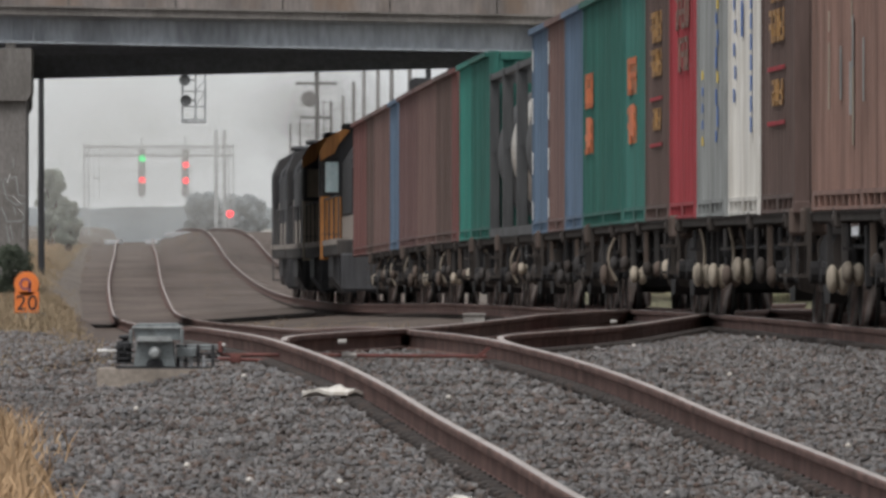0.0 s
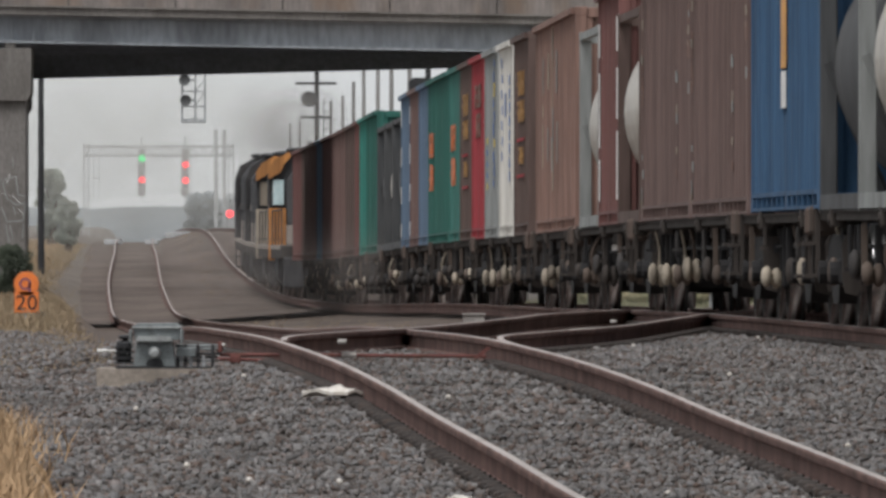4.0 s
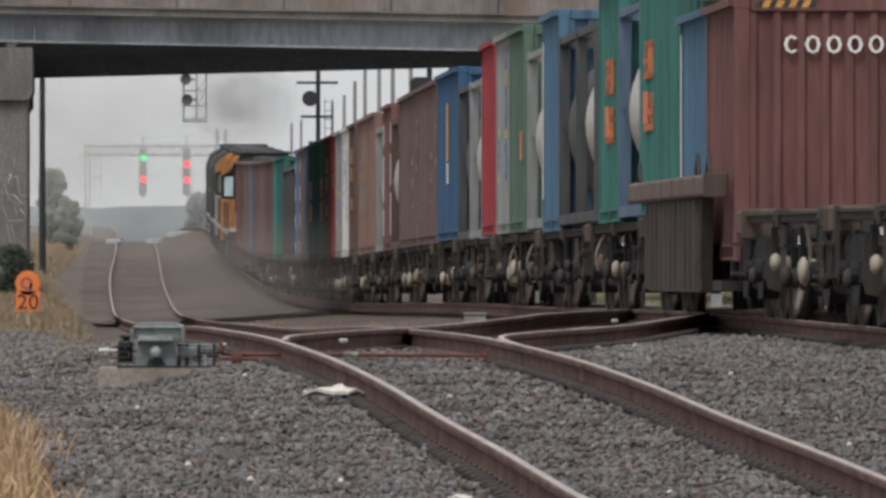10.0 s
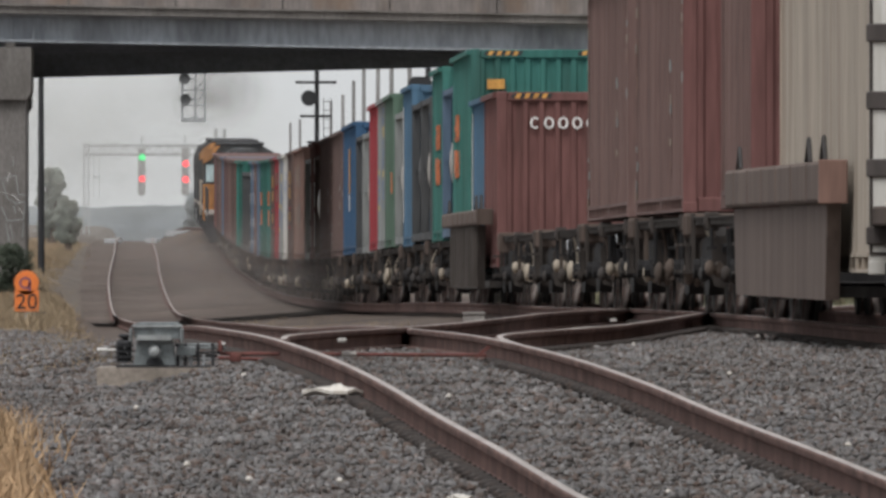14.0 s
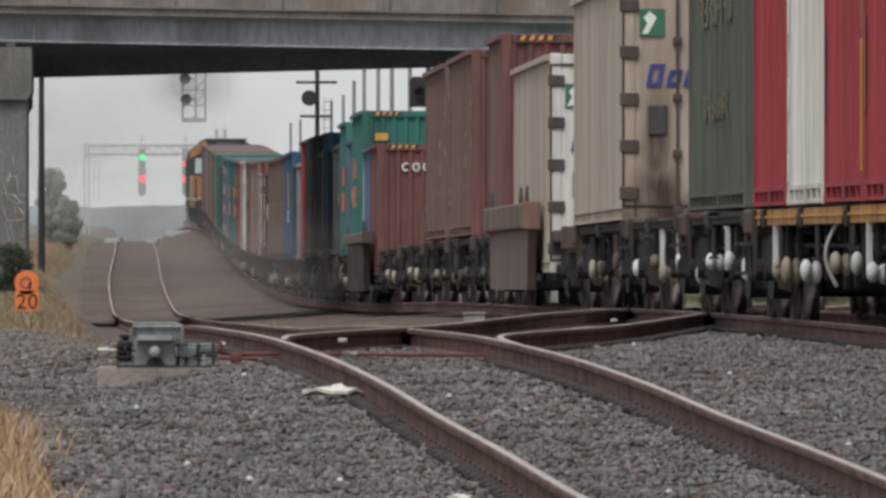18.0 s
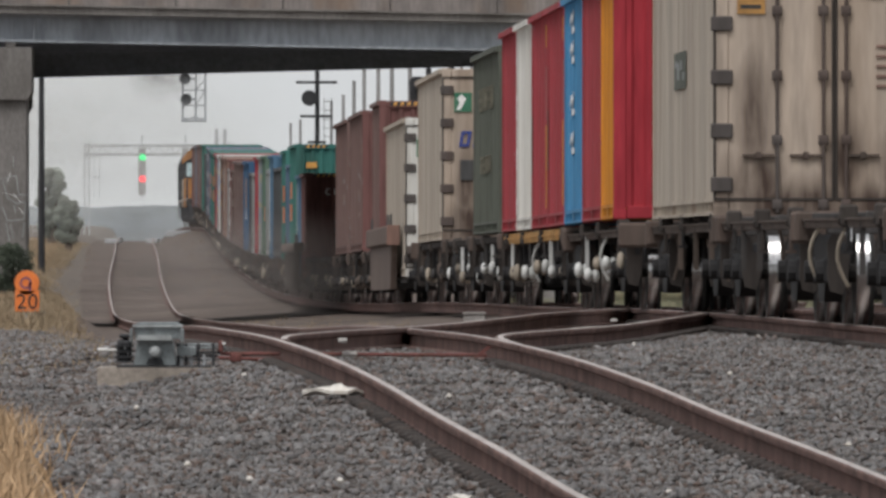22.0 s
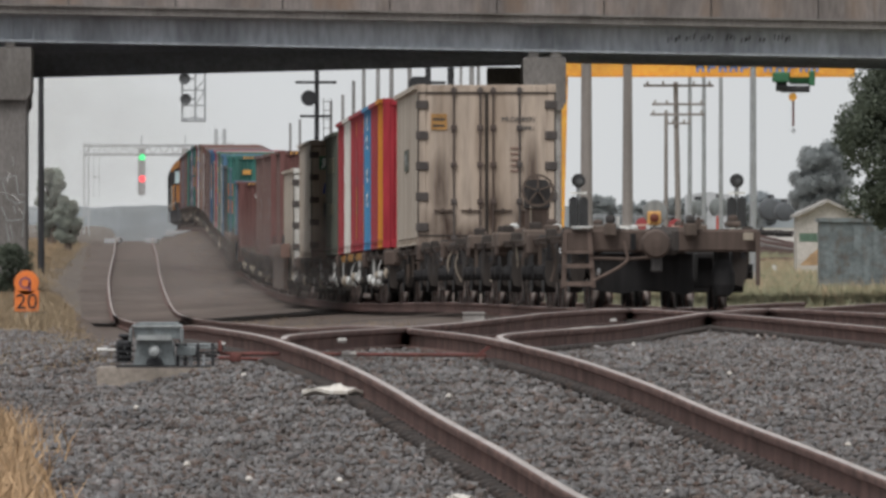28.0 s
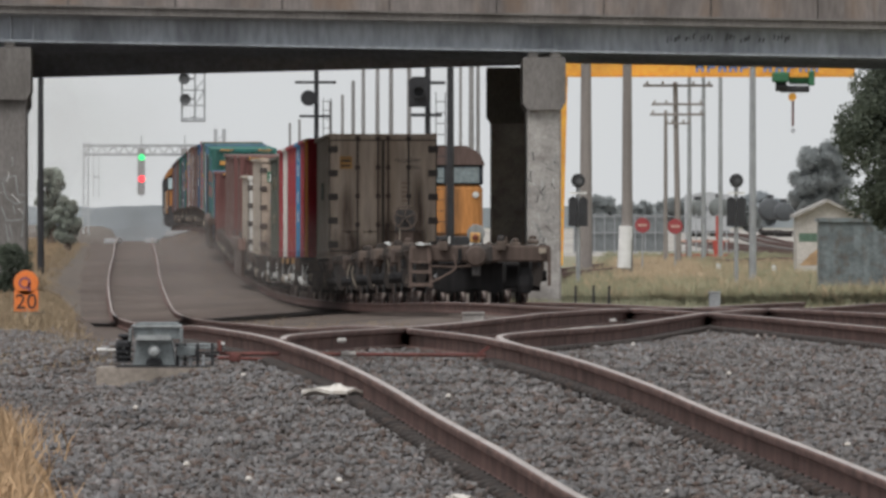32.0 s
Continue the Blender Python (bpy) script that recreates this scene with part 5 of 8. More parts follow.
# rear to front
container(0.0, L48, 2.84, "cream", "dirty cream 48 foot refrigerated container with double doors and grey hinges", "doors", "cream_door", 1.0, False, True, reefer_marks)
for d, L, h, col, lab, ecol, mk, base in [
    (25.6, 3.85, 2.9, "orange", "short orange-sided container with a bright red corrugated end", "bright_red", None, 1.06),
    (29.5, L20, 2.9, "red", "faded red twenty foot container", None, None, 1.06),
    (35.65, L20, 2.9, "sky_blue", "sky blue twenty foot container with white lettering shapes", None, name_down, 1.06),
    (41.95, L20, 2.9, "red", "faded red twenty foot container with orange edges", None, rusty_edge, 1.06),
    (48.15, L20, 2.9, "red", "faded red twenty foot container with rusty yellow edges", None, rusty_edge, 1.06),
    (54.4, L20, 2.9, "white", "white twenty foot container with grimy sides", None, edge_dash, 1.06),
    (60.75, L20, 2.9, "red", "faded red twenty foot container", None, None, 1.06),
    (68.5, L40, 2.75, "olive", "dull olive green forty foot container with pale lettering shapes", None, ghost, 1.06),
    (142.0, L20, 2.9, "brown", "brown twenty foot container with a louvred end", "maroon", louvres, 1.06),
    (156.7, L40, 2.9, "brown", "brown forty foot container with a maroon end", "maroon", worn_edge, 1.06),
    (171.2, L40, 2.9, "brown", "brown forty foot container with streaked paint", None, worn_edge, 1.06),
    (231.7, 9.6, 2.9, "teal", "teal thirty foot container with an orange plate on its end", None, both(red_bar(2.6, 3.4), end_plate), 1.06),
    (247.5, L20, 2.9, "teal", "teal twenty foot container with orange lettering shapes", None, red_bar(-0.4, 0.4), 1.02),
    (267.1, L20, 2.9, "pale_blue", "pale blue container with a white edge", None, edge_white, 1.0),
    (280.9, L20, 2.9, "green", "sage green twenty foot container", None, side_bars([(-2, 0.42, 0.6, 0.4)], "ink_orange"), 1.04),
    (287.0, L20, 2.9, "grey", "grey twenty foot container with specks of lettering", None, speckle, 1.04),
    (293.9, L20, 2.9, "red", "faded red twenty foot container with an orange edge", None, None, 1.04),
    (312.4, L40, 2.79, "blue", "blue forty foot container with a yellow and white lettering shape", None, mid_gold, 1.02),
    (325.3, L40, 2.78, "mid_brown", "dull brown forty foot container with streaks", None, worn_edge, 1.0),
    (337.8, L40, 2.78, "mid_brown", "dull brown forty foot container with streaks", None, worn_edge, 1.0),
    (356.55, L20, 2.8, "maroon", "maroon container with white dashed edges", None, edge_both, 1.0),
    (370.1, L48, 2.81, "light_brown", "light brown long container with pale vertical stripes", None, stripes_v, 1.0),
    (387.8, L20, 2.81, "dark_brown", "dark brown container with golden lettering shapes and red lines", None, gold_bars, 1.0),
    (394.4, L20, 2.81, "white", "white twenty foot container with blue specks", None, blue_marks, 1.0),
    (401.3, L20, 2.81, "grey", "grey twenty foot container with blue and yellow specks", None, speckle, 1.0),
    (407.8, L20, 2.81, "red", "red twenty foot container with pale lettering shapes", None, both(side_word(-1.6, 4, 0.8, 0.78, 0.36, "light_brown"), side_word(-1.4, 3, 0.8, 0.62, 0.36, "light_brown")), 1.0),
    (414.1, L20, 2.81, "dark_brown", "dark brown container with golden lettering shapes and red lines", None, gold_bars, 1.0),
    (420.3, L20, 2.81, "teal", "teal twenty foot container with orange bars", None, red_bar(0.5, 0.5), 1.0),
    (426.7, L40, 2.81, "dull_teal", "dull teal forty foot container with orange bars", None, red_bar(4.0, 4.2), 1.0),
    (439.0, L20, 2.81, "steel_blue", "steel blue twenty foot container", None, None, 1.0),
    (445.15, L20, 2.81, "brown", "brown twenty foot container", None, edge_dash, 1.0),
    (451.3, L20, 2.81, "steel_blue", "steel blue container with a white dashed edge", None, edge_dash, 1.0),
    (476.2, 9.125, 2.81, "dull_teal", "teal thirty foot container with a ribbed end", None, None, 1.0),
    (485.5, L20, 2.81, "bright_teal", "teal twenty foot container", None, None, 1.0),
    (492.8, 2.99, 2.81, "maroon", "short maroon ten foot container", None, None, 1.0),
    (496.0, 9.125, 2.81, "dark_brown", "dark brown thirty foot container", None, None, 1.0),
    (505.3, L40, 2.81, "brown", "brown forty foot container with faint streaks", None, None, 1.0),
    (517.9, L40, 2.81, "maroon_brown", "brown forty foot container with faint streaks", None, None, 1.0),
    (531.0, L20, 2.81, "steel_blue", "dull blue-grey twenty foot container", None, None, 1.0),
    (537.9, L40, 2.81, "brown", "brown forty foot container", None, None, 1.0),
    (550.3, L20, 2.81, "dark_brown", "dark brown twenty foot container", None, None, 1.0),
    (556.6, L40, 2.81, "maroon", "maroon forty foot container", None, None, 1.0),
]:
    container(d, L, h, col, lab, "corrugated", ecol, base, True, False, mk)
container(98.0, 15.4, 2.86, "cream", "dirty cream refrigerated container with a blue wordmark on its doors", "doors", "cream_door", 1.03, False, True, logo_marks)
container(121.9, L48, 2.9, "cream", "cream refrigerated container with clean white doors, low in a well wagon", "doors", "white", 0.46, False, True, logo_marks)
container(218.8, L20, 2.59, "maroon", "maroon container with white lettering across its corrugated end", "corrugated", None, 0.55, True, False, end_lettering_bars)
container(224.9, L20, 2.59, "pale_blue", "pale blue container with a white edge, low in a well wagon", "corrugated", None, 0.55, True, False, edge_white)
for d, fc, lab, sh in [
    (241.4, "steel_blue", "weathered steel tank container in a blue frame", "tank_shell"), (255.0, "dark_grey", "ribbed steel tank container in a dark frame", "tank_shell"),
    (261.0, "dark_grey", "dark grey tank container in an open frame", "dark_grey"), (273.3, "grey", "steel tank container in a pale grey frame", "tank_shell"),
    (300.2, "grey", "steel tank container in a pale blue-grey frame", "tank_shell"), (306.2, "dark_grey", "dark tank container in an open frame", "dark_grey"),
    (350.6, "dark_brown", "white steel tank container in a brown frame", "tank_shell"), (362.7, "grey", "pale tank container in a white frame", "tank_shell"),
    (457.5, "dark_grey", "dark tank container in a grey frame", "dark_grey"), (463.8, "dark_grey", "grey tank container in a grey frame", "tank_shell"), (470.0, "dark_grey", "grey tank container in an open frame", "dark_grey")]:
    tank(d, L20, fc, lab, shell=sh, base=1.06 if d < 300 else 1.0, r=1.17 if d == 350.6 else 1.12)

for a, b in [(-72.6, -58.9), (-58.4, -45.0), (-44.5, -31.0), (-30.5, -16.4)]:
    wagon(a, round(b - a, 1), label="empty brown skeletal container flat wagon", bare=True, blocks=-60 < a < -40)
for a, b in [(-15.9, -0.9)]:
    wagon(a, round(b - a, 1), label="empty brown skeletal flat wagon behind the cream container", bare=True)
wagon(-0.4, 16.3, bare=True)
wagon(23.2, 18.4, bare=True, pots=True)
for a, b in [(67.8, 81.6), (82.1, 96.5)]:
    wagon(a, round(b - a, 1), pots=True)
for a, b in [(96.9, 113.3), (143.0, 155.4), (155.9, 169.6), (170.2, 184.8), (185.3, 201.3), (201.8, 217.8), (240.6, 256.7),
             (257.1, 274.5), (274.9, 293.9), (294.3, 313.6), (314.0, 327.4), (327.8, 352.6), (353.0, 371.3), (371.8, 386.2), (387.9, 412.7), (413.1, 436.9), (437.2, 454.6), (455.0, 472.1), (472.4, 484.6),
             (485.1, 508.9), (509.2, 527.2), (527.6, 553.4)]:
    wagon(a, round(b - a, 1))
wagon(41.9, 25.6, "wagon_yellow", "yellow skeletal container flat wagon loaded with containers", "hand_white")
well_wagon(116.8, 142.2, 124.5, 141.4, False, "grey-brown low well wagon with an orange-ended top chord")
well_wagon(216.7, 238.9, 219.3, 237.9, True, "dark ribbed low well wagon with a brown top chord")


def hand_brake(d, x):
    h = thing("hand_brake_stand", "brown hand brake wheel on a dark stand at the wagon's end", "hand brake")
    part("stand", Shape().box(x - 0.17, x + 0.17, -0.02, 0.22, 1.02, 1.55, 0.03), "wagon", h)
    part("gear_case", Shape().prism([(x - 0.19, 1.42), (x + 0.19, 1.42), (x + 0.19, 1.76), (x + 0.12, 1.84), (x - 0.13, 1.84), (x - 0.19, 1.76)], "y", -0.04, 0.24), "running_gear", h)
    part("wheel_rim", Shape().lathe([(0.205, -0.018), (0.24, -0.018), (0.24, 0.018), (0.205, 0.018)], "y", 28, (x, -0.2, 1.68), True), "bolster", h, "worn brown wheel rim")
    for k in range(5):
        a = 2 * math.pi * k / 5 + 0.3
        part("spoke", Shape().tube((x, -0.2, 1.68), (x + 0.215 * math.cos(a), -0.2, 1.68 + 0.215 * math.sin(a)), 0.014, n=6), "bolster", h)
    part("shaft", Shape().tube((x, -0.22, 1.68), (x, 0, 1.68), 0.03, n=8), "running_gear", h)
    part("chain", Shape().tube((x - 0.1, -0.06, 1.1), (x - 0.1, -0.06, 1.45), 0.012, n=6), "old_cream", h, "pale chain")
    ride(h, d)


hand_brake(-45.2, -0.655)


def tail_end(d):
    """Marker lamp, spigots, reflectors and hose on the last wagon."""
    t = thing("tail_lamp", "yellow tail marker lamp with a red lens on the last wagon", "tail lamp")
    part("lamp_box", Shape().box(-0.175, 0.0, -0.1, 0.1, 1.065, 1.24, 0.02), "wagon_yellow", t)
    part("lens", Shape().lathe([(0.02, -0.03), (0.055, -0.02), (0.06, 0.0)], "y", 16, (-0.088, -0.1, 1.155)), "lit_tail", t, "dark red lens")
    part("reflector_ring", Shape().lathe([(0.02, 0.0), (0.15, 0.0), (0.16, 0.01), (0.15, 0.02), (0.02, 0.02)], "y", 24, (-0.07, 0.12, 1.23)), "grey", t, "pale round marker disc")
    part("lamp_foot", Shape().box(-0.185, -0.10, -0.08, 0.1, 1.0, 1.065, 0.01).box(-0.07, 0.0, -0.08, 0.1, 1.0, 1.065, 0.01).box(-0.17, 0.0, -0.07, 0.1, 1.0, 1.02), "hand_white", t)
    ride(t, d + 0.3)
    for x in (-0.66, 0.365):
        p = thing("container_spigot", "brown container locating spigot on the wagon's rear beam", "spigot", "spigots")
        part("block", Shape().box(x - 0.075, x + 0.075, -0.12, 0.12, 0.92, 1.085, 0.015).box(x - 0.02, x + 0.02, -0.125, -0.11, 0.96, 1.04), "bolster", p)
        part("cone", Shape().box(x - 0.06, x + 0.06, -0.09, 0.09, 1.08, 1.19, 0.03), "running_gear", p)
        part("latch", Shape().box(x + 0.08, x + 0.12, -0.06, 0.02, 1.04, 1.17, 0.01), "hand_white" if x < 0 else "wagon", p)
        ride(p, d + 0.05)
    for i in range(1, 4):
        for x, k in ((1.0, 2.0), (-1.0, 11.5), (1.0, 11.5), (-0.3, 13.6)):
            p = thing("container_spigot", "brown container locating spigot on the wagon deck", "spigot", "spigots")
            part("block", Shape().box(x - 0.10, x + 0.10, -0.16, 0.16, 1.04, 1.12, 0.02), "bolster", p)
            part("cone", Shape().lathe([(0.07, 1.13), (0.07, 1.17), (0.04, 1.20)], "z", 8, (x, 0, 0)), "hand_white" if (i * 7 + k + x) % 3 < 1 else "wagon", p)
            ride(p, d + (i - 1) * 15.7 + k)
    b = thing("rear_steps", "worn brown steel shunter's steps hanging from the rear beam", "steps")
    for x0, x1 in ((-1.24, -1.26), (-0.93, -0.88)):
        part("stringer", Shape().prism([(x0 - 0.028, 0.98), (x0 + 0.028, 0.98), (x1 + 0.03, 0.26), (x1 - 0.03, 0.26)], "y", -0.06, 0.0), "step_brown", b)
    for z, h in ((0.72, 0.022), (0.54, 0.028), (0.31, 0.03)):
        part("tread", Shape().box(-1.25, -0.90, -0.12, 0.02, z - h, z + h), "step_brown", b)
    part("step_panel", Shape().box(-1.22, -0.94, -0.05, -0.01, 0.74, 0.97, 0.01), "wagon", b)
    part("top_plate", Shape().box(-1.16, -0.89, -0.12, 0.1, 1.03, 1.05), "hand_white", b, "pale worn edge plate")
    ride(b, d)
    b = thing("rear_gear", "dark brake gear and fittings hanging under the rear beam", "brake gear")
    # added black plate: stands for the shaded bogie and covers its bright treads
    part("brake_plate", Shape().prism([(-0.88, 0.70), (0.44, 0.70), (0.44, 0.20), (0.30, 0.16), (0.12, 0.22), (-0.16, 0.24), (-0.5, 0.18), (-0.88, 0.24)], "y", 0.75, 0.8), "bogie_black", b)
    part("hand_wheel", Shape().lathe([(0.03, 0.14), (0.11, 0.17), (0.155, 0.30), (0.155, 0.45), (0.11, 0.58), (0.08, 0.62)], "z", 16, (0.80, 0.4, 0)), "bogie_black", b)
    part("hand_wheel_stem", Shape().box(0.72, 0.88, 0.34, 0.46, 0.58, 0.74), "bogie_black", b)
    part("cross_pipe", Shape().pipe([(-0.88, -0.02, 0.64), (-0.45, -0.03, 0.625), (-0.15, -0.03, 0.65)], 0.02), "wagon", b)
    part("knuckle", Shape().lathe([(0.05, -0.12), (0.16, -0.10), (0.19, 0.0), (0.19, 0.16)], "y", 18, (-0.10, -0.52, 0.82)), "wagon", b, "rounded brown coupler knuckle")
    part("knuckle_pin", Shape().box(-0.16, -0.02, -0.54, -0.4, 0.46, 0.66, 0.02), "running_gear", b)
    for x in (-0.37, 0.14):
        part("pocket", Shape().box(x - 0.035, x + 0.035, -0.012, 0.02, 0.74, 0.95), "bogie_black", b, "dark pocket beside the coupler")
    part("reflector", Shape().box(1.04, 1.17, -0.02, 0.0, 0.87, 0.965, 0.006), "old_cream", b, "cream reflector plate")
    part("side_stake", Shape().box(1.20, 1.255, -0.03, 0.05, 0.29, 0.98), "wagon", b)
    part("brake_hose", Shape().pipe([(-0.50 + 0.06 * math.sin(math.pi * q) - 0.38 * max(0, q - 0.45) ** 1.2 * 2, -0.14, 0.86 - 0.50 * q ** 0.9) for q in np.linspace(0, 1, 10)], 0.020), "step_brown", b)
    ride(b, d)


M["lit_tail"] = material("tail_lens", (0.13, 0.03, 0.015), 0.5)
tail_end(-72.6)


# ---- locomotives ----
def locomotive(d_rear, panel, label):
    """A long-hood diesel: frame, hood, cab, radiator, fans, tanks, rails, two three-axle bogies."""
    o = thing("diesel_locomotive", label, "locomotive", "locomotives of the train")
    L2 = 10.3
    part("frame", Shape().box(-1.42, 1.42, -L2, L2, 1.05, 1.40, 0.03), "running_gear", o)
    part("frame_stripe", Shape().box(-1.435, 1.435, -L2 + 0.1, L2 - 0.1, 1.30, 1.42), "loco_grey", o)
    part("fuel_tank", Shape().prism([(-1.35, 1.05), (1.35, 1.05), (1.35, 0.6), (1.1, 0.25), (-1.1, 0.25), (-1.35, 0.6)], "y", -2.6, 2.6), "loco_black", o)
    narrow = panel != "loco_grey"
    hw = 0.98 if narrow else 1.30
    top = 3.70 if narrow else 3.85
    part("hood", Shape().prism([(-hw, 1.42), (hw, 1.42)] + [(hw * math.cos(a), top - 0.85 + 0.85 * math.sin(a)) for a in np.linspace(0.1, math.pi - 0.1, 11)], "y", -9.6, 5.6), "loco_black", o)
    part("hood_stripe", Shape().box(-hw - 0.012, hw + 0.012, -9.5, 5.5, 1.44, 1.95 if narrow else 2.55), "loco_grey", o)
    part("radiator", Shape().prism([(hw * 1.03 * math.cos(a), top - 0.75 + 0.87 * math.sin(a)) for a in np.linspace(0.0, math.pi, 11)], "y", -9.0, -5.4), "loco_black", o)
    for y in (-8.4, -7.2, -6.0):
        part("fan", Shape().tube((0, y, top + 0.1), (0, y, top + 0.22), 0.5, n=16), "dark_grey", o)
    part("exhaust_stack", Shape().box(-0.3, 0.3, -0.5, 0.9, top - 0.02, top + 0.22, 0.05), "loco_black", o)
    part("dynamic_brake", Shape().prism([(hw * 1.03 * math.cos(a), top - 0.75 + 0.89 * math.sin(a)) for a in np.linspace(0.0, math.pi, 11)], "y", 1.4, 4.2), "loco_black", o)
    cab = part("cab", Shape().prism([(-1.46, 1.42), (1.46, 1.42), (1.46, 3.30), (1.30, 3.70), (0.8, 3.98), (-0.8, 3.98), (-1.30, 3.70), (-1.46, 3.30)], "y", 5.6, 8.2), "loco_black", o)
    for s in (-1, 1):
        part("side_window", Shape().box(min(s * 1.44, s * 1.472), max(s * 1.44, s * 1.472), 6.1, 7.7, 2.55, 3.25, 0.02), "dark_glass", cab)
        part("rear_window", Shape().box(min(s * 1.06, s * 1.42), max(s * 1.06, s * 1.42), 5.54, 5.60, 2.45, 3.30, 0.01), "dark_glass", cab, "dark rear cab window")
        part("hand_rail", Shape().tube((s * 1.38, -9.9, 2.35), (s * 1.38, 5.4, 2.35), 0.02, n=6), "loco_black", o)
        for y in np.arange(-9.7, 5.4, 5.0):
            part("rail_post", cached(("lp", round(float(y), 1), s), lambda: Shape().tube((s * 1.38, y, 1.4), (s * 1.38, y, 2.35), 0.018, n=6).mesh("rail_post", "loco_black")), None, o)
        for y in (-9.9, 9.9):
            part("step_ladder", Shape().box(min(s * 1.15, s * 1.42), max(s * 1.15, s * 1.42), y - 0.25, y + 0.25, 0.45, 0.5).box(min(s * 1.15, s * 1.42), max(s * 1.15, s * 1.42), y - 0.25, y + 0.25, 0.78, 0.83).box(min(s * 1.38, s * 1.42), max(s * 1.38, s * 1.42), y - 0.27, y - 0.22, 0.45, 1.06), "loco_black", o)
        for k in range(6):
            y = -4.6 + k * 1.6
            part("hood_door", cached(("hd", k, s, narrow), lambda: Shape().box(min(s * hw, s * (hw + 0.02)), max(s * hw, s * (hw + 0.02)), y - 0.7, y + 0.7, 2.0, 3.2, 0.01).mesh("hood_door", "loco_black")), None, o)
    part("nose", Shape().box(-1.1, 1.1, 8.1, 9.9, 1.42, 2.6, 0.15), panel if narrow else "loco_black", o)
    part("cab_roof", Shape().box(-0.95, 0.95, 5.5, 8.3, 3.96, 4.08, 0.05), "loco_black", o)
    part("pilot", Shape().box(-1.35, 1.35, -L2 - 0.12, -L2 + 0.05, 0.3, 1.1, 0.04), "loco_black", o)
    if narrow:
        part("visor_band", Shape().prism([(-1.48, 3.22), (-1.48, 3.48), (-1.32, 3.74), (-0.95, 3.95), (-0.80, 3.92), (-1.05, 3.62), (-1.16, 3.40)], "y", 5.42, 5.59), "loco_orange", cab, "orange visor band under the roof")
        part("window_pane", Shape().box(-1.36, -1.06, 5.52, 5.535, 2.52, 3.20, 0.005), "glass" if panel == "loco_orange" else "old_cream", cab, "pale sky-reflecting window pane")
        part("corner_panel", Shape().box(-1.475, -1.0, 5.44, 5.59, 1.00, 2.42, 0.01), panel, cab, "painted panel below the cab window")
        part("panel_seam", Shape().box(-1.46, -1.02, 5.433, 5.44, 1.56, 1.58), "loco_black", cab)
    part("hood_end_stripe", Shape().box(-hw + 0.03, -hw + 0.12, -9.63, -9.59, 1.8, 3.0), "hand_white", o)
    for e in (-1, 1):
        part("coupler", coupler(e, L2), "running_gear", o)

        def truck():
            sh = Shape()
            for s in (-1, 1):
                sh.prism([(-2.4, 0.55), (-2.4, 0.85), (2.4, 0.85), (2.4, 0.55), (1.2, 0.35), (-1.2, 0.35)], "x", s * 1.05 - 0.1, s * 1.05 + 0.1)
                for k in (-1.7, 0, 1.7):
                    sh.box(s * 1.05 - 0.17, s * 1.05 + 0.17, k - 0.2, k + 0.2, 0.35, 0.68, 0.03)
            return sh.mesh("truck", "running_gear")
        tr = part("truck", cached("truck", truck), None, o, at=pose(0, e * 6.6, 0))
        for k in (-1.7, 0, 1.7):
            part("wheelset", MESH["wheelset"], None, tr, at=pose(0, k, 0.457))
    return ride(o, d_rear + L2)


locomotive(575.2, "loco_orange", "black diesel locomotive with an orange visor and cab panel")
locomotive(596.7, "old_cream", "black diesel locomotive with an orange visor and cream cab panel")
locomotive(618.2, "loco_grey", "black diesel locomotive with grey side panels and handrails")
locomotive(639.7, "loco_grey", "black leading diesel locomotive with grey side panels and handrails")


# ---- road bridge ----
BY = 336.0
KB = BY / 349.0


def at_px(px, py, y):
    """A point at distance y on the sight line that leaves the eye at (px, py) of the picture plane, its centre line being the horizon."""
    return ((px - 784) * y / FOCAL, y, CZ + (390 - py) * y / FOCAL)


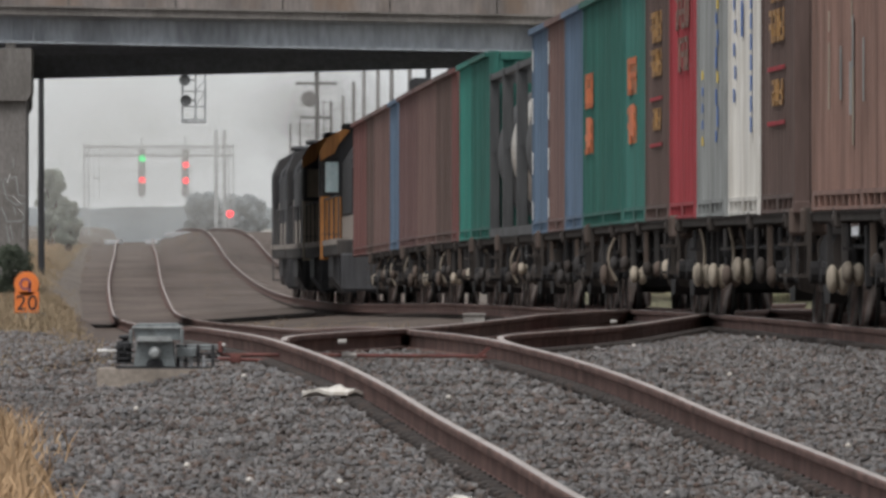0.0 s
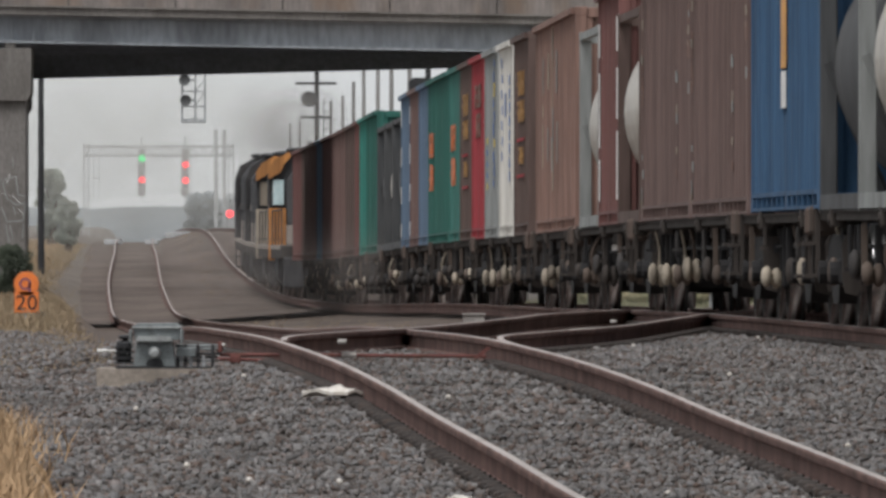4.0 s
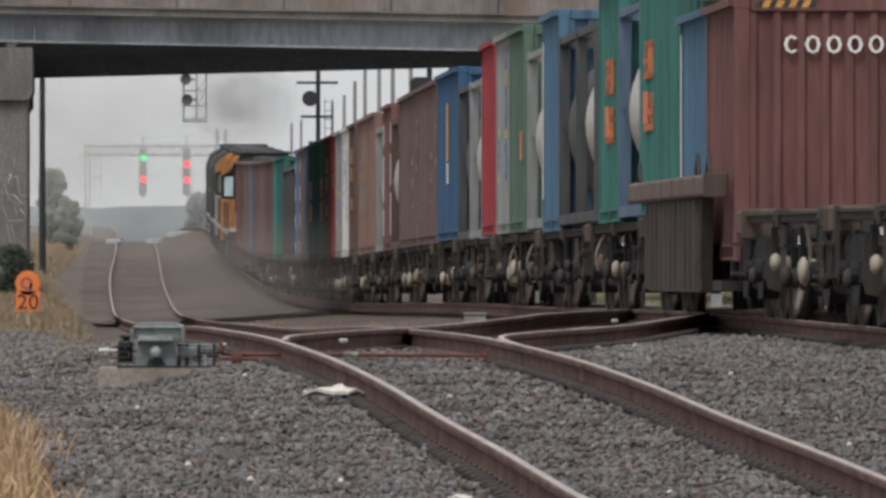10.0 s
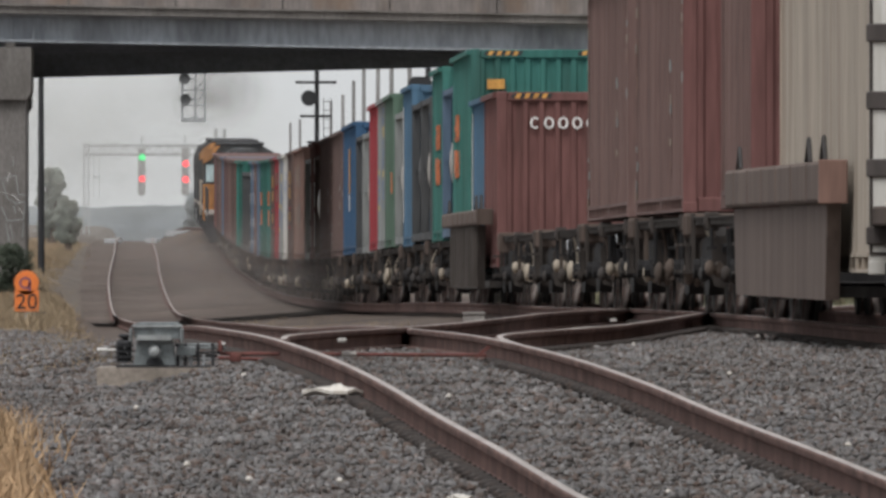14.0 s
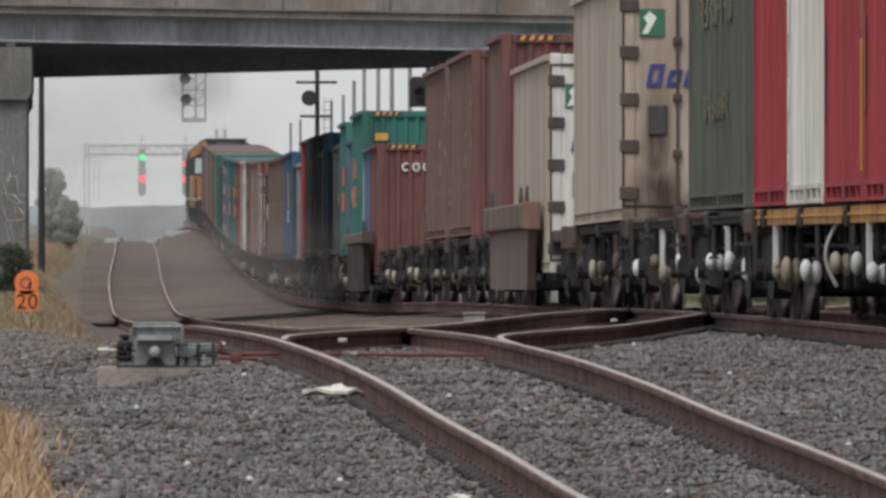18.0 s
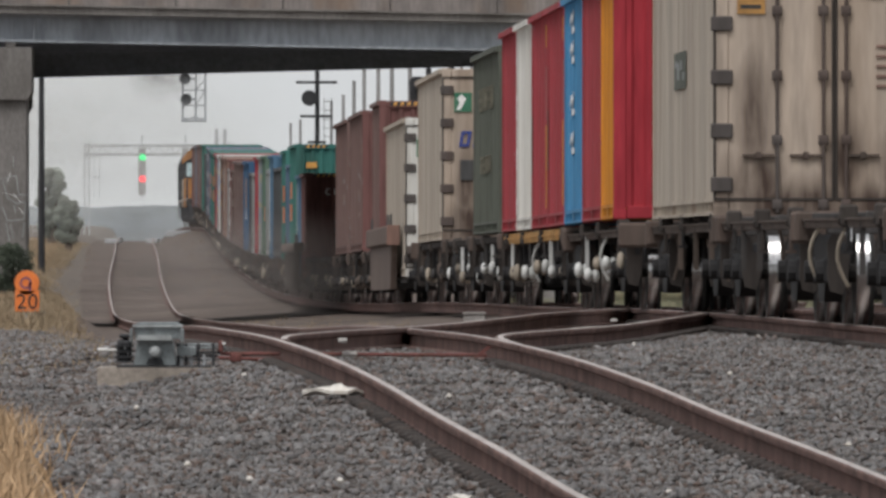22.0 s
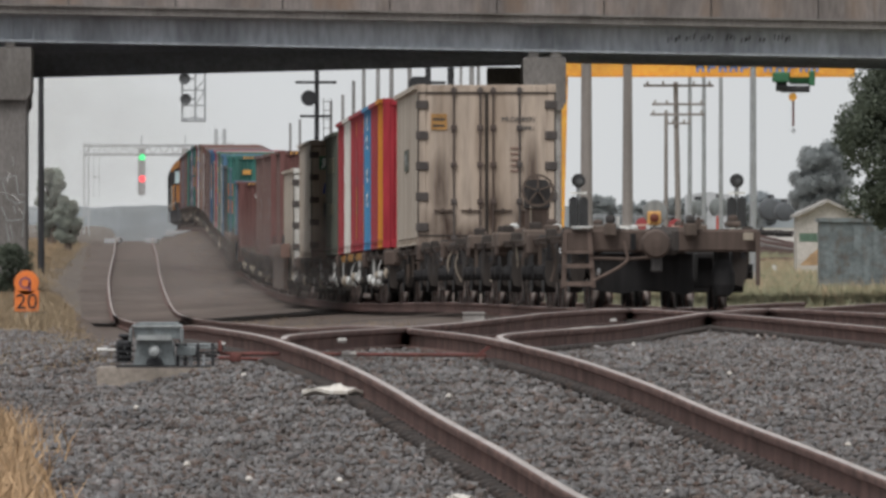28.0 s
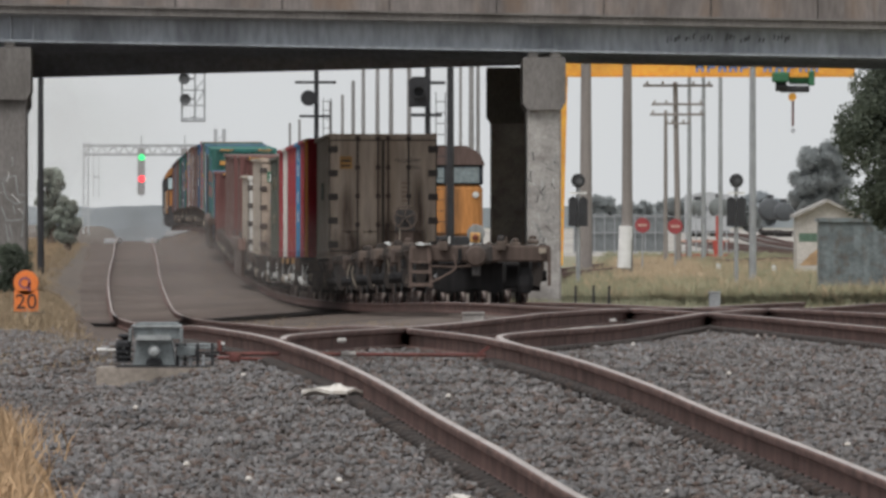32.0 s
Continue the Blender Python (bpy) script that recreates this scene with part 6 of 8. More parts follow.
def bridge():
    b = thing("road_bridge", "steel girder road overbridge with concrete parapet, piers and headstocks", "bridge", kind="structure")
    x0, x1 = -30.0, 34.0
    top = lambda x: CZ + 4.74 * KB - 0.0185 * (x + 9.15)     # top flange of the near girder
    bot = lambda x: CZ + 4.205 * KB - 0.0188 * (x + 9.15)
    # near fascia girder with flanges and stiffeners
    xs = [x0, x1]
    sh = Shape()
    sh.prism([(x0, bot(x0)), (x1, bot(x1)), (x1, top(x1)), (x0, top(x0))], "y", BY - 0.03, BY + 0.03)
    part("near_girder", sh, "girder", b, "blue-grey painted steel plate girder")
    part("girder_flange", Shape().prism([(x0, bot(x0) - 0.06), (x1, bot(x1) - 0.06), (x1, bot(x1) - 0.002), (x0, bot(x0) - 0.002)], "y", BY - 0.28, BY + 0.28), "girder", b)
    part("girder_flange", Shape().prism([(x0, top(x0) + 0.002), (x1, top(x1) + 0.002), (x1, top(x1) + 0.058), (x0, top(x0) + 0.058)], "y", BY - 0.25, BY + 0.25), "girder", b)
    for x in (-9.7, -9.2, 2.02, 2.5):
        part("stiffener", Shape().box(x - 0.02, x + 0.02, BY - 0.27, BY - 0.03, bot(x), top(x)), "girder", b)
    part("splice_plate", Shape().box(2.0, 2.55, BY - 0.05, BY - 0.03, bot(2) + 0.1, top(2) - 0.1), "girder", b)
    # deck edge and parapet
    part("deck_edge", Shape().prism([(x0, top(x0) + 0.06), (x1, top(x1) + 0.06), (x1, top(x1) + 0.23), (x0, top(x0) + 0.23)], "y", BY - 0.66, BY + 1.0), "concrete", b)
    part("drip_rail", Shape().prism([(x0, top(x0) + 0.23), (x1, top(x1) + 0.23), (x1, top(x1) + 0.27), (x0, top(x0) + 0.27)], "y", BY - 0.73, BY - 0.1), "concrete", b)
    part("parapet_core", Shape().prism([(x0, top(x0) + 0.27), (x1, top(x1) + 0.27), (x1, top(x1) + 1.45), (x0, top(x0) + 1.45)], "y", BY - 0.55, BY - 0.33), "concrete", b)
    for i, x in enumerate(np.arange(x0, x1 - 1, 2.4)):
        part("parapet_panel", Shape().prism([(x + 0.02, top(x) + 0.27), (x + 2.38, top(x + 2.4) + 0.27), (x + 2.38, top(x + 2.4) + 1.5), (x + 0.02, top(x) + 1.5)], "y", BY - 0.61, BY - 0.47), "parapet", b)
    # deck slab, and the deeper girders of the far side, painted paler for haze
    part("deck_slab", Shape().prism([(x0, top(x0) - 0.02), (x1, top(x1) - 0.02), (x1, top(x1) + 0.20), (x0, top(x0) + 0.20)], "y", BY + 1.0, BY + 33.6), "concrete", b)
    for y in (BY + 4.0, BY + 8.0, BY + 12.0, BY + 16.0, BY + 20.0, BY + 24.0, BY + 28.5):
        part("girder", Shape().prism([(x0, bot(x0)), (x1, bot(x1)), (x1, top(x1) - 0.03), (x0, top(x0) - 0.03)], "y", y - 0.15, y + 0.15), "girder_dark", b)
    FY = BY + 33.0
    low = lambda px, py: CZ + (390 - py) * FY / FOCAL
    xa, xb, xc, xd = (60 - 784) * FY / FOCAL, (925 - 784) * FY / FOCAL, (1000 - 784) * FY / FOCAL, (1500 - 784) * FY / FOCAL
    g1 = (low(925, 116) - low(60, 138)) / (xb - xa)
    g2 = (low(1500, 107.5) - low(1000, 111)) / (xd - xc)
    za = lambda x: low(60, 138) + g1 * (x - xa)
    zb = lambda x: low(1000, 111) + g2 * (x - xc)
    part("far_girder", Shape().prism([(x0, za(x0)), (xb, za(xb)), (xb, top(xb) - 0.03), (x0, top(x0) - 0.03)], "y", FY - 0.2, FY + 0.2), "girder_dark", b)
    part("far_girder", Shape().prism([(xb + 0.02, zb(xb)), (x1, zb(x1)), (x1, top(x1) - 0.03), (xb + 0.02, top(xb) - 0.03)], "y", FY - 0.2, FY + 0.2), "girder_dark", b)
    # piers: a column and headstock under each fascia
    for px, xw, deep in ((-9.97, 0.73, 1.0), (2.27, 0.48, 11.0)):
        hz = bot(px) - 0.06
        for k, (x, w, dz) in enumerate(((px, xw, 0.0), (px - 0.66 if px > 0 else px - 0.25, 0.60, -0.22))):
            y = BY + 0.2 + k * 32.0
            f = y / (BY + 13.8) if k else 1.0
            x, w = x * f, w * f
            gz = float(ground_level(x, y)) - 0.6
            part("pier_column", Shape().box(x - w + 0.1, x + w - 0.1, y - 0.4, y + (0.4 if k else deep), gz, CZ + (hz - 1.2 + dz - CZ) * f, 0.04), "pale_concrete" if px > 0 else "concrete", b, "" if k else "pale stained concrete pier column")
            z0, z1 = CZ + (hz - 1.30 + dz - CZ) * f, CZ + (hz - 0.12 + dz * 0.4 - CZ) * f
            outline = [(x - w, z1 - 0.03), (x - w + 0.03, z1), (x + w - 0.03, z1), (x + w, z1 - 0.03), (x + w, z0 + 0.16), (x + w - 0.10, z0), (x - w + 0.10, z0), (x - w, z0 + 0.16)]
            part("headstock", Shape().prism(outline, "y", y - 0.55, y + (0.8 if k else deep + 0.4)), "concrete", b, "weathered concrete headstock with bevelled lower edges")
        for s in (-0.25, 0.25):
            part("bearing", Shape().box(px + s - 0.12, px + s + 0.12, BY - 0.2, BY + 0.2, hz - 0.12, hz + 0.0, 0.02), "pale_concrete", b)
    # weathered scrawl on the girder and the columns, as plain strokes
    rng = random.Random(3)
    for px in np.arange(1180, 1395, 6.5):
        x = (px - 784) * BY / FOCAL
        z = CZ + (390 - 68) * BY / FOCAL + rng.uniform(-0.05, 0.05)
        if rng.random() < 0.82:
            part("scrawl_stroke", Shape().prism([(x, z - 0.07), (x + 0.025, z - 0.07), (x + 0.05 + rng.uniform(-.04, .04), z + rng.uniform(0, 0.12)), (x + 0.02, z + 0.05)], "y", BY - 0.034, BY - 0.029), "ink_black", b)
    for cx, cw, n in ((2.27, 0.33, 46), (-9.85, 0.4, 12)):
        for i in range(n):
            x, z, a = cx + rng.uniform(-cw, cw), CZ + rng.uniform(-0.7, 1.5), rng.uniform(0.2, 2.9)
            h, q = (rng.uniform(0.04, 0.13), 0.012) if cx > 0 else (rng.uniform(0.06, 0.18), 0.010)
            dx, dz = h * math.cos(a), h * math.sin(a)
            part("scrawl_stroke", Shape().prism([(x - dx - q, z - dz), (x - dx + q, z - dz), (x + dx + q, z + dz), (x + dx - q, z + dz)], "y", BY - 0.206, BY - 0.199), rng.choice(("dark_grey", "grey", "grey", "hand_white", "hand_white") if cx > 0 else ("grey", "hand_white")), b)
    # large pale outlined letters on the column of the left pier
    for line in ([(6, 316), (28, 311), (32, 344), (46, 346)], [(4, 322), (12, 350), (28, 361), (45, 357)], [(3, 366), (12, 391), (41, 389), (45, 360)], [(24, 364), (27, 378)], [(10, 396), (16, 428)], [(42, 394), (39, 420)]):
        sh = Shape()
        for i, (u, v) in enumerate(zip(line, line[1:])):
            (xa, _, za), (xb, _, zb) = at_px(*u, BY), at_px(*v, BY)
            n = Vector((xb - xa, 0, zb - za)).cross(Vector((0, 1, 0))).normalized() * 0.013
            sh.prism([(xa - n.x, za - n.z), (xb - n.x, zb - n.z), (xb + n.x, zb + n.z), (xa + n.x, za + n.z)], "y", BY - 0.207 - 0.0004 * i, BY - 0.199)
        part("scrawl_stroke", sh, "grey", b)
    return b


bridge()


# ---- lineside things ----
def P(px, py, y):
    return Vector(at_px(px, py, y))


def point_machine():
    y, s = 113.0, FOCAL / 113.0
    X = lambda px: (px - 784) / s
    Z = lambda py: CZ + (390 - py) / s
    base = solo("machine_base", Shape().prism([(X(172), Z(650)), (X(388), Z(650)), (X(340), Z(664)), (X(250), Z(680)), (X(200), Z(704)), (X(174), Z(712))], "y", y - 0.48, y + 0.9), "plinth",
                "pale concrete plinth under the point machine", "concrete base")
    m = thing("point_machine", "grey cast point machine with a lidded cover and drive rods", "point machine")
    part("cover", Shape().prism([(X(239), Z(600)), (X(316), Z(600)), (X(318), Z(577)), (X(311), Z(571)), (X(243), Z(571)), (X(236), Z(577))], "y", y - 0.22, y + 0.5), "machine", m, "grey lid with a raised rim")
    part("cover_rim", Shape().prism([(X(233), Z(579)), (X(321), Z(579)), (X(319), Z(575)), (X(235), Z(575))], "y", y - 0.25, y + 0.53), "machine_worn", m, "worn pale rim of the lid")
    part("front_ledge", Shape().prism([(X(241), Z(602)), (X(305), Z(602)), (X(302), Z(593)), (X(244), Z(593))], "y", y - 0.33, y - 0.22), "machine_worn", m, "pale ledge under the lid")
    for p in (229, 319):
        part("lid_lug", Shape().box(X(p), X(p + 6), y - 0.27, y - 0.19, Z(606), Z(581), 0.008), "machine", m)
    for q in (612, 622, 632, 640):
        part("cooling_fin", Shape().box(X(203), X(236), y - 0.2, y + 0.2, Z(q) - 0.006, Z(q) + 0.006), "black_steel", m)
    part("body", Shape().prism([(X(236), Z(646)), (X(311), Z(646)), (X(304), Z(602)), (X(243), Z(602))], "y", y - 0.24, y + 0.45), "machine", m)
    part("boss", Shape().lathe([(0.012, -0.095), (0.034, -0.088), (0.042, -0.07), (0.044, 0.0), (0.055, 0.02)], "y", 18, (X(274), y - 0.25, Z(622))), "machine_worn", m, "round motor boss")
    # flat black plate: the recess and its shadow are put in as colour
    part("boss_recess", Shape().prism([(X(258), Z(645)), (X(290), Z(645)), (X(286), Z(634)), (X(262), Z(634))], "y", y - 0.246, y - 0.236), "black_steel", m, "dark opening under the boss")
    part("motor_block", Shape().box(X(206), X(231), y - 0.15, y + 0.3, Z(642), Z(601), 0.02), "black_steel", m)
    part("terminal_box", Shape().box(X(211), X(230), y - 0.18, y - 0.1, Z(612), Z(603), 0.01).box(X(210), X(231), y - 0.17, y + 0.1, Z(598), Z(591), 0.01).box(X(216), X(226), y - 0.1, y, Z(603), Z(597)), "black_steel", m)
    for p, q in ((220, 616), (226, 626), (212, 632)):
        part("bolt", Shape().tube((X(p), y - 0.17, Z(q)), (X(p), y - 0.14, Z(q)), 0.008, n=8), "machine_worn", m)
    part("crank_handle", Shape().tube((X(172), y - 0.1, Z(619)), (X(206), y - 0.1, Z(619)), 0.007, n=8).box(X(172), X(190), y - 0.13, y - 0.07, Z(621), Z(616), 0.006), "ink_white", m, "white painted crank end")
    part("mount_plate", Shape().box(X(206), X(372), y - 0.42, y + 0.6, Z(651), Z(647)), "black_steel", m)
    part("rod_guide", Shape().box(X(312), X(346), y - 0.14, y + 0.1, Z(630), Z(613), 0.008), "machine", m, "grey guide block of the drive rods")
    for i, (p0, p1, q, mt) in enumerate(((310, 386, 610, "machine"), (344, 388, 624, "black_steel"), (340, 384, 630, "black_steel"), (345, 398, 616, "machine"), (312, 386, 636, "galvanised"))):
        part("drive_rod", Shape().tube((X(p0), y - 0.06 + 0.02 * i, Z(q)), (X(p1), y - 0.06 + 0.02 * i, Z(q)), 0.010, n=8), mt, m)
    for p, mt in ((314, "black_steel"), (320, "galvanised"), (328, "black_steel"), (337, "galvanised"), (350, "black_steel"), (360, "galvanised"), (376, "black_steel")):
        part("bracket", Shape().box(X(p) - 0.010, X(p) + 0.010, y - 0.1, y + 0.1, Z(647), Z(628 if mt == "galvanised" else 608)), mt, m)
    part("rod_joint", Shape().box(X(385), X(393), y - 0.08, y + 0.06, Z(622), Z(603), 0.006), "rod_rust", m)
    part("joint_pin", Shape().box(X(392), X(398), y - 0.09, y - 0.03, Z(610), Z(606), 0.004), "ink_white", m)
    part("clevis", Shape().box(X(406), X(426), y - 0.06, y + 0.06, Z(641), Z(627), 0.01), "rod_rust", m, "dark red clevis")
    r = thing("stretcher_rods", "rusty red point rodding running between the rails", "point rodding")
    part("rod", Shape().tube((X(388), y, Z(626)), (X(860), y, Z(629)), 0.014, n=8), "rod_rust", r)
    part("rod", Shape().tube((X(380), y + 0.3, Z(634)), (X(560), y + 0.3, Z(640)), 0.014, n=8), "rod_rust", r)
    part("rod_sleeve", Shape().tube((X(604), y, Z(627)), (X(630), y, Z(627)), 0.02, n=8), "pale_concrete", r)
    part("detector_arm", Shape().prism([(X(520), Z(648)), (X(534), Z(648)), (X(556), Z(628)), (X(548), Z(624))], "y", y - 0.3, y - 0.22), "rod_rust", r)
    part("detector_arm", Shape().prism([(X(836), Z(632)), (X(846), Z(632)), (X(868), Z(614)), (X(862), Z(611))], "y", y - 0.3, y - 0.22), "rod_rust", r)
    for px, py in ((605, 601), (922, 628), (1085, 566), (468, 652)):
        yy = 113.0 if py > 590 else 150.0
        p = P(px, py, yy)
        solo("rail_brace", Shape().box(p.x - 0.035, p.x + 0.035, yy - 0.12, yy + 0.12, p.z - 0.025, p.z + 0.01, 0.012), "pale_concrete", "pale cast rail brace beside the rail", "rail brace", "rail braces")


point_machine()


def scrap(px0, px1, py, y, h, label, mat="scrap_pale"):
    rng = random.Random(int(px0))
    n = 9
    sh = Shape()
    a, b = P(px0, py, y), P(px1, py, y)
    top, bot = [], []
    for i in range(n):
        t = i / (n - 1)
        x = a.x + (b.x - a.x) * t
        lift = h * (0.8 + 0.4 * math.sin(math.pi * t)) * rng.uniform(0.8, 1.2)
        w = 0.45 * math.sin(math.pi * (0.1 + 0.8 * t)) * rng.uniform(0.7, 1.1)
        for k in range(4):
            yy = y + (k / 3 - 0.5) * w
            top.append((x, yy, float(ground_level(x, yy)) + 0.035 + lift * (0.75 + 0.25 * math.sin(k * 1.7 + i))))
    vs = top + [(v[0], v[1], v[2] - 0.02) for v in top]
    o = len(top)
    fs = [(4 * i + k, 4 * i + k + 1, 4 * i + k + 5, 4 * i + k + 4) for i in range(n - 1) for k in range(3)]
    fs += [tuple(o + q for q in reversed(f)) for f in fs]
    rim = [4 * i for i in range(n)] + [4 * (n - 1) + k for k in (1, 2)] + [4 * i + 3 for i in range(n - 1, -1, -1)] + [2, 1]
    fs += [(rim[i], rim[(i + 1) % len(rim)], o + rim[(i + 1) % len(rim)], o + rim[i]) for i in range(len(rim))]
    solo("plastic_sheet", sh.add(vs, fs), mat, label, "litter", smooth=True)


scrap(534, 642, 714, 98.0, 0.075, "crumpled white plastic sheet lying on the ballast beside the rail")
scrap(790, 840, 838, 76.0, 0.03, "torn pale paper scrap on the ballast beside the rail")
for px, py in ((793, 726), (1182, 818), (600, 806), (440, 808), (748, 870), (1120, 640), (330, 800), (430, 700), (690, 850), (1500, 770), (1290, 700), (240, 735), (960, 705), (1340, 620)):
    y = 26500 * 1.25 / (py - 390)
    p = P(px, py, y)
    r = random.Random(px)
    solo("pale_stone", Shape().lathe([(0.010, -0.015), (0.022, -0.004), (0.018, 0.008), (0.007, 0.016)], "z", 5, (p.x, y, float(ground_level(p.x, y)) + 0.038)), "scrap_pale", "pale quartz stone among the dark ballast", "stone", "pale stones")


def speed_sign():
    y, s = 210.0, FOCAL / 210.0
    X = lambda px: (px - 784) / s
    Z = lambda py: CZ + (390 - py) / s
    g = thing("speed_sign", "orange speed board reading 20 with a round top", "speed sign")
    part("board", Shape().box(X(25), X(68), y, y + 0.02, Z(552), Z(514), 0.008), "sign_orange", g)
    part("disc", Shape().lathe([(0.165, 0), (0.175, 0.004), (0.175, 0.016), (0.165, 0.02)], "y", 28, (X(46), y, Z(501))), "sign_orange", g)
    part("arrow_ring", Shape().lathe([(0.055, -0.006), (0.085, -0.006), (0.085, 0.0), (0.055, 0.0)], "y", 24, (X(44), y, Z(501)), True), "sign_purple", g, "dark curved mark")
    part("arrow_stem", Shape().box(X(49), X(54), y - 0.006, y, Z(515), Z(500)), "sign_purple", g)
    lettering("20", 0.30, "sign_ink", g, pose(X(46.5), y - 0.006, Z(535), 90, 0, 0))
    gz = float(ground_level(X(46), y))
    part("post", Shape().tube((X(46), y + 0.05, gz - 0.2), (X(46), y + 0.05, Z(500)), 0.03, n=8), "galvanised", g)
    part("foot_block", Shape().box(X(52), X(80), y + 0.03, y + 0.4, gz - 0.05, Z(552), 0.04), "black_steel", g)


speed_sign()


def small_box(px0, px1, py0, py1, y, label, mat="galvanised"):
    a, b = P(px0, py1, y), P(px1, py0, y)
    g = thing("lineside_box", label, "equipment box", "lineside boxes")
    part("box", Shape().box(a.x, b.x, y, y + 0.3, a.z, b.z, 0.01), mat, g)
    part("lid", Shape().box(a.x - 0.01, b.x + 0.01, y - 0.02, y + 0.32, b.z, b.z + 0.02, 0.005), mat, g)
    part("stake", Shape().box((a.x + b.x) / 2 - 0.03, (a.x + b.x) / 2 + 0.03, y + 0.1, y + 0.16, float(ground_level(a.x, y)) - 0.1, a.z), "black_steel", g)


small_box(819, 857, 556, 574, 178.0, "small grey lineside box between the tracks", "pale_concrete")
small_box(1255, 1275, 518, 548, 300.0, "small grey lineside marker box in the grass")


def ground_z(x, y):
    return float(ground_level(x, y))


def pole(px, py_top, y, r, label, mat="pole_wood", group="poles", arms=(), py_bot=None, lean=0.0, name="utility_pole"):
    top = P(px, py_top, y)
    bz = ground_z(top.x, y) - 0.3 if py_bot is None else P(px, py_bot, y).z
    g = thing(name, label, "pole", group)
    part("shaft", Shape().tube((top.x - lean, y, bz), (top.x, y, top.z), r * 1.15, r * 0.85, 10), mat, g)
    for a0, a1, py, th in arms:
        p, q = P(a0, py, y), P(a1, py, y)
        part("cross_arm", Shape().box(p.x, q.x, y - r - 0.1, y - r, p.z - th, p.z + th), mat, g)
        for t in (0.06, 0.28, 0.72, 0.94):
            xx = p.x + (q.x - p.x) * t
            part("insulator", cached("insul", lambda: Shape().lathe([(0.03, 0), (0.06, 0.03), (0.04, 0.07), (0.06, 0.1), (0.02, 0.14)], "z", 8).mesh("insulator", "pale_concrete")), None, g, at=pose(xx, y - r - 0.05, p.z + th))
    return g


# left of the bridge span
pole(72, 60, 480.0, 0.10, "slim dark steel pole beside the line", "black_steel")
# poles beyond the bridge, behind the train
for px, py, r in ((513, 218, 0.07), (530, 212, 0.07), (585, 180, 0.08), (606, 168, 0.09), (625, 143, 0.10), (643, 100, 0.10), (668, 100, 0.11), (692, 100, 0.12), (724, 100, 0.12),
                  (834, 90, 0.14), (846, 90, 0.10), (815, 90, 0.08)):
    pole(px, py, 700.0 + px * 0.05, r, "grey weathered light pole beyond the bridge", "grey_pole")
pole(797, 80, 470.0, 0.12, "dark steel mast beyond the bridge", "black_steel")


def post_signal(px, y, head_px, head_py, hr, arm_rows, top_py, label, square=False, mat="black_steel"):
    g = thing("railway_signal", label, "railway signal", "signals")
    x = P(px, 200, y).x
    part("post", Shape().tube((x, y, ground_z(x, y) - 0.3), (x, y, P(px, top_py, y).z), 0.10, 0.09, 10), mat, g)
    for a0, a1, py in arm_rows:
        p, q = P(a0, py, y), P(a1, py, y)
        part("platform_bar", Shape().box(p.x, q.x, y - 0.25, y + 0.1, p.z - 0.05, p.z + 0.05), mat, g)
    c = P(head_px, head_py, y)
    k = y / FOCAL
    if square:
        part("backboard", Shape().prism([(c.x - hr * k, c.z - hr * 1.5 * k), (c.x + hr * k, c.z - hr * 1.5 * k), (c.x + hr * k, c.z + hr * 1.1 * k), (c.x + hr * 0.6 * k, c.z + hr * 1.5 * k), (c.x - hr * 0.6 * k, c.z + hr * 1.5 * k), (c.x - hr * k, c.z + hr * 1.1 * k)], "y", y - 0.3, y - 0.2), "black_steel", g)
        part("hood", Shape().lathe([(0.16, -0.25), (0.2, -0.25), (0.2, 0), (0.16, 0)], "y", 16, (c.x, y - 0.3, c.z), True), "black_steel", g)
    else:
        part("target_disc", Shape().lathe([(hr * k * 0.96, -0.02), (hr * k, 0), (hr * k, 0.03), (hr * k * 0.6, 0.12), (0.1, 0.3)], "y", 24, (c.x, y - 0.3, c.z)), "black_steel", g)
    part("ladder", Shape().box(x + 0.25, x + 0.28, y, y + 0.03, ground_z(x, y), c.z).box(x + 0.55, x + 0.58, y, y + 0.03, ground_z(x, y), c.z), mat, g)
    for z in np.arange(ground_z(x, y) + 0.3, c.z, 0.35):
        part("rung", cached(("rung",), lambda: Shape().box(0.28, 0.55, -0.012, 0.012, -0.012, 0.012).mesh("rung", "black_steel")), None, g, at=pose(x, y + 0.015, float(z)))
    return g


post_signal(560, 590.0, 546, 174, 14, ((522, 595, 146), (530, 585, 206), (543, 575, 252)), 100, "dark post signal with a round target and cross bars")
post_signal(757, 480.0, 741, 163, 18, ((722, 788, 147), (728, 782, 204)), 100, "dark post signal with a square backboard and cross bars", True)


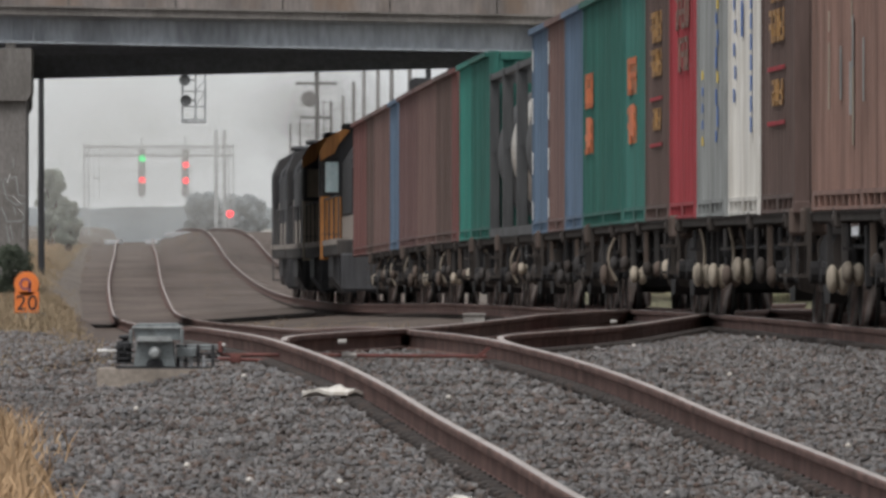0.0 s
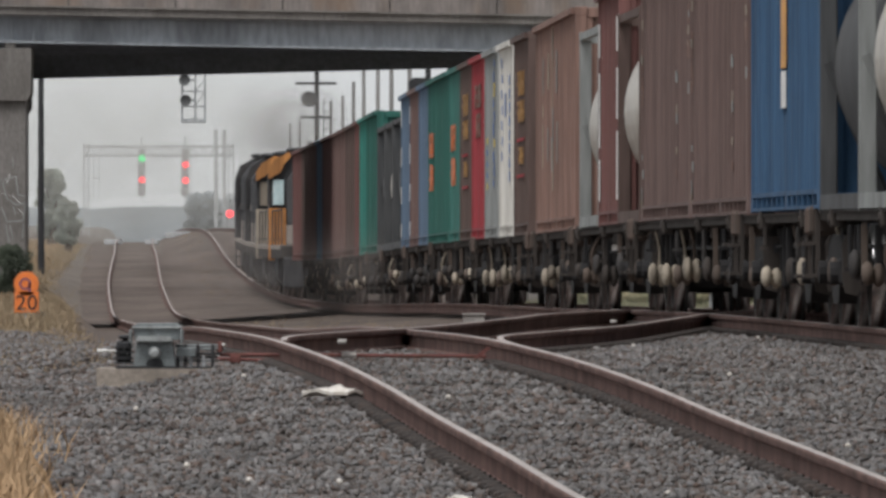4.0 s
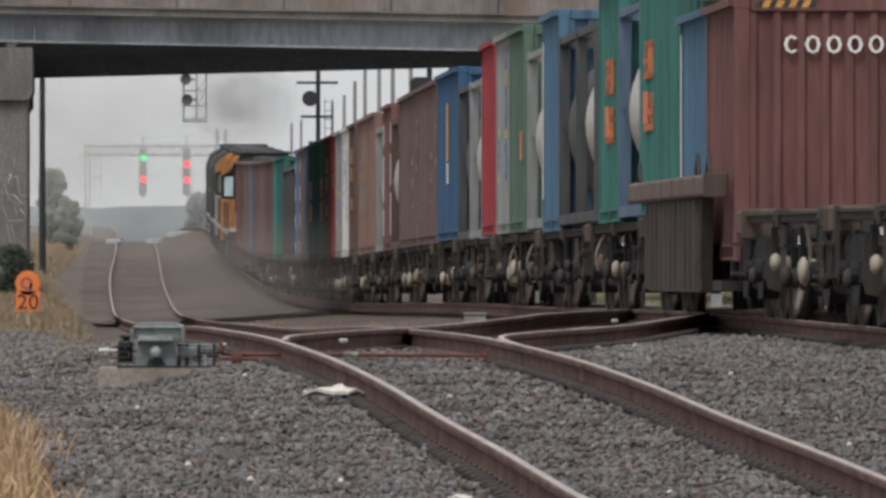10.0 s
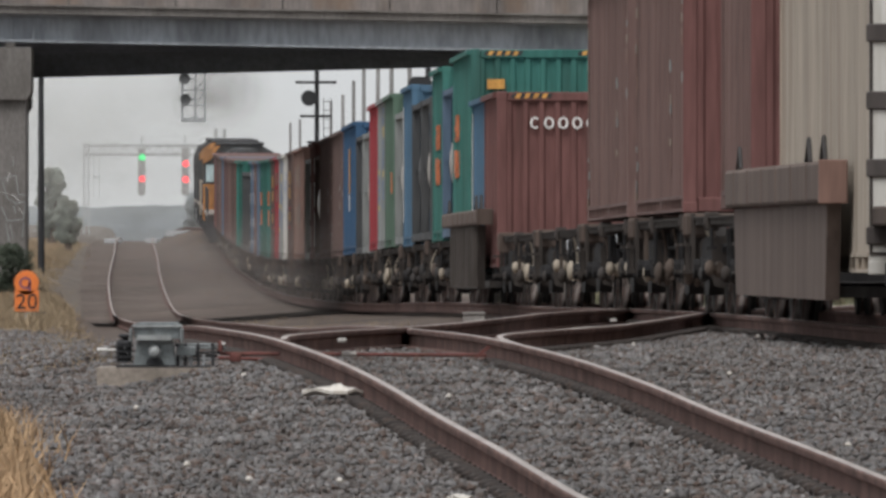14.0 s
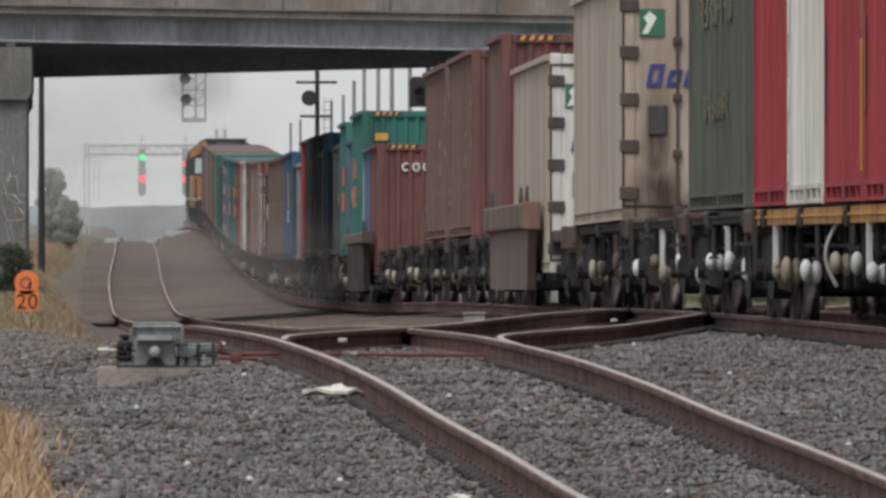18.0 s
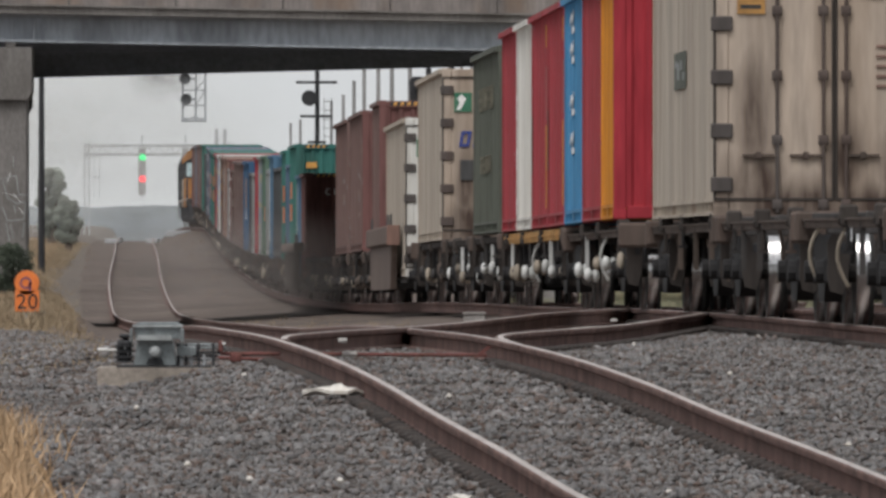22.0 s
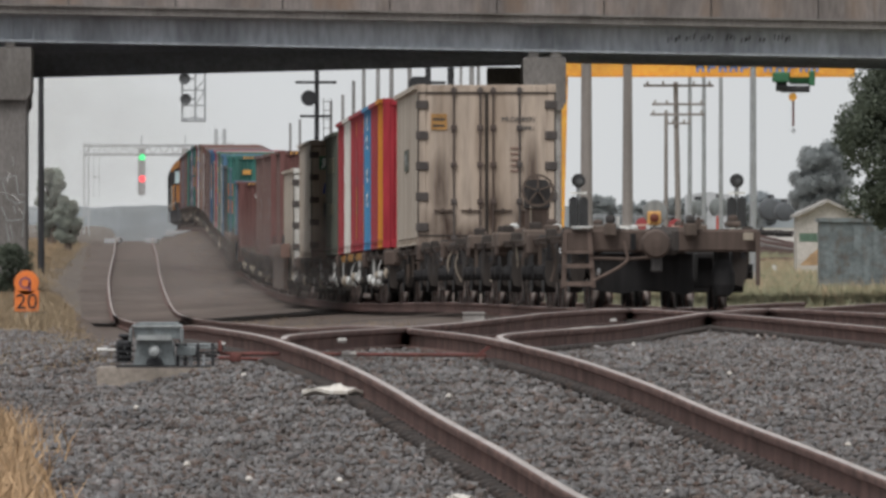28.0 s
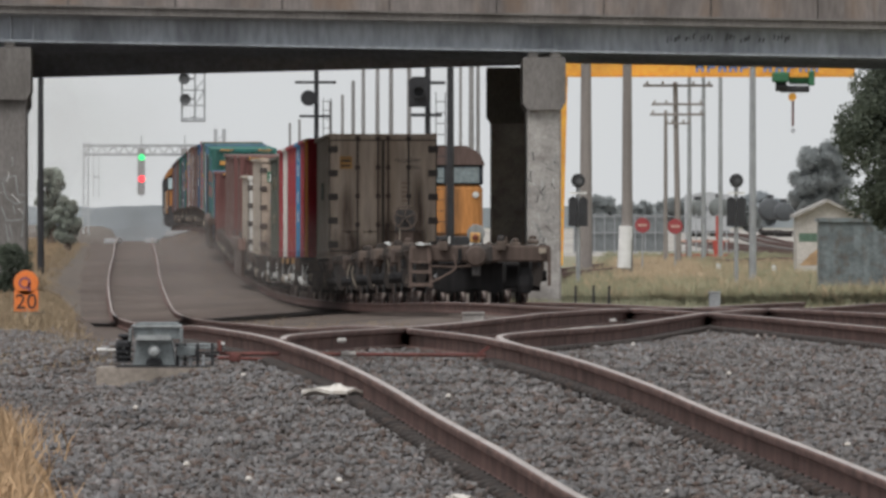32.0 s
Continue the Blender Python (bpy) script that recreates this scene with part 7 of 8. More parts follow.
def hanging_signal():
    y = 480.0
    g = thing("hanging_signal", "galvanised signal cage hung from a cantilever beam with dark signal heads", "railway signal", "signals")
    k = y / FOCAL
    for px in (322, 345, 362):
        a, b = P(px, 100, y), P(px, 214, y)
        part("hanger", Shape().box(a.x - 0.03, a.x + 0.03, y - 0.03, y + 0.03, b.z, a.z), "galvanised", g)
    a, b = P(72, 108, y), P(366, 96, y)
    part("cantilever_beam", Shape().box(a.x, b.x, y - 0.12, y + 0.12, a.z, b.z), "galvanised", g)
    for py in (160, 187, 210):
        a, b = P(320, py, y), P(364, py, y)
        part("cage_bar", Shape().box(a.x, b.x, y - 0.02, y + 0.02, a.z - 0.02, a.z + 0.02), "galvanised", g)
    for p, q in (((322, 214), (345, 206)), ((345, 206), (362, 216)), ((345, 187), (362, 160)), ((345, 160), (362, 140))):
        part("cage_brace", Shape().tube(P(*p, y), P(*q, y), 0.018, n=6), "galvanised", g)
    for px, py in ((328, 176), (326, 140)):
        c = P(px, py, y)
        part("signal_head", Shape().lathe([(0.03, -0.02), (0.10, -0.03), (0.17, -0.08), (0.18, 0), (0.18, 0.2), (0.10, 0.3)], "y", 18, (c.x, y - 0.1, c.z)), "dark_grey", g)
        part("head_bracket", Shape().box(c.x, c.x + 0.3, y + 0.02, y + 0.06, c.z - 0.03, c.z + 0.03), "galvanised", g)
    part("floor_grid", Shape().box(P(320, 214, y).x, P(364, 214, y).x, y - 0.4, y + 0.4, P(340, 216, y).z, P(340, 213, y).z), "galvanised", g)


hanging_signal()


def signal_gantry():
    y = 1240.0
    g = thing("signal_gantry", "grey lattice signal gantry across the lines with lit signals", "signal gantry", "signals")
    X = lambda px: (px - 784) * y / FOCAL
    Z = lambda py: CZ + (390 - py) * y / FOCAL
    for px in (152, 408):
        for s in (-0.2, 0.2):
            part("leg", Shape().box(X(px) + s - 0.05, X(px) + s + 0.05, y - 0.1, y + 0.1, Z(425), Z(252)), "pale_steel", g)
        for i in range(9):
            a, b = Z(405 - i * 17), Z(405 - (i + 1) * 17)
            part("leg_brace", Shape().tube((X(px) - 0.2, y, a), (X(px) + 0.2, y, b), 0.03, n=5), "pale_steel", g)
    for py in (258, 274):
        part("beam_chord", Shape().box(X(148), X(412), y - 0.08, y + 0.08, Z(py) - 0.11, Z(py) + 0.11), "pale_steel", g)
    for i in range(26):
        a, b = 150 + i * 10, 160 + i * 10
        part("beam_web", Shape().tube((X(a), y, Z(258 if i % 2 else 274)), (X(b), y, Z(274 if i % 2 else 258)), 0.06, n=5), "pale_steel", g)
    for px in (388,):
        for s in (-0.35, 0.35):
            part("mast", Shape().box(X(px) + s - 0.15, X(px) + s + 0.15, y + 3, y + 3.2, Z(425), Z(228)), "pale_steel", g)
        for i in range(12):
            part("mast_brace", Shape().tube((X(px) - 0.35, y + 3, Z(405 - i * 14)), (X(px) + 0.35, y + 3, Z(391 - i * 14)), 0.04, n=5), "pale_steel", g)
    for px, lights in ((250, ((279, "lit_green"), (317, "lit_red"))), (327, ((290, "lit_red"), (318, "lit_red")))):
        part("signal_mast", Shape().box(X(px) - 0.05, X(px) + 0.05, y - 0.3, y - 0.2, Z(350), Z(240)), "pale_steel", g)
        part("backboard", Shape().box(X(px) - 0.3, X(px) + 0.3, y - 0.36, y - 0.3, Z(345), Z(262), 0.03), "grey_pole", g)
        for py, m in lights:
            part("lamp", Shape().lathe([(0.05, -0.06), (0.25, -0.05), (0.28, 0)], "y", 20, (X(px + 1), y - 0.38, Z(py))), m, g, "lit signal lamp")
        for py in (300, 335):
            part("service_platform", Shape().box(X(px) - 0.5, X(px) + 0.5, y - 0.3, y + 0.3, Z(py) - 0.03, Z(py) + 0.03), "pale_steel", g)
    for px in (170, 332):
        part("drop_frame", Shape().box(X(px) - 0.25, X(px) - 0.2, y, y + 0.05, Z(350), Z(274)).box(X(px) + 0.2, X(px) + 0.25, y, y + 0.05, Z(350), Z(274)).box(X(px) - 0.25, X(px) + 0.25, y, y + 0.05, Z(315), Z(312)), "pale_steel", g)
    d = thing("ground_signal", "red lit signal on a short post beside the line", "railway signal", "signals")
    part("post", Shape().box(X(412) - 0.06, X(412) + 0.06, y - 20, y - 19.9, Z(425), Z(384)), "pale_steel", d)
    part("lamp", Shape().lathe([(0.05, -0.06), (0.29, -0.05), (0.32, 0)], "y", 20, (X(412), y - 20.1, Z(377))), "lit_red", d, "lit red lamp")


signal_gantry()


# ---- yard beyond the bridge ----
def gantry_crane():
    y = 640.0
    g = thing("gantry_crane", "yellow travelling gantry crane with blue lettering bars", "gantry crane")
    X = lambda px: (px - 784) * y / FOCAL
    Z = lambda py: CZ + (390 - py) * y / FOCAL
    part("beam", Shape().box(X(960), X(1512), y - 0.5, y + 0.5, Z(135), Z(75), 0.05), "crane_yellow", g)
    part("trolley_rail", Shape().box(X(960), X(1512), y - 0.65, y - 0.5, Z(137), Z(134)), "crane_yellow", g)
    part("leg", Shape().add([(X(994), y - .4, Z(80)), (X(1006), y - .4, Z(80)), (X(996), y - .4, Z(470)), (X(986), y - .4, Z(470)), (X(994), y + .4, Z(80)), (X(1006), y + .4, Z(80)), (X(996), y + .4, Z(470)), (X(986), y + .4, Z(470))],
                            [(0, 1, 2, 3), (7, 6, 5, 4), (0, 3, 7, 4), (1, 5, 6, 2), (0, 4, 5, 1), (3, 2, 6, 7)]), "crane_yellow", g)
    for i, px in enumerate((1238, 1258, 1278, 1297, 1316, 1358, 1379, 1400, 1421, 1440)):
        sh = Shape()
        a, b = X(px - 7), X(px + 7)
        sh.box(a, a + 0.1, y - 0.53, y - 0.5, Z(128), Z(109))
        if i % 3 != 1:
            sh.box(b - 0.1, b, y - 0.53, y - 0.5, Z(128), Z(109))
        sh.box(a, b, y - 0.53, y - 0.5, Z(112), Z(108)).box(a, b, y - 0.53, y - 0.5, Z(121), Z(117))
        part("lettering_bar", sh, "crane_blue", g)
    h = thing("crane_hoist", "green hoist block with a hook under the crane beam", "hoist")
    part("block", Shape().box(X(1366), X(1396), y - 0.9, y + 0.3, Z(146), Z(128), 0.06), "hoist_green", h)
    part("drum", Shape().tube((X(1396), y - 0.3, Z(140)), (X(1438), y - 0.3, Z(140)), 0.24, n=14), "hoist_green", h)
    part("end_plate", Shape().box(X(1430), X(1441), y - 0.7, y + 0.1, Z(152), Z(126), 0.04), "hoist_green", h)
    part("motor", Shape().tube((X(1372), y - 0.5, Z(154)), (X(1392), y - 0.5, Z(154)), 0.2, n=12), "black_steel", h)
    part("under_frame", Shape().box(X(1380), X(1432), y - 0.6, y, Z(164), Z(152), 0.05), "black_steel", h)
    part("sheave", Shape().tube((X(1402), y - 0.5, Z(172)), (X(1402), y + 0.2, Z(172)), 0.17, n=14), "crane_yellow", h)
    part("hook_cable", Shape().tube((X(1403), y - 0.2, Z(165)), (X(1403), y - 0.2, Z(224)), 0.05, n=8), "rod_rust", h)
    part("hook", Shape().lathe([(0.05, -0.05), (0.09, -0.05), (0.09, 0.05), (0.05, 0.05)], "y", 14, (X(1403), y - 0.2, Z(232)), True), "black_steel", h)


gantry_crane()
pole(1037, 80, 560.0, 0.22, "thick grey timber power pole", "pole_wood")
pole(1110, 80, 520.0, 0.18, "thick brown timber power pole with a white painted foot", "pole_wood")
solo("pole_sleeve", Shape().tube((P(1105, 400, 519).x, 519.9, P(1105, 475, 519).z), (P(1108, 400, 519).x, 519.9, P(1108, 400, 519).z), 0.24, n=12), "ink_white", "white painted sleeve round the foot of a pole", "pole sleeve")
pole(1332, 80, 480.0, 0.11, "pale galvanised steel light pole", "galvanised")
for px, py in ((1220, 110), (1245, 110), (1275, 110)):
    pole(px, py, 760.0, 0.11, "slim pale pole in the yard", "galvanised")
pole(1195, 146, 640.0, 0.12, "timber telegraph pole with several cross arms", "pole_wood", arms=((1138, 1262, 152, 0.05), (1153, 1246, 185, 0.05), (1150, 1246, 203, 0.05), (1178, 1222, 219, 0.04)), lean=-0.15)
pole(1178, 196, 660.0, 0.09, "short timber telegraph pole", "pole_wood")


def crossing_light(px, py, y, foot):
    g = thing("crossing_signal", "level crossing signal with a round dark target on a grey post", "crossing signal", "crossing signals")
    c, k = P(px, py, y), y / FOCAL
    part("post", Shape().tube((c.x, y, ground_z(c.x, y) - 0.2), (c.x, y, c.z + 0.1), 0.07, n=8), "galvanised", g)
    part("target", Shape().lathe([(12 * k, -0.03), (12.5 * k, 0), (12 * k, 0.05), (4 * k, 0.2)], "y", 22, (c.x, y - 0.2, c.z)), "black_steel", g)
    part("lens", Shape().lathe([(0.05, -0.04), (0.1, -0.03), (0.1, 0)], "y", 14, (c.x + 0.03, y - 0.24, c.z - 0.03)), "dark_grey", g)
    part("arm", Shape().box(c.x - 15 * k, c.x + 15 * k, y - 0.1, y, P(px, py + 22, y).z - 0.04, P(px, py + 22, y).z + 0.04), "ink_white", g)
    for s in (-1, 1):
        q = P(px + s * 9, py + 55, y)
        part("lower_target", Shape().prism([(q.x - 8 * k, q.z - 26 * k), (q.x + 8 * k, q.z - 26 * k), (q.x + 8 * k, q.z + 22 * k), (q.x, q.z + 28 * k), (q.x - 8 * k, q.z + 22 * k)], "y", y - 0.15, y - 0.08), "black_steel", g)


crossing_light(1023, 320, 470.0, 420)
crossing_light(1303, 320, 470.0, 470)
for px, py in ((1137, 399), (1195, 401)):
    y = 560.0
    c, k = P(px, py, y), y / FOCAL
    g = thing("stop_sign", "round faded red stop sign with a pale bar on a post", "sign", "stop signs")
    part("disc", Shape().lathe([(13 * k, 0), (13.5 * k, 0.01), (13.5 * k, 0.03), (12 * k, 0.04)], "y", 20, (c.x, y, c.z)), "stop_red", g)
    part("bar", Shape().box(c.x - 8 * k, c.x + 8 * k, y - 0.012, y, c.z - 2.0 * k, c.z + 2.0 * k), "scrap_pink", g)
    part("post", Shape().tube((c.x, y + 0.06, ground_z(c.x, y) - 0.2), (c.x, y + 0.06, c.z), 0.03, n=6), "galvanised", g)


def yard_fence():
    y = 900.0
    g = thing("yard_fence", "blue-grey sheet steel fence along the yard, ending in open rails", "fence")
    gz = lambda px: ground_z(P(px, 390, y).x, y)
    w = P(1052, 0, y).x - P(1034, 0, y).x
    for i, px in enumerate(np.arange(1016, 1170, 18)):
        a = P(px, 380 + (i * 7) % 5, y)
        part("fence_panel", cached(("fence_panel", i % 3), lambda: corrugated(w - 0.03, 0.05, 2.2 + 0.08 * (i % 3), "x", 0.0, -1, 0.15, 0.03).mesh("fence_panel", "fence_sheet")), None, g, at=pose(a.x + w / 2, y, gz(px)))
    for px in np.arange(1016, 1310, 18):
        a = P(px, 378, y)
        part("fence_post", Shape().box(a.x - 0.04, a.x + 0.04, y - 0.1, y - 0.02, gz(px) - 0.1, P(px, 379, y).z), "galvanised", g)
    for py in (383, 412, 445):
        part("fence_rail", Shape().box(P(1016, py, y).x, P(1308, py, y).x, y - 0.14, y - 0.1, P(0, py, y).z - 0.035, P(0, py, y).z + 0.035), "galvanised", g)


yard_fence()
b = thing("barrier_mesh", "orange plastic safety mesh strung between stakes", "safety barrier")
for i, (p0, p1, q) in enumerate(((1194, 1290, 427), (1176, 1288, 452), (1210, 1290, 458))):
    a, c = P(p0, q, 780), P(p1, q + 2, 780)
    part("mesh_strip", Shape().box(a.x, c.x, 780 + i * 0.1, 780.02 + i * 0.1, a.z - 0.05, a.z + 0.05), "barrier_red" if i else "scrap_pink", b)
for px in (1178, 1215, 1252, 1290):
    a = P(px, 400, 780)
    part("stake", Shape().tube((a.x, 780, ground_z(a.x, 780) - 0.1), (a.x, 780, P(px, 424, 780).z), 0.03, n=6), "rod_rust", b)
a = P(1271, 383, 775)
m = thing("marker_post", "orange marker post with a wider painted foot", "marker")
part("post", Shape().box(a.x - 0.13, a.x + 0.13, 775, 775.1, P(0, 425, 775).z, a.z, 0.02), "barrier_red", m)
part("foot", Shape().prism([(a.x - 0.3, P(0, 426, 775).z), (a.x + 0.3, P(0, 426, 775).z), (a.x + 0.2, ground_z(a.x, 775) - 0.05), (a.x - 0.2, ground_z(a.x, 775) - 0.05)], "y", 774.95, 775.15), "barrier_red", m)
for px, py, y in ((1272, 467, 560.0), (1370, 470, 560.0), (1033, 404, 700.0)):
    a = P(px, py, y)
    solo("white_post", Shape().tube((a.x, y, ground_z(a.x, y) - 0.1), (a.x, y, a.z), 0.085, n=8), "hand_white", "short white marker post in the grass", "marker post", "white posts")


def yard_track(ends, bed, label):
    """A siding on the yard's ground: a low strip of ballast with two rails, through (px, distance) marks."""
    g = thing("yard_track", label, "railway track", "yard tracks", "structure")
    pts = []
    for px, y in ends:
        x = P(px, 390, y).x
        pts.append(Vector((x, y, ground_z(x, y))))
    for k, (q, w, z, m) in enumerate(((0, 1.5, 0.06, bed), (-0.8, 0.06, 0.26, "rail_side"), (0.8, 0.06, 0.26, "rail_side"))):
        sh = Shape()
        rows = []
        for i, p in enumerate(pts):
            d = pts[min(i + 1, len(pts) - 1)] - pts[max(i - 1, 0)]
            n = Vector((-d.y, d.x, 0)).normalized()
            rows += [tuple(p + n * (q + t * w) + Vector((0, 0, zz))) for t in (-1, 1) for zz in (z - 0.25, z)]
        fs = [(0, 1, 3, 2), tuple(4 * (len(pts) - 1) + c for c in (0, 2, 3, 1))]
        for i in range(len(pts) - 1):
            o = 4 * i
            fs += [(o, o + 4, o + 5, o + 1), (o + 2, o + 3, o + 7, o + 6), (o + 1, o + 5, o + 7, o + 3), (o, o + 2, o + 6, o + 4)]
        part("bed" if k == 0 else "rail", sh.add(rows, fs), m, g)


yard_track(((1270, 1700), (1330, 1500), (1375, 1150), (1450, 940)), "ballast", "rusty siding on dark ballast, curving into the yard")
yard_track(((1230, 1250), (1290, 1050), (1370, 860), (1460, 790)), "ballast", "rusty siding on dark ballast among pale gravel")
yard_track(((1290, 690), (1350, 700), (1450, 735)), "ballast", "rusty siding behind the grass")
yard_track(((940, 500), (1010, 540), (1100, 620)), "far_ballast", "rusty disused siding in the grass")
for px in (1018, 1050, 1077):
    a = P(px, 506, 300)
    solo("stake", Shape().tube((a.x, 300, ground_z(a.x, 300) - 0.1), (a.x + 0.01, 300, a.z), 0.025, n=6), "black_steel", "dark steel stake standing in the grass", "stake", "stakes")


def tank_wagon(px0, px1, py0, py1, y, label, shell="far_tank"):
    a, c = P(px0, py1, y), P(px1, py0, y)
    g = thing("tank_wagon", label, "wagon", "yard wagons")
    r = (c.x - a.x) / 2
    cz = c.z - r
    part("tank", Shape().lathe([(r * 0.3, 0), (r * 0.85, 0.25), (r, 0.7), (r, 9.3), (r * 0.85, 9.75), (r * 0.3, 10)], "y", 22, ((a.x + c.x) / 2, y, cz)), shell, g, smooth=True)
    part("frame", Shape().box(a.x, c.x, y, y + 10, a.z + 0.55, a.z + 0.85), "running_gear", g)
    for k in (1.5, 8.5):
        part("truck", Shape().box(a.x + 0.2, c.x - 0.2, y + k - 1.1, y + k + 1.1, a.z + 0.1, a.z + 0.6, 0.05), "running_gear", g)
    part("dome", Shape().tube(((a.x + c.x) / 2, y + 5, cz + r), ((a.x + c.x) / 2, y + 5, cz + r + 0.35), 0.4, n=12), "black_steel", g)


for q in ((1344, 1385, 351, 421, 1660.0), (1372, 1406, 358, 423, 1600.0)):
    tank_wagon(*q, "dark tank wagon standing in the yard")
for q in ((1220, 1252, 354, 423, 1600.0), (1256, 1292, 350, 423, 1620.0)):
    tank_wagon(*q, "dull grey-green tank wagon standing in the yard", "far_grey")


y = 1900.0
solo("yard_building", Shape().prism([(P(1214, 0, y).x, ground_z(P(1214, 0, y).x, y)), (P(1292, 0, y).x, ground_z(P(1292, 0, y).x, y)), (P(1292, 0, y).x, P(0, 345, y).z), (P(1253, 0, y).x, P(0, 340, y).z), (P(1214, 0, y).x, P(0, 345, y).z)], "y", y, y + 12), "pale_steel", "long pale grey shed behind the yard wagons", "building")


def yard_loco():
    y, g = 590.0, thing("diesel_locomotive", "yellow and dark diesel locomotive standing in the yard", "locomotive")
    X = lambda px: (px - 784) * y / FOCAL
    Z = lambda py: CZ + (390 - py) * y / FOCAL
    part("lower_nose", Shape().box(X(728), X(854), y, y + 2.5, Z(420), Z(327), 0.15), "loco_orange", g)
    part("window_band", Shape().box(X(730), X(855), y - 0.04, y + 2.4, Z(327), Z(292), 0.05), "dark_glass", g)
    for a, c in ((738, 786), (801, 848)):
        part("windscreen", Shape().box(X(a), X(c), y - 0.06, y - 0.035, Z(324), Z(296), 0.01), "cab_pane", g, "pale reflecting windscreen")
    part("centre_pillar", Shape().box(X(790), X(797), y - 0.07, y, Z(330), Z(290)), "loco_black", g)
    part("roof", Shape().prism([(X(726), Z(292)), (X(858), Z(292)), (X(850), Z(272)), (X(825), Z(258)), (X(759), Z(258)), (X(734), Z(272))], "y", y - 0.15, y + 16), "dark_brown", g)
    part("hood", Shape().box(X(732), X(850), y + 2.4, y + 16, Z(420), Z(290), 0.1), "loco_orange", g)
    for s in (735, 836):
        part("headlight", Shape().lathe([(0.02, -0.05), (0.12, -0.04), (0.13, 0)], "y", 14, (X(s + 6), y - 0.02, Z(345))), "hand_white", g)
    part("underframe", Shape().box(X(728), X(855), y - 0.1, y + 16, Z(440), Z(418), 0.05), "black_steel", g)
    for k in (2.5, 13.0):
        part("truck", Shape().box(X(738), X(845), y + k - 1.6, y + k + 1.6, Z(462), Z(438), 0.05), "running_gear", g)


yard_loco()


def shed():
    y, g = 560.0, thing("shed", "small cream weatherboard shed with a pale gabled roof", "shed")
    X = lambda px: (px - 784) * y / FOCAL
    Z = lambda py: CZ + (390 - py) * y / FOCAL
    part("wall", Shape().prism([(X(1410), Z(490)), (X(1520), Z(490)), (X(1520), Z(382)), (X(1464), Z(358)), (X(1410), Z(382))], "y", y, y + 5), "shed_wall", g)
    part("roof", Shape().prism([(X(1404), Z(386)), (X(1464), Z(358)), (X(1526), Z(386)), (X(1526), Z(382)), (X(1464), Z(353)), (X(1404), Z(381))], "y", y - 0.3, y + 5.3), "shed_roof", g)
    part("graffiti", Shape().box(X(1414), X(1446), y - 0.01, y, Z(428), Z(413)), "green", g, "green painted scrawl")
    part("graffiti", Shape().prism([(X(1415), Z(470)), (X(1450), Z(470)), (X(1450), Z(438)), (X(1432), Z(452))], "y", y - 0.01, y), "straw", g, "yellow painted patch")
    y2 = 430.0
    c = thing("steel_cabinet", "weathered grey-green corrugated steel cabinet with rust", "equipment cabinet")
    X = lambda px: (px - 784) * y2 / FOCAL
    Z = lambda py: CZ + (390 - py) * y2 / FOCAL
    part("body", Shape().box(X(1450), X(1600), y2, y2 + 2.4, Z(510), Z(393), 0.02), "blue_steel", c)
    part("roof_edge", Shape().box(X(1446), X(1604), y2 - 0.08, y2 + 2.5, Z(393), Z(386)), "blue_steel", c)
    for i in range(8):
        x = X(1452 + i * 18)
        part("rib", Shape().box(x - 0.02, x + 0.02, y2 - 0.03, y2, Z(508), Z(394)), "blue_steel", c)


shed()


# ---- trees, hedges and grass ----
def leaf_cloud(centres, count, size, seed):
    """Many small leaf sprays round clump centres: (x, y, z, radius)."""
    rng = np.random.default_rng(seed)
    c = np.array(centres)
    i = rng.integers(0, len(c), count)
    v = rng.normal(size=(count, 3))
    v /= np.linalg.norm(v, axis=1)[:, None]
    p = c[i, :3] + v * (c[i, 3] * rng.uniform(0.55, 1.08, count))[:, None]
    a = rng.normal(size=(count, 3))
    b = np.cross(a, rng.normal(size=(count, 3)))
    a /= np.linalg.norm(a, axis=1)[:, None]
    b /= np.linalg.norm(b, axis=1)[:, None]
    s = (size * rng.uniform(0.5, 1.3, count))[:, None]
    vs = np.stack([p - a * s, p + b * s * 0.5, p + a * s, p - b * s * 0.5], 1).reshape(-1, 3)
    sh = Shape()
    sh.v = [tuple(q) for q in vs]
    sh.f = [(4 * k, 4 * k + 1, 4 * k + 2, 4 * k + 3) for k in range(count)]
    sh.mi = [0] * count
    return sh


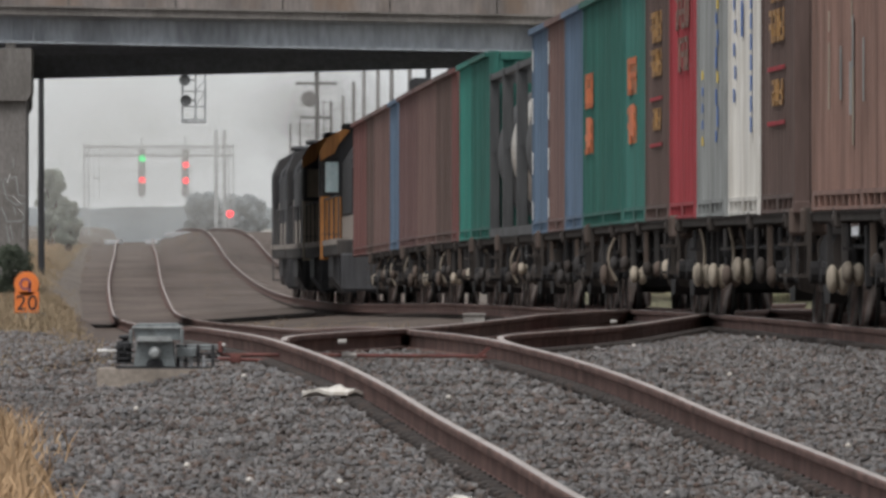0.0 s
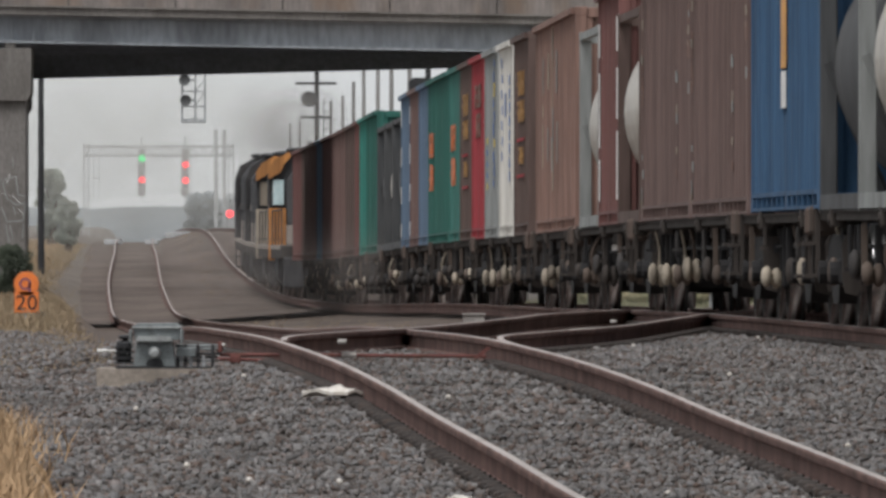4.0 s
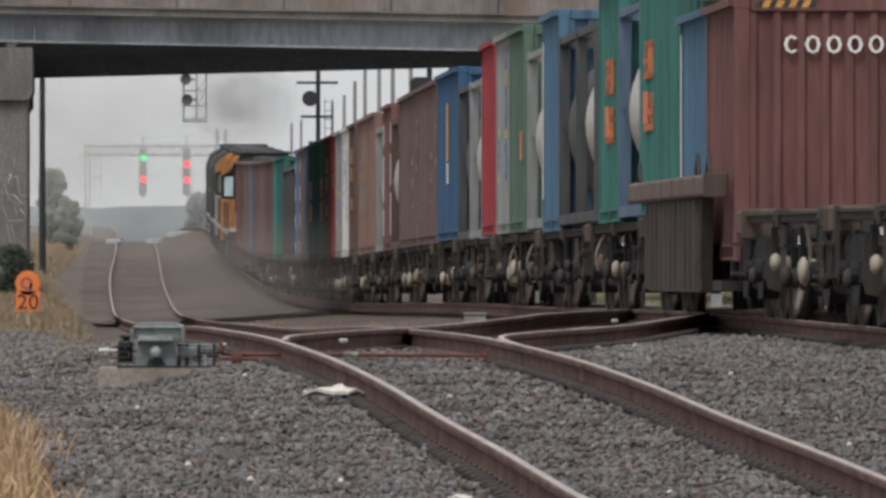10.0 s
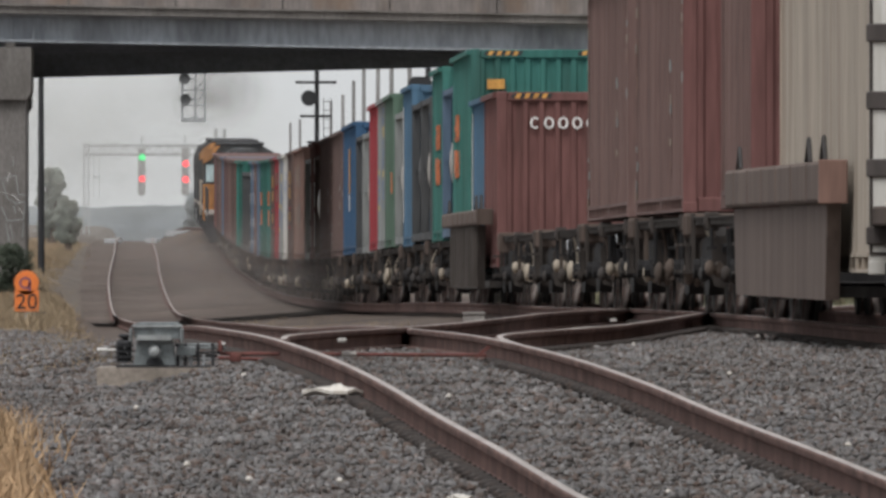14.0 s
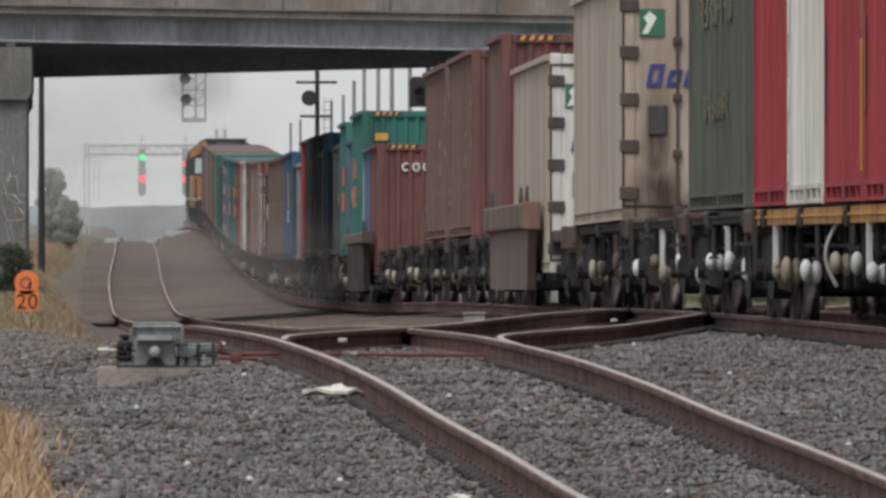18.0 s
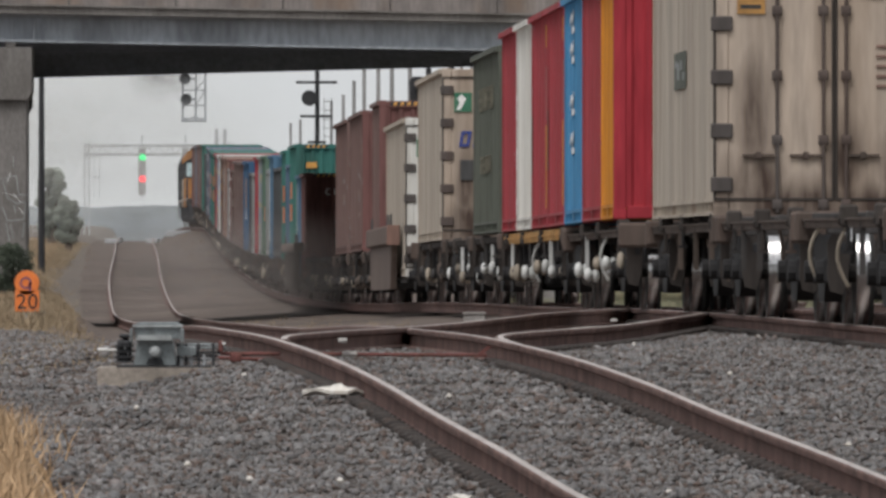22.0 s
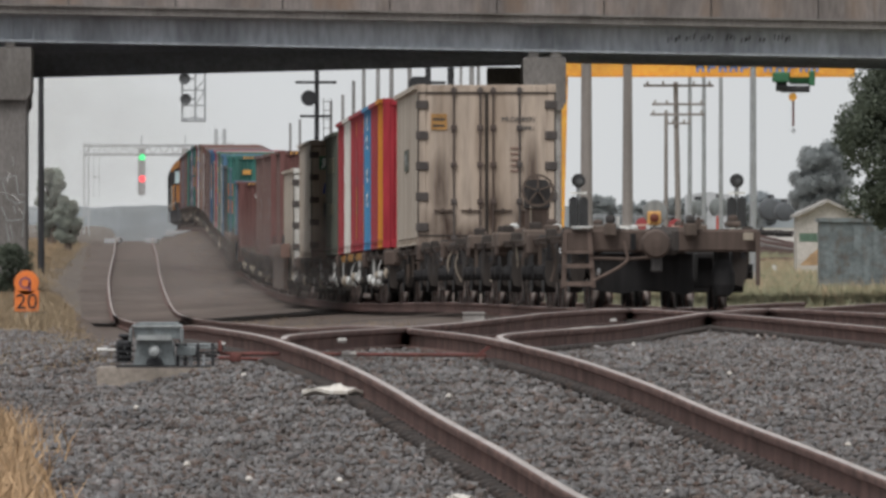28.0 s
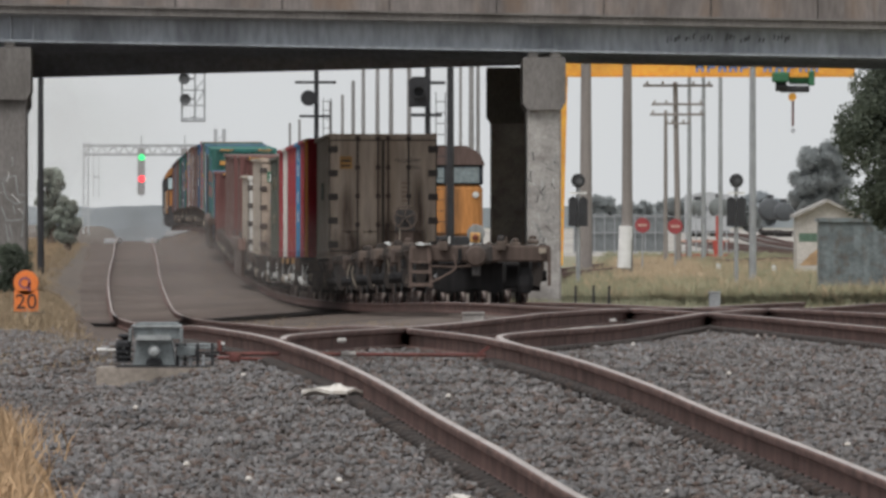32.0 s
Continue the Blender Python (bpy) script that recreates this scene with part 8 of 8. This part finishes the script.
def tree(px0, px1, py0, py1, y, leaf, label, seed, count=5200, leaf_size=0.16, clumps=46):
    rng = random.Random(seed)
    a, c = P(px0, py1, y), P(px1, py0, y)
    cx, w, h = (a.x + c.x) / 2, (c.x - a.x) / 2, (c.z - a.z)
    g = thing("tree", label, "tree", "trees")
    gz = ground_z(cx, y)
    part("trunk", Shape().tube((cx, y, gz - 0.3), (cx + 0.1 * w, y, a.z + h * 0.35), 0.05 * h + 0.1, 0.03 * h + 0.04, 10).tube((cx + 0.1 * w, y, a.z + h * 0.33), (cx - 0.3 * w, y, a.z + h * 0.75), 0.03 * h, 0.03, 8).tube((cx + 0.1 * w, y, a.z + h * 0.33), (cx + 0.5 * w, y + 0.3, a.z + h * 0.7), 0.03 * h, 0.03, 8), "bark", g)
    cs = []
    for _ in range(clumps):
        t = rng.uniform(0, 2 * math.pi)
        r = math.sqrt(rng.random())
        u = rng.uniform(0.05, 0.95)
        prof = math.sin(math.pi * (0.12 + 0.80 * u)) ** 0.6
        cs.append((cx + math.cos(t) * r * w * 0.82 * prof, y + math.sin(t) * r * w * 0.6 * prof, a.z + h * u, rng.uniform(0.13, 0.26) * w + 0.05))
    part("crown", leaf_cloud(cs, count, leaf_size, seed), leaf, g)


tree(1472, 1720, 105, 400, 400.0, "leaf_dark", "dense dark evergreen tree beside the cabinet", 5, 60000, 0.06, 150)
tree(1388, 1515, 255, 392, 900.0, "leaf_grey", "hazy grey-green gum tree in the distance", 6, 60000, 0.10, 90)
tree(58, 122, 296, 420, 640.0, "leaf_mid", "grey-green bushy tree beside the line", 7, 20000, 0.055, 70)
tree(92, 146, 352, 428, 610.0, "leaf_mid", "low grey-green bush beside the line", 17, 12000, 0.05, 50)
tree(-20, 62, 436, 520, 318.0, "leaf_dark", "low dark green bush at the foot of the bridge pier", 27, 9000, 0.03, 50)
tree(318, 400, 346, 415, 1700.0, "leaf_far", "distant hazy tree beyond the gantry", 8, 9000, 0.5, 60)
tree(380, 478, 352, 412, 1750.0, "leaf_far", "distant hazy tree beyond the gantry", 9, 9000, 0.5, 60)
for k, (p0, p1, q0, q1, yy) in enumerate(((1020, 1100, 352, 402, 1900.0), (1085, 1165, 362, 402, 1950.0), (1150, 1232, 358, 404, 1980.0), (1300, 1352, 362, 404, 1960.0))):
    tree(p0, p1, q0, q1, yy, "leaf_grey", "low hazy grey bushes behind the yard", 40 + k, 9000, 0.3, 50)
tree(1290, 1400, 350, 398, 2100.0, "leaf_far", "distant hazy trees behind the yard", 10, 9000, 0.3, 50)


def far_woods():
    """A low ridge of woods along the horizon with an uneven top, haze painted into its colour."""
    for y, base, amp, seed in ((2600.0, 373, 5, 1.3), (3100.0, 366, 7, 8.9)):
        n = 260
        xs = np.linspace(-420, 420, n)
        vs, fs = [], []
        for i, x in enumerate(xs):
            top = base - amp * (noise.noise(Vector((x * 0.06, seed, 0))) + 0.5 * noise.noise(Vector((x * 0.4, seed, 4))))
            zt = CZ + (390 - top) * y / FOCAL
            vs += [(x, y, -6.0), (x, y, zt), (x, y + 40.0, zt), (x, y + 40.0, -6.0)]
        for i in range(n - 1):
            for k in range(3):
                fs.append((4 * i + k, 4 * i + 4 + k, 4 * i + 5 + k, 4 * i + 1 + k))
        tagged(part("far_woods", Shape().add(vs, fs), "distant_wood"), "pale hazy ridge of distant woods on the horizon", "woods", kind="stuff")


far_woods()


def grass(name, boxes, blade, mat, label, seed, width=0.012):
    """Tufts of blades: boxes are (x0, x1, y0, y1, count) with x from the left track or, past a distance, from the main."""
    rng = np.random.default_rng(seed)
    vs, fs = [], []
    for ref, x0, x1, y0, y1, n in boxes:
        ty = rng.uniform(y0, y1, max(1, n // 9))
        tx = ref(ty) + rng.uniform(x0, x1, len(ty))
        i = rng.integers(0, len(ty), n)
        x = tx[i] + rng.normal(0, 0.09 + blade * 0.12, n)
        y = ty[i] + rng.normal(0, 0.09 + blade * 0.12, n)
        z = ground_level(x, y) - 0.06
        h = blade * rng.uniform(0.45, 1.15, n)
        lx, ly = rng.normal(0, 0.35, n) * h, rng.normal(0, 0.35, n) * h
        ang = rng.uniform(0, np.pi, n)
        wx, wy = np.cos(ang) * width, np.sin(ang) * width
        o = len(vs)
        q = np.stack([np.stack([x - wx, y - wy, z], 1), np.stack([x + wx, y + wy, z], 1), np.stack([x + wx * .6 + lx * .4, y + wy * .6 + ly * .4, z + h * .6], 1), np.stack([x + lx, y + ly, z + h], 1), np.stack([x - wx * .6 + lx * .4, y - wy * .6 + ly * .4, z + h * .6], 1)], 1).reshape(-1, 3)
        vs += [tuple(v) for v in q]
        fs += [(o + 5 * k, o + 5 * k + 1, o + 5 * k + 2, o + 5 * k + 3, o + 5 * k + 4) for k in range(n)]
    sh = Shape()
    sh.v, sh.f, sh.mi = vs, fs, [0] * len(fs)
    tagged(part(name, sh, mat), label, "grass", kind="stuff")


crossing = thing("level_crossing", "pale worn level crossing slabs over the crest of the line", "level crossing", kind="structure")
for px0, px1, yy in ((184, 212, 706.0), (256, 278, 706.0), (292, 333, 742.0)):
    a, c = P(px0, 415, yy), P(px1, 415, yy)
    part("crossing_panel", Shape().box(a.x, c.x, yy, yy + 5, ground_z((a.x + c.x) / 2, yy) - 0.1, ground_z((a.x + c.x) / 2, yy) + 0.20, 0.03), "pale_steel", crossing)
grass("dry_grass", [(left_x, -5.2, -3.55, 62, 76, 7000), (left_x, -5.6, -3.35, 76, 95, 6000), (left_x, -6.0, -3.5, 95, 140, 1500), (left_x, -7.0, -3.2, 140, 330, 1300), (left_x, -8, -3.1, 330, 720, 9000)], 0.26, "straw", "pale dry straw grass along the edge of the line", 21, 0.008)
yard_edge = lambda y: 0.0113 * np.asarray(y, float)    # where the rank grass of the yard side begins
grass("verge_grass", [(yard_edge, -2.2, 9, 300, 420, 26000), (yard_edge, -1.5, 12, 420, 560, 24000), (yard_edge, -0.5, 18, 560, 860, 26000)], 0.36, "green_grass", "rank green and yellow grass on the yard side", 22, 0.011)
grass("seed_grass", [(yard_edge, 0.3, 3.4, 480, 720, 14000), (yard_edge, -1.0, 12, 340, 700, 14000)], 0.5, "pale_seed", "tall dry seeding grass on the yard side", 23, 0.007)
grass("short_grass", [(left_x, -4.2, -1.9, 118, 230, 6500), (left_x, -3.4, -1.85, 200, 420, 11000), (left_x, -5, -1.8, 420, 700, 6000)], 0.11, "dull_straw", "short sparse dry grass on the brown soil beside the track", 31, 0.012)
grass("bank_grass", [(left_x, -3.4, -2.1, 190, 330, 3600), (left_x, -3.6, -2.05, 330, 460, 3600), (left_x, -6.5, -3.2, 130, 200, 1200), (left_x, -5.5, -2.4, 430, 690, 12000)], 0.24, "dull_straw", "clumps of dry grass on the bank beside the track", 33, 0.010)
grass("track_weeds", [(left_x, -2.2, -1.9, 118, 200, 500), (main_x, -4.0, -2.2, 180, 330, 400), (left_x, 2.0, 2.9, 440, 700, 900)], 0.16, "dull_straw", "sparse dry weeds between the tracks", 24, 0.006)


# ---- exhaust smoke and dust ----
DRIFT = []   # (cloud, rows of seconds and place)


def cloud_of(name, label, mat, half, rows):
    """A rounded billow of thin smoke: half is its half size in metres."""
    vs, fs, nu, nv = [], [], 40, 22
    for j in range(1, nv):
        b = math.pi * j / nv
        for i in range(nu):
            a = 2 * math.pi * i / nu
            d = Vector((math.sin(b) * math.cos(a), math.sin(b) * math.sin(a), math.cos(b)))
            vs.append((d.x * half[0], d.y * half[1], d.z * half[2]))
    k = len(vs)
    vs += [(0, 0, half[2]), (0, 0, -half[2])]
    for j in range(nv - 2):
        fs += [(j * nu + i, j * nu + (i + 1) % nu, (j + 1) * nu + (i + 1) % nu, (j + 1) * nu + i) for i in range(nu)]
    fs += [(k, (i + 1) % nu, i) for i in range(nu)] + [(k + 1, (nv - 2) * nu + i, (nv - 2) * nu + (i + 1) % nu) for i in range(nu)]
    ob = tagged(part(name, Shape().add(vs, fs), mat, smooth=True), label, "dust" if name == "dust_cloud" else "smoke", kind="stuff")
    ob.matrix_basis = pose(*rows[0][1:])
    DRIFT.append((ob, rows))


def over_line(t, y, side, up):
    return (t, float(main_x(y)) + side, y, float(main_level(y)) + up)


# brown exhaust trailing over the locomotives
cloud_of("exhaust_smoke", "thin brown diesel exhaust over the locomotives", "smoke_dark", (3.0, 10, 2.4),
         [over_line(0, 418, 0.2, 5.0), over_line(4, 480, 0.4, 4.8), over_line(8, 556, 0.2, 5.4), over_line(15, 680, -0.6, 6.4), over_line(24, 840, -3.0, 9.5), over_line(32, 900, -8.0, 15.0)])
# pale haze hanging over the line, carried off by the breeze
for y, xs, up, half in ((530, (-6, -6, -7, -8.5, -11, -14), 4.0, (10.5, 13, 5.5)), (1120, (2, -1, -4, -6, -10, -16), 6.0, (24, 20, 12.0))):
    cloud_of("smoke_haze", "pale drifting exhaust haze over the line", "smoke_pale", half,
             [over_line(t, y + 4 * i, x, up + 0.2 * i) for i, (t, x) in enumerate(zip((0, 3, 7, 16, 26, 32), xs))])
# dust stirred up beside the running train
for y, side0, side1, up, half in ((300, 3.0, -2.9, 0.7, (3.0, 18, 1.5)), (384, -2.6, -3.8, 0.9, (3.6, 20, 1.8))):
    cloud_of("dust_cloud", "brown dust hanging low beside the train", "dust", half,
             [over_line(0, y, side0, up), over_line(3, y + 6, side0 * 0.5 - 1, up * 0.9), over_line(9, y + 14, side1, 0.7), over_line(20, y + 20, side1 - 0.2, 0.8), over_line(32, y + 24, side1 - 0.5, 0.9)])


# ---- motion ----
def motions():
    times = [k * 1.0 for k in range(33)]
    for ob, d in RIDERS:
        walk(ob, [(t, line_pose(travel(t) + d)) for t in times])
    for ob, rows in DRIFT:
        walk(ob, [(t, pose(x, y, z)) for t, x, y, z in rows])
    done = {}
    for w, k in WHEELSETS:
        if k not in done:
            rows = [(i / FPS, pose(0, k, 0.457, math.degrees(-(travel(i / FPS) - travel(0)) / 0.457), 0, 0)) for i in range(961)]
            walk(w, rows)
            done[k] = w
        else:
            src = done[k].animation_data
            w.rotation_mode = "QUATERNION"
            w.animation_data_create()
            w.animation_data.action = src.action
            w.animation_data.action_slot = src.action_slot


motions()
